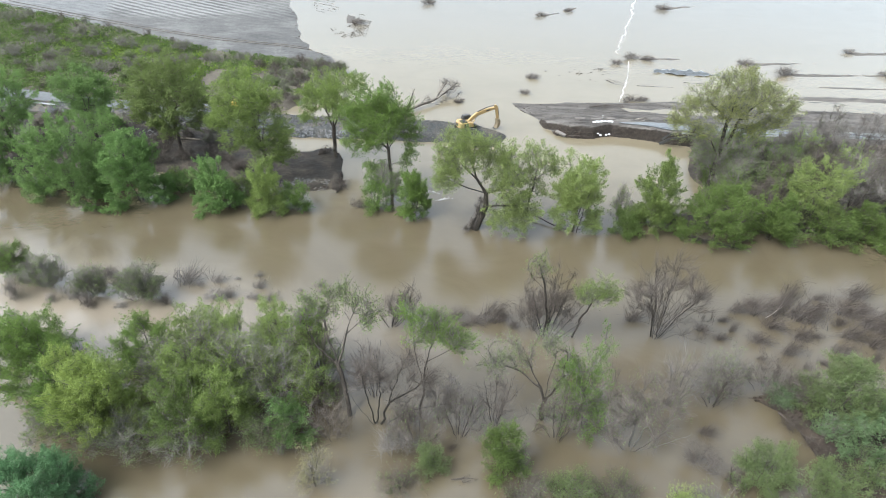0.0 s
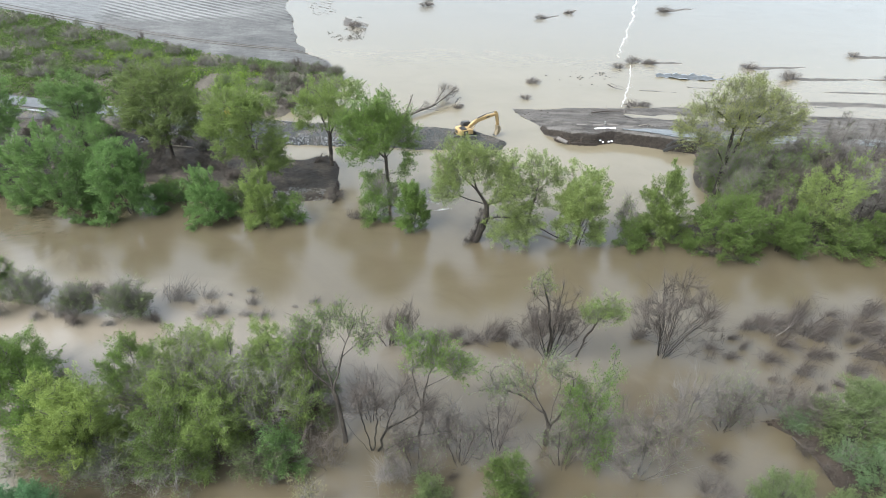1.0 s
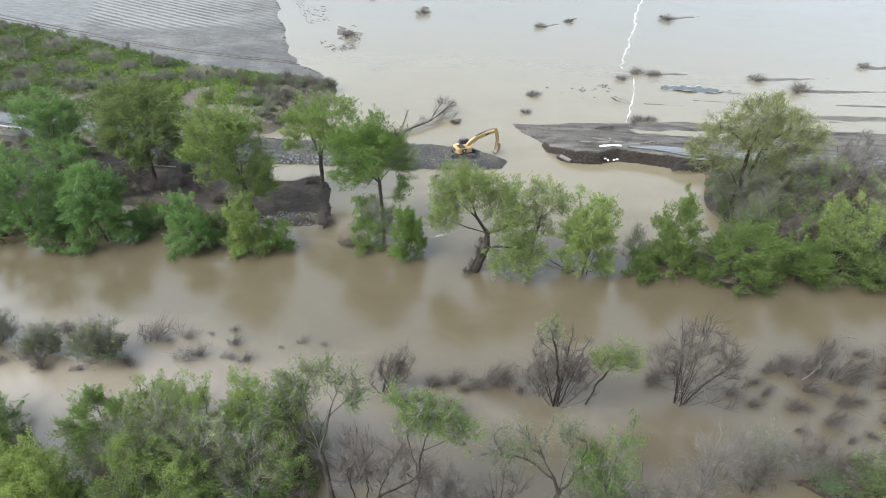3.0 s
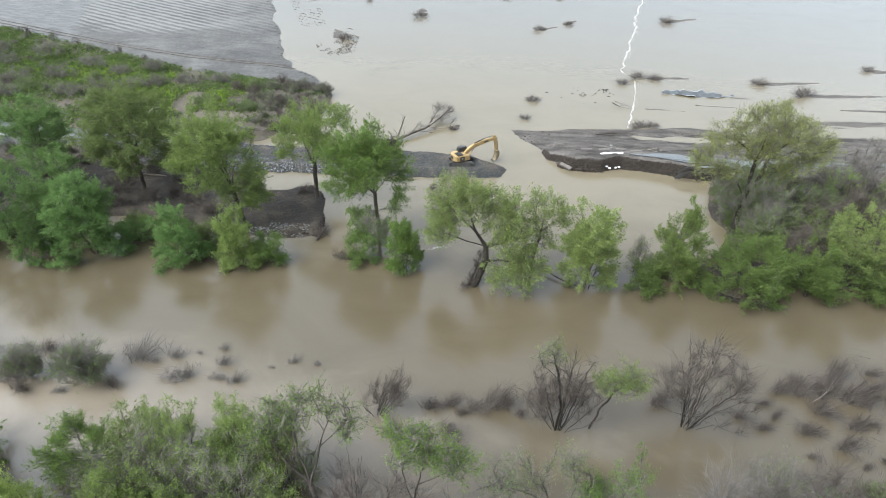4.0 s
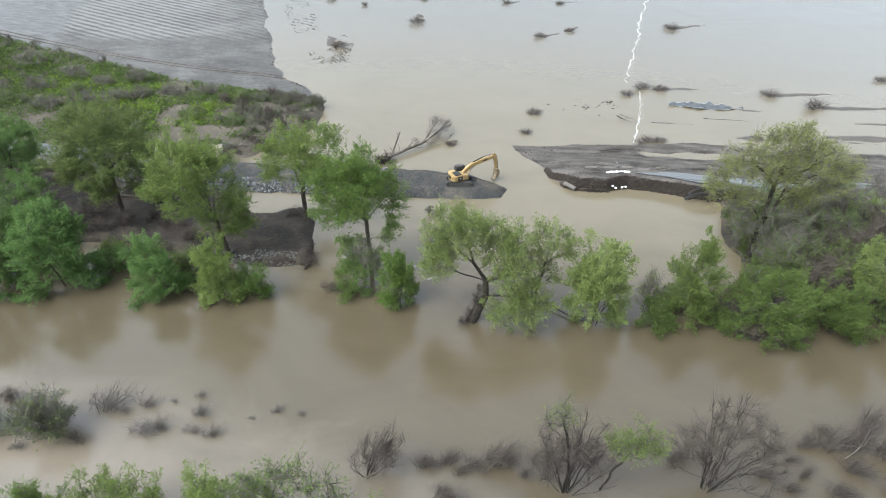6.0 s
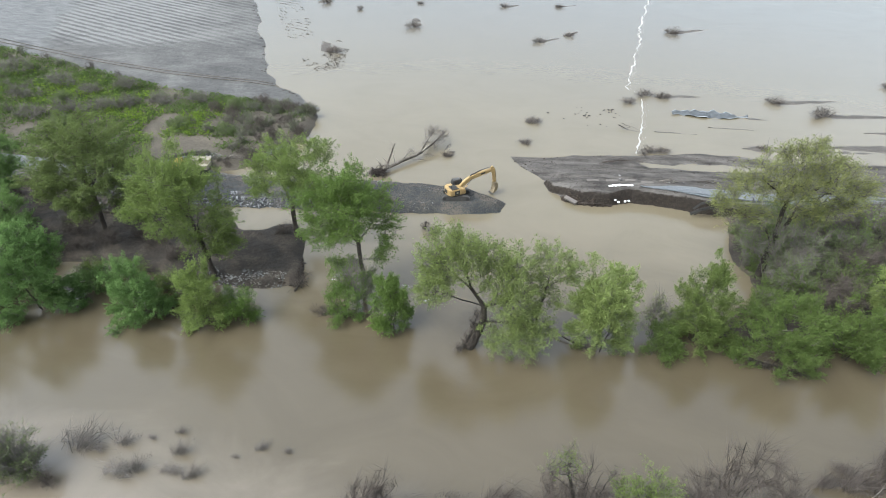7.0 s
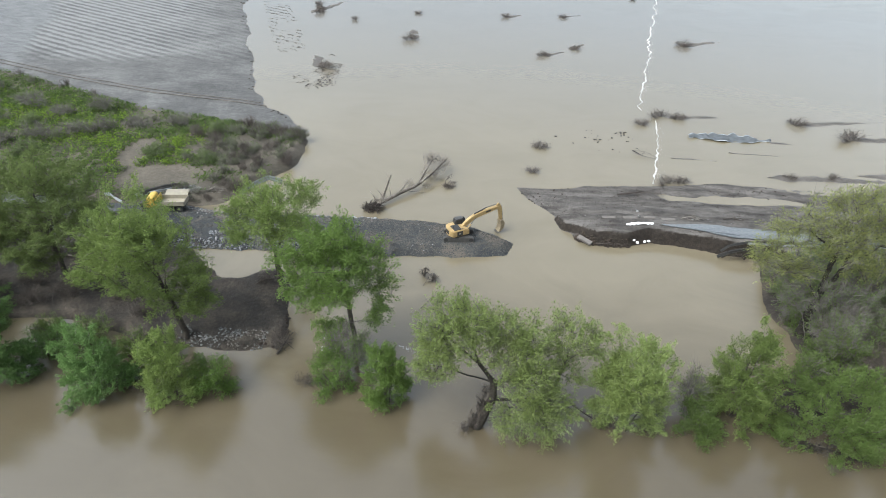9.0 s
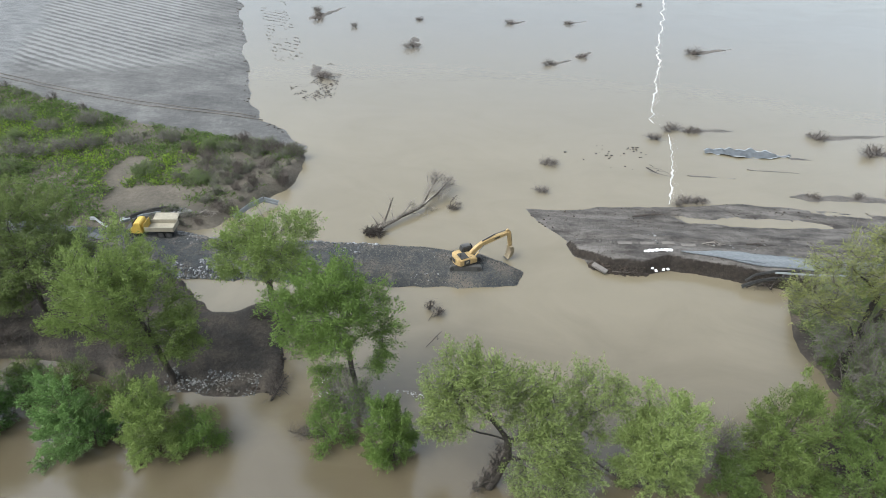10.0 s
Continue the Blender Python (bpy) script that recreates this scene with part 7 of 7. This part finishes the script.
for i in range(22):
    x = 16.7 + i * 0.17
    slab(x, 108.15 + 0.03 * i + 0.12 * math.sin(i * 2.1), float(levee_z(np.array([x]), np.array([108.15 + 0.03 * i]))[0]) + 0.12, (rng.uniform(0.25, 0.55), rng.uniform(0.25, 0.6), 0.1), rng.uniform(-45, 45), rng.uniform(-35, 35), WHITE, "torn white plastic caught on the broken edge", "plastic", "litter")
for x, y, z in ((17.6, 106.4, 0.8), (18.1, 106.2, 0.55), (19.2, 106.6, 0.5), (19.7, 106.5, 0.7)):
    slab(x, y, z, (0.5, 0.34, 0.08), rng.uniform(0, 90), rng.uniform(-30, 30), WHITE, "torn white plastic on the crumbling bank", "plastic", "litter")


def sheet_of_plastic():
    n, k = 60, 12
    t, u = np.meshgrid(np.linspace(0, 1, n), np.linspace(-1, 1, k), indexing="ij")
    x = 34.2 + t * 15.2
    half = 0.4 + 1.25 * np.sin(np.clip(t * 1.25 - 0.12, 0, 1) * math.pi) ** 0.7 + 0.25 * fbm(x, 0 * x, 2.5, 3, 96)
    y = 144.2 - 0.5 * t + u * half + 0.35 * fbm(x, 0 * x + 9, 3, 2, 97)
    z = 0.16 + 0.55 * fbm(x, y, 1.3, 4, 98) + 0.2 * (1 - u * u)
    z = np.maximum(z, -0.03)
    v = np.stack([x.ravel(), y.ravel(), z.ravel()], 1)
    i = np.arange(n * k).reshape(n, k)
    f = np.stack([i[:-1, :-1].ravel(), i[:-1, 1:].ravel(), i[1:, 1:].ravel(), i[1:, :-1].ravel()], 1)
    ob = new("plastic_sheet", mesh("plastic_sheet", v, f, TARP, True))
    ob.modifiers.new("thick", "SOLIDIFY").thickness = 0.03
    tagged(ob, "crumpled grey plastic sheet stranded in the flood", "sheet")
    for col in (0, k - 1):
        p = v[i[:, col]] + np.array([0, 0, 0.06])
        r = np.full(n - 1, 0.065) * (0.3 + 0.9 * (fbm(p[1:, 0], p[1:, 1], 2, 2, 99 + col) > -0.1))
        hem = new("hem", mesh("hem", *tubes(p[:-1], p[1:], r, r, 5), HEM, True))
        under(hem, ob)


sheet_of_plastic()
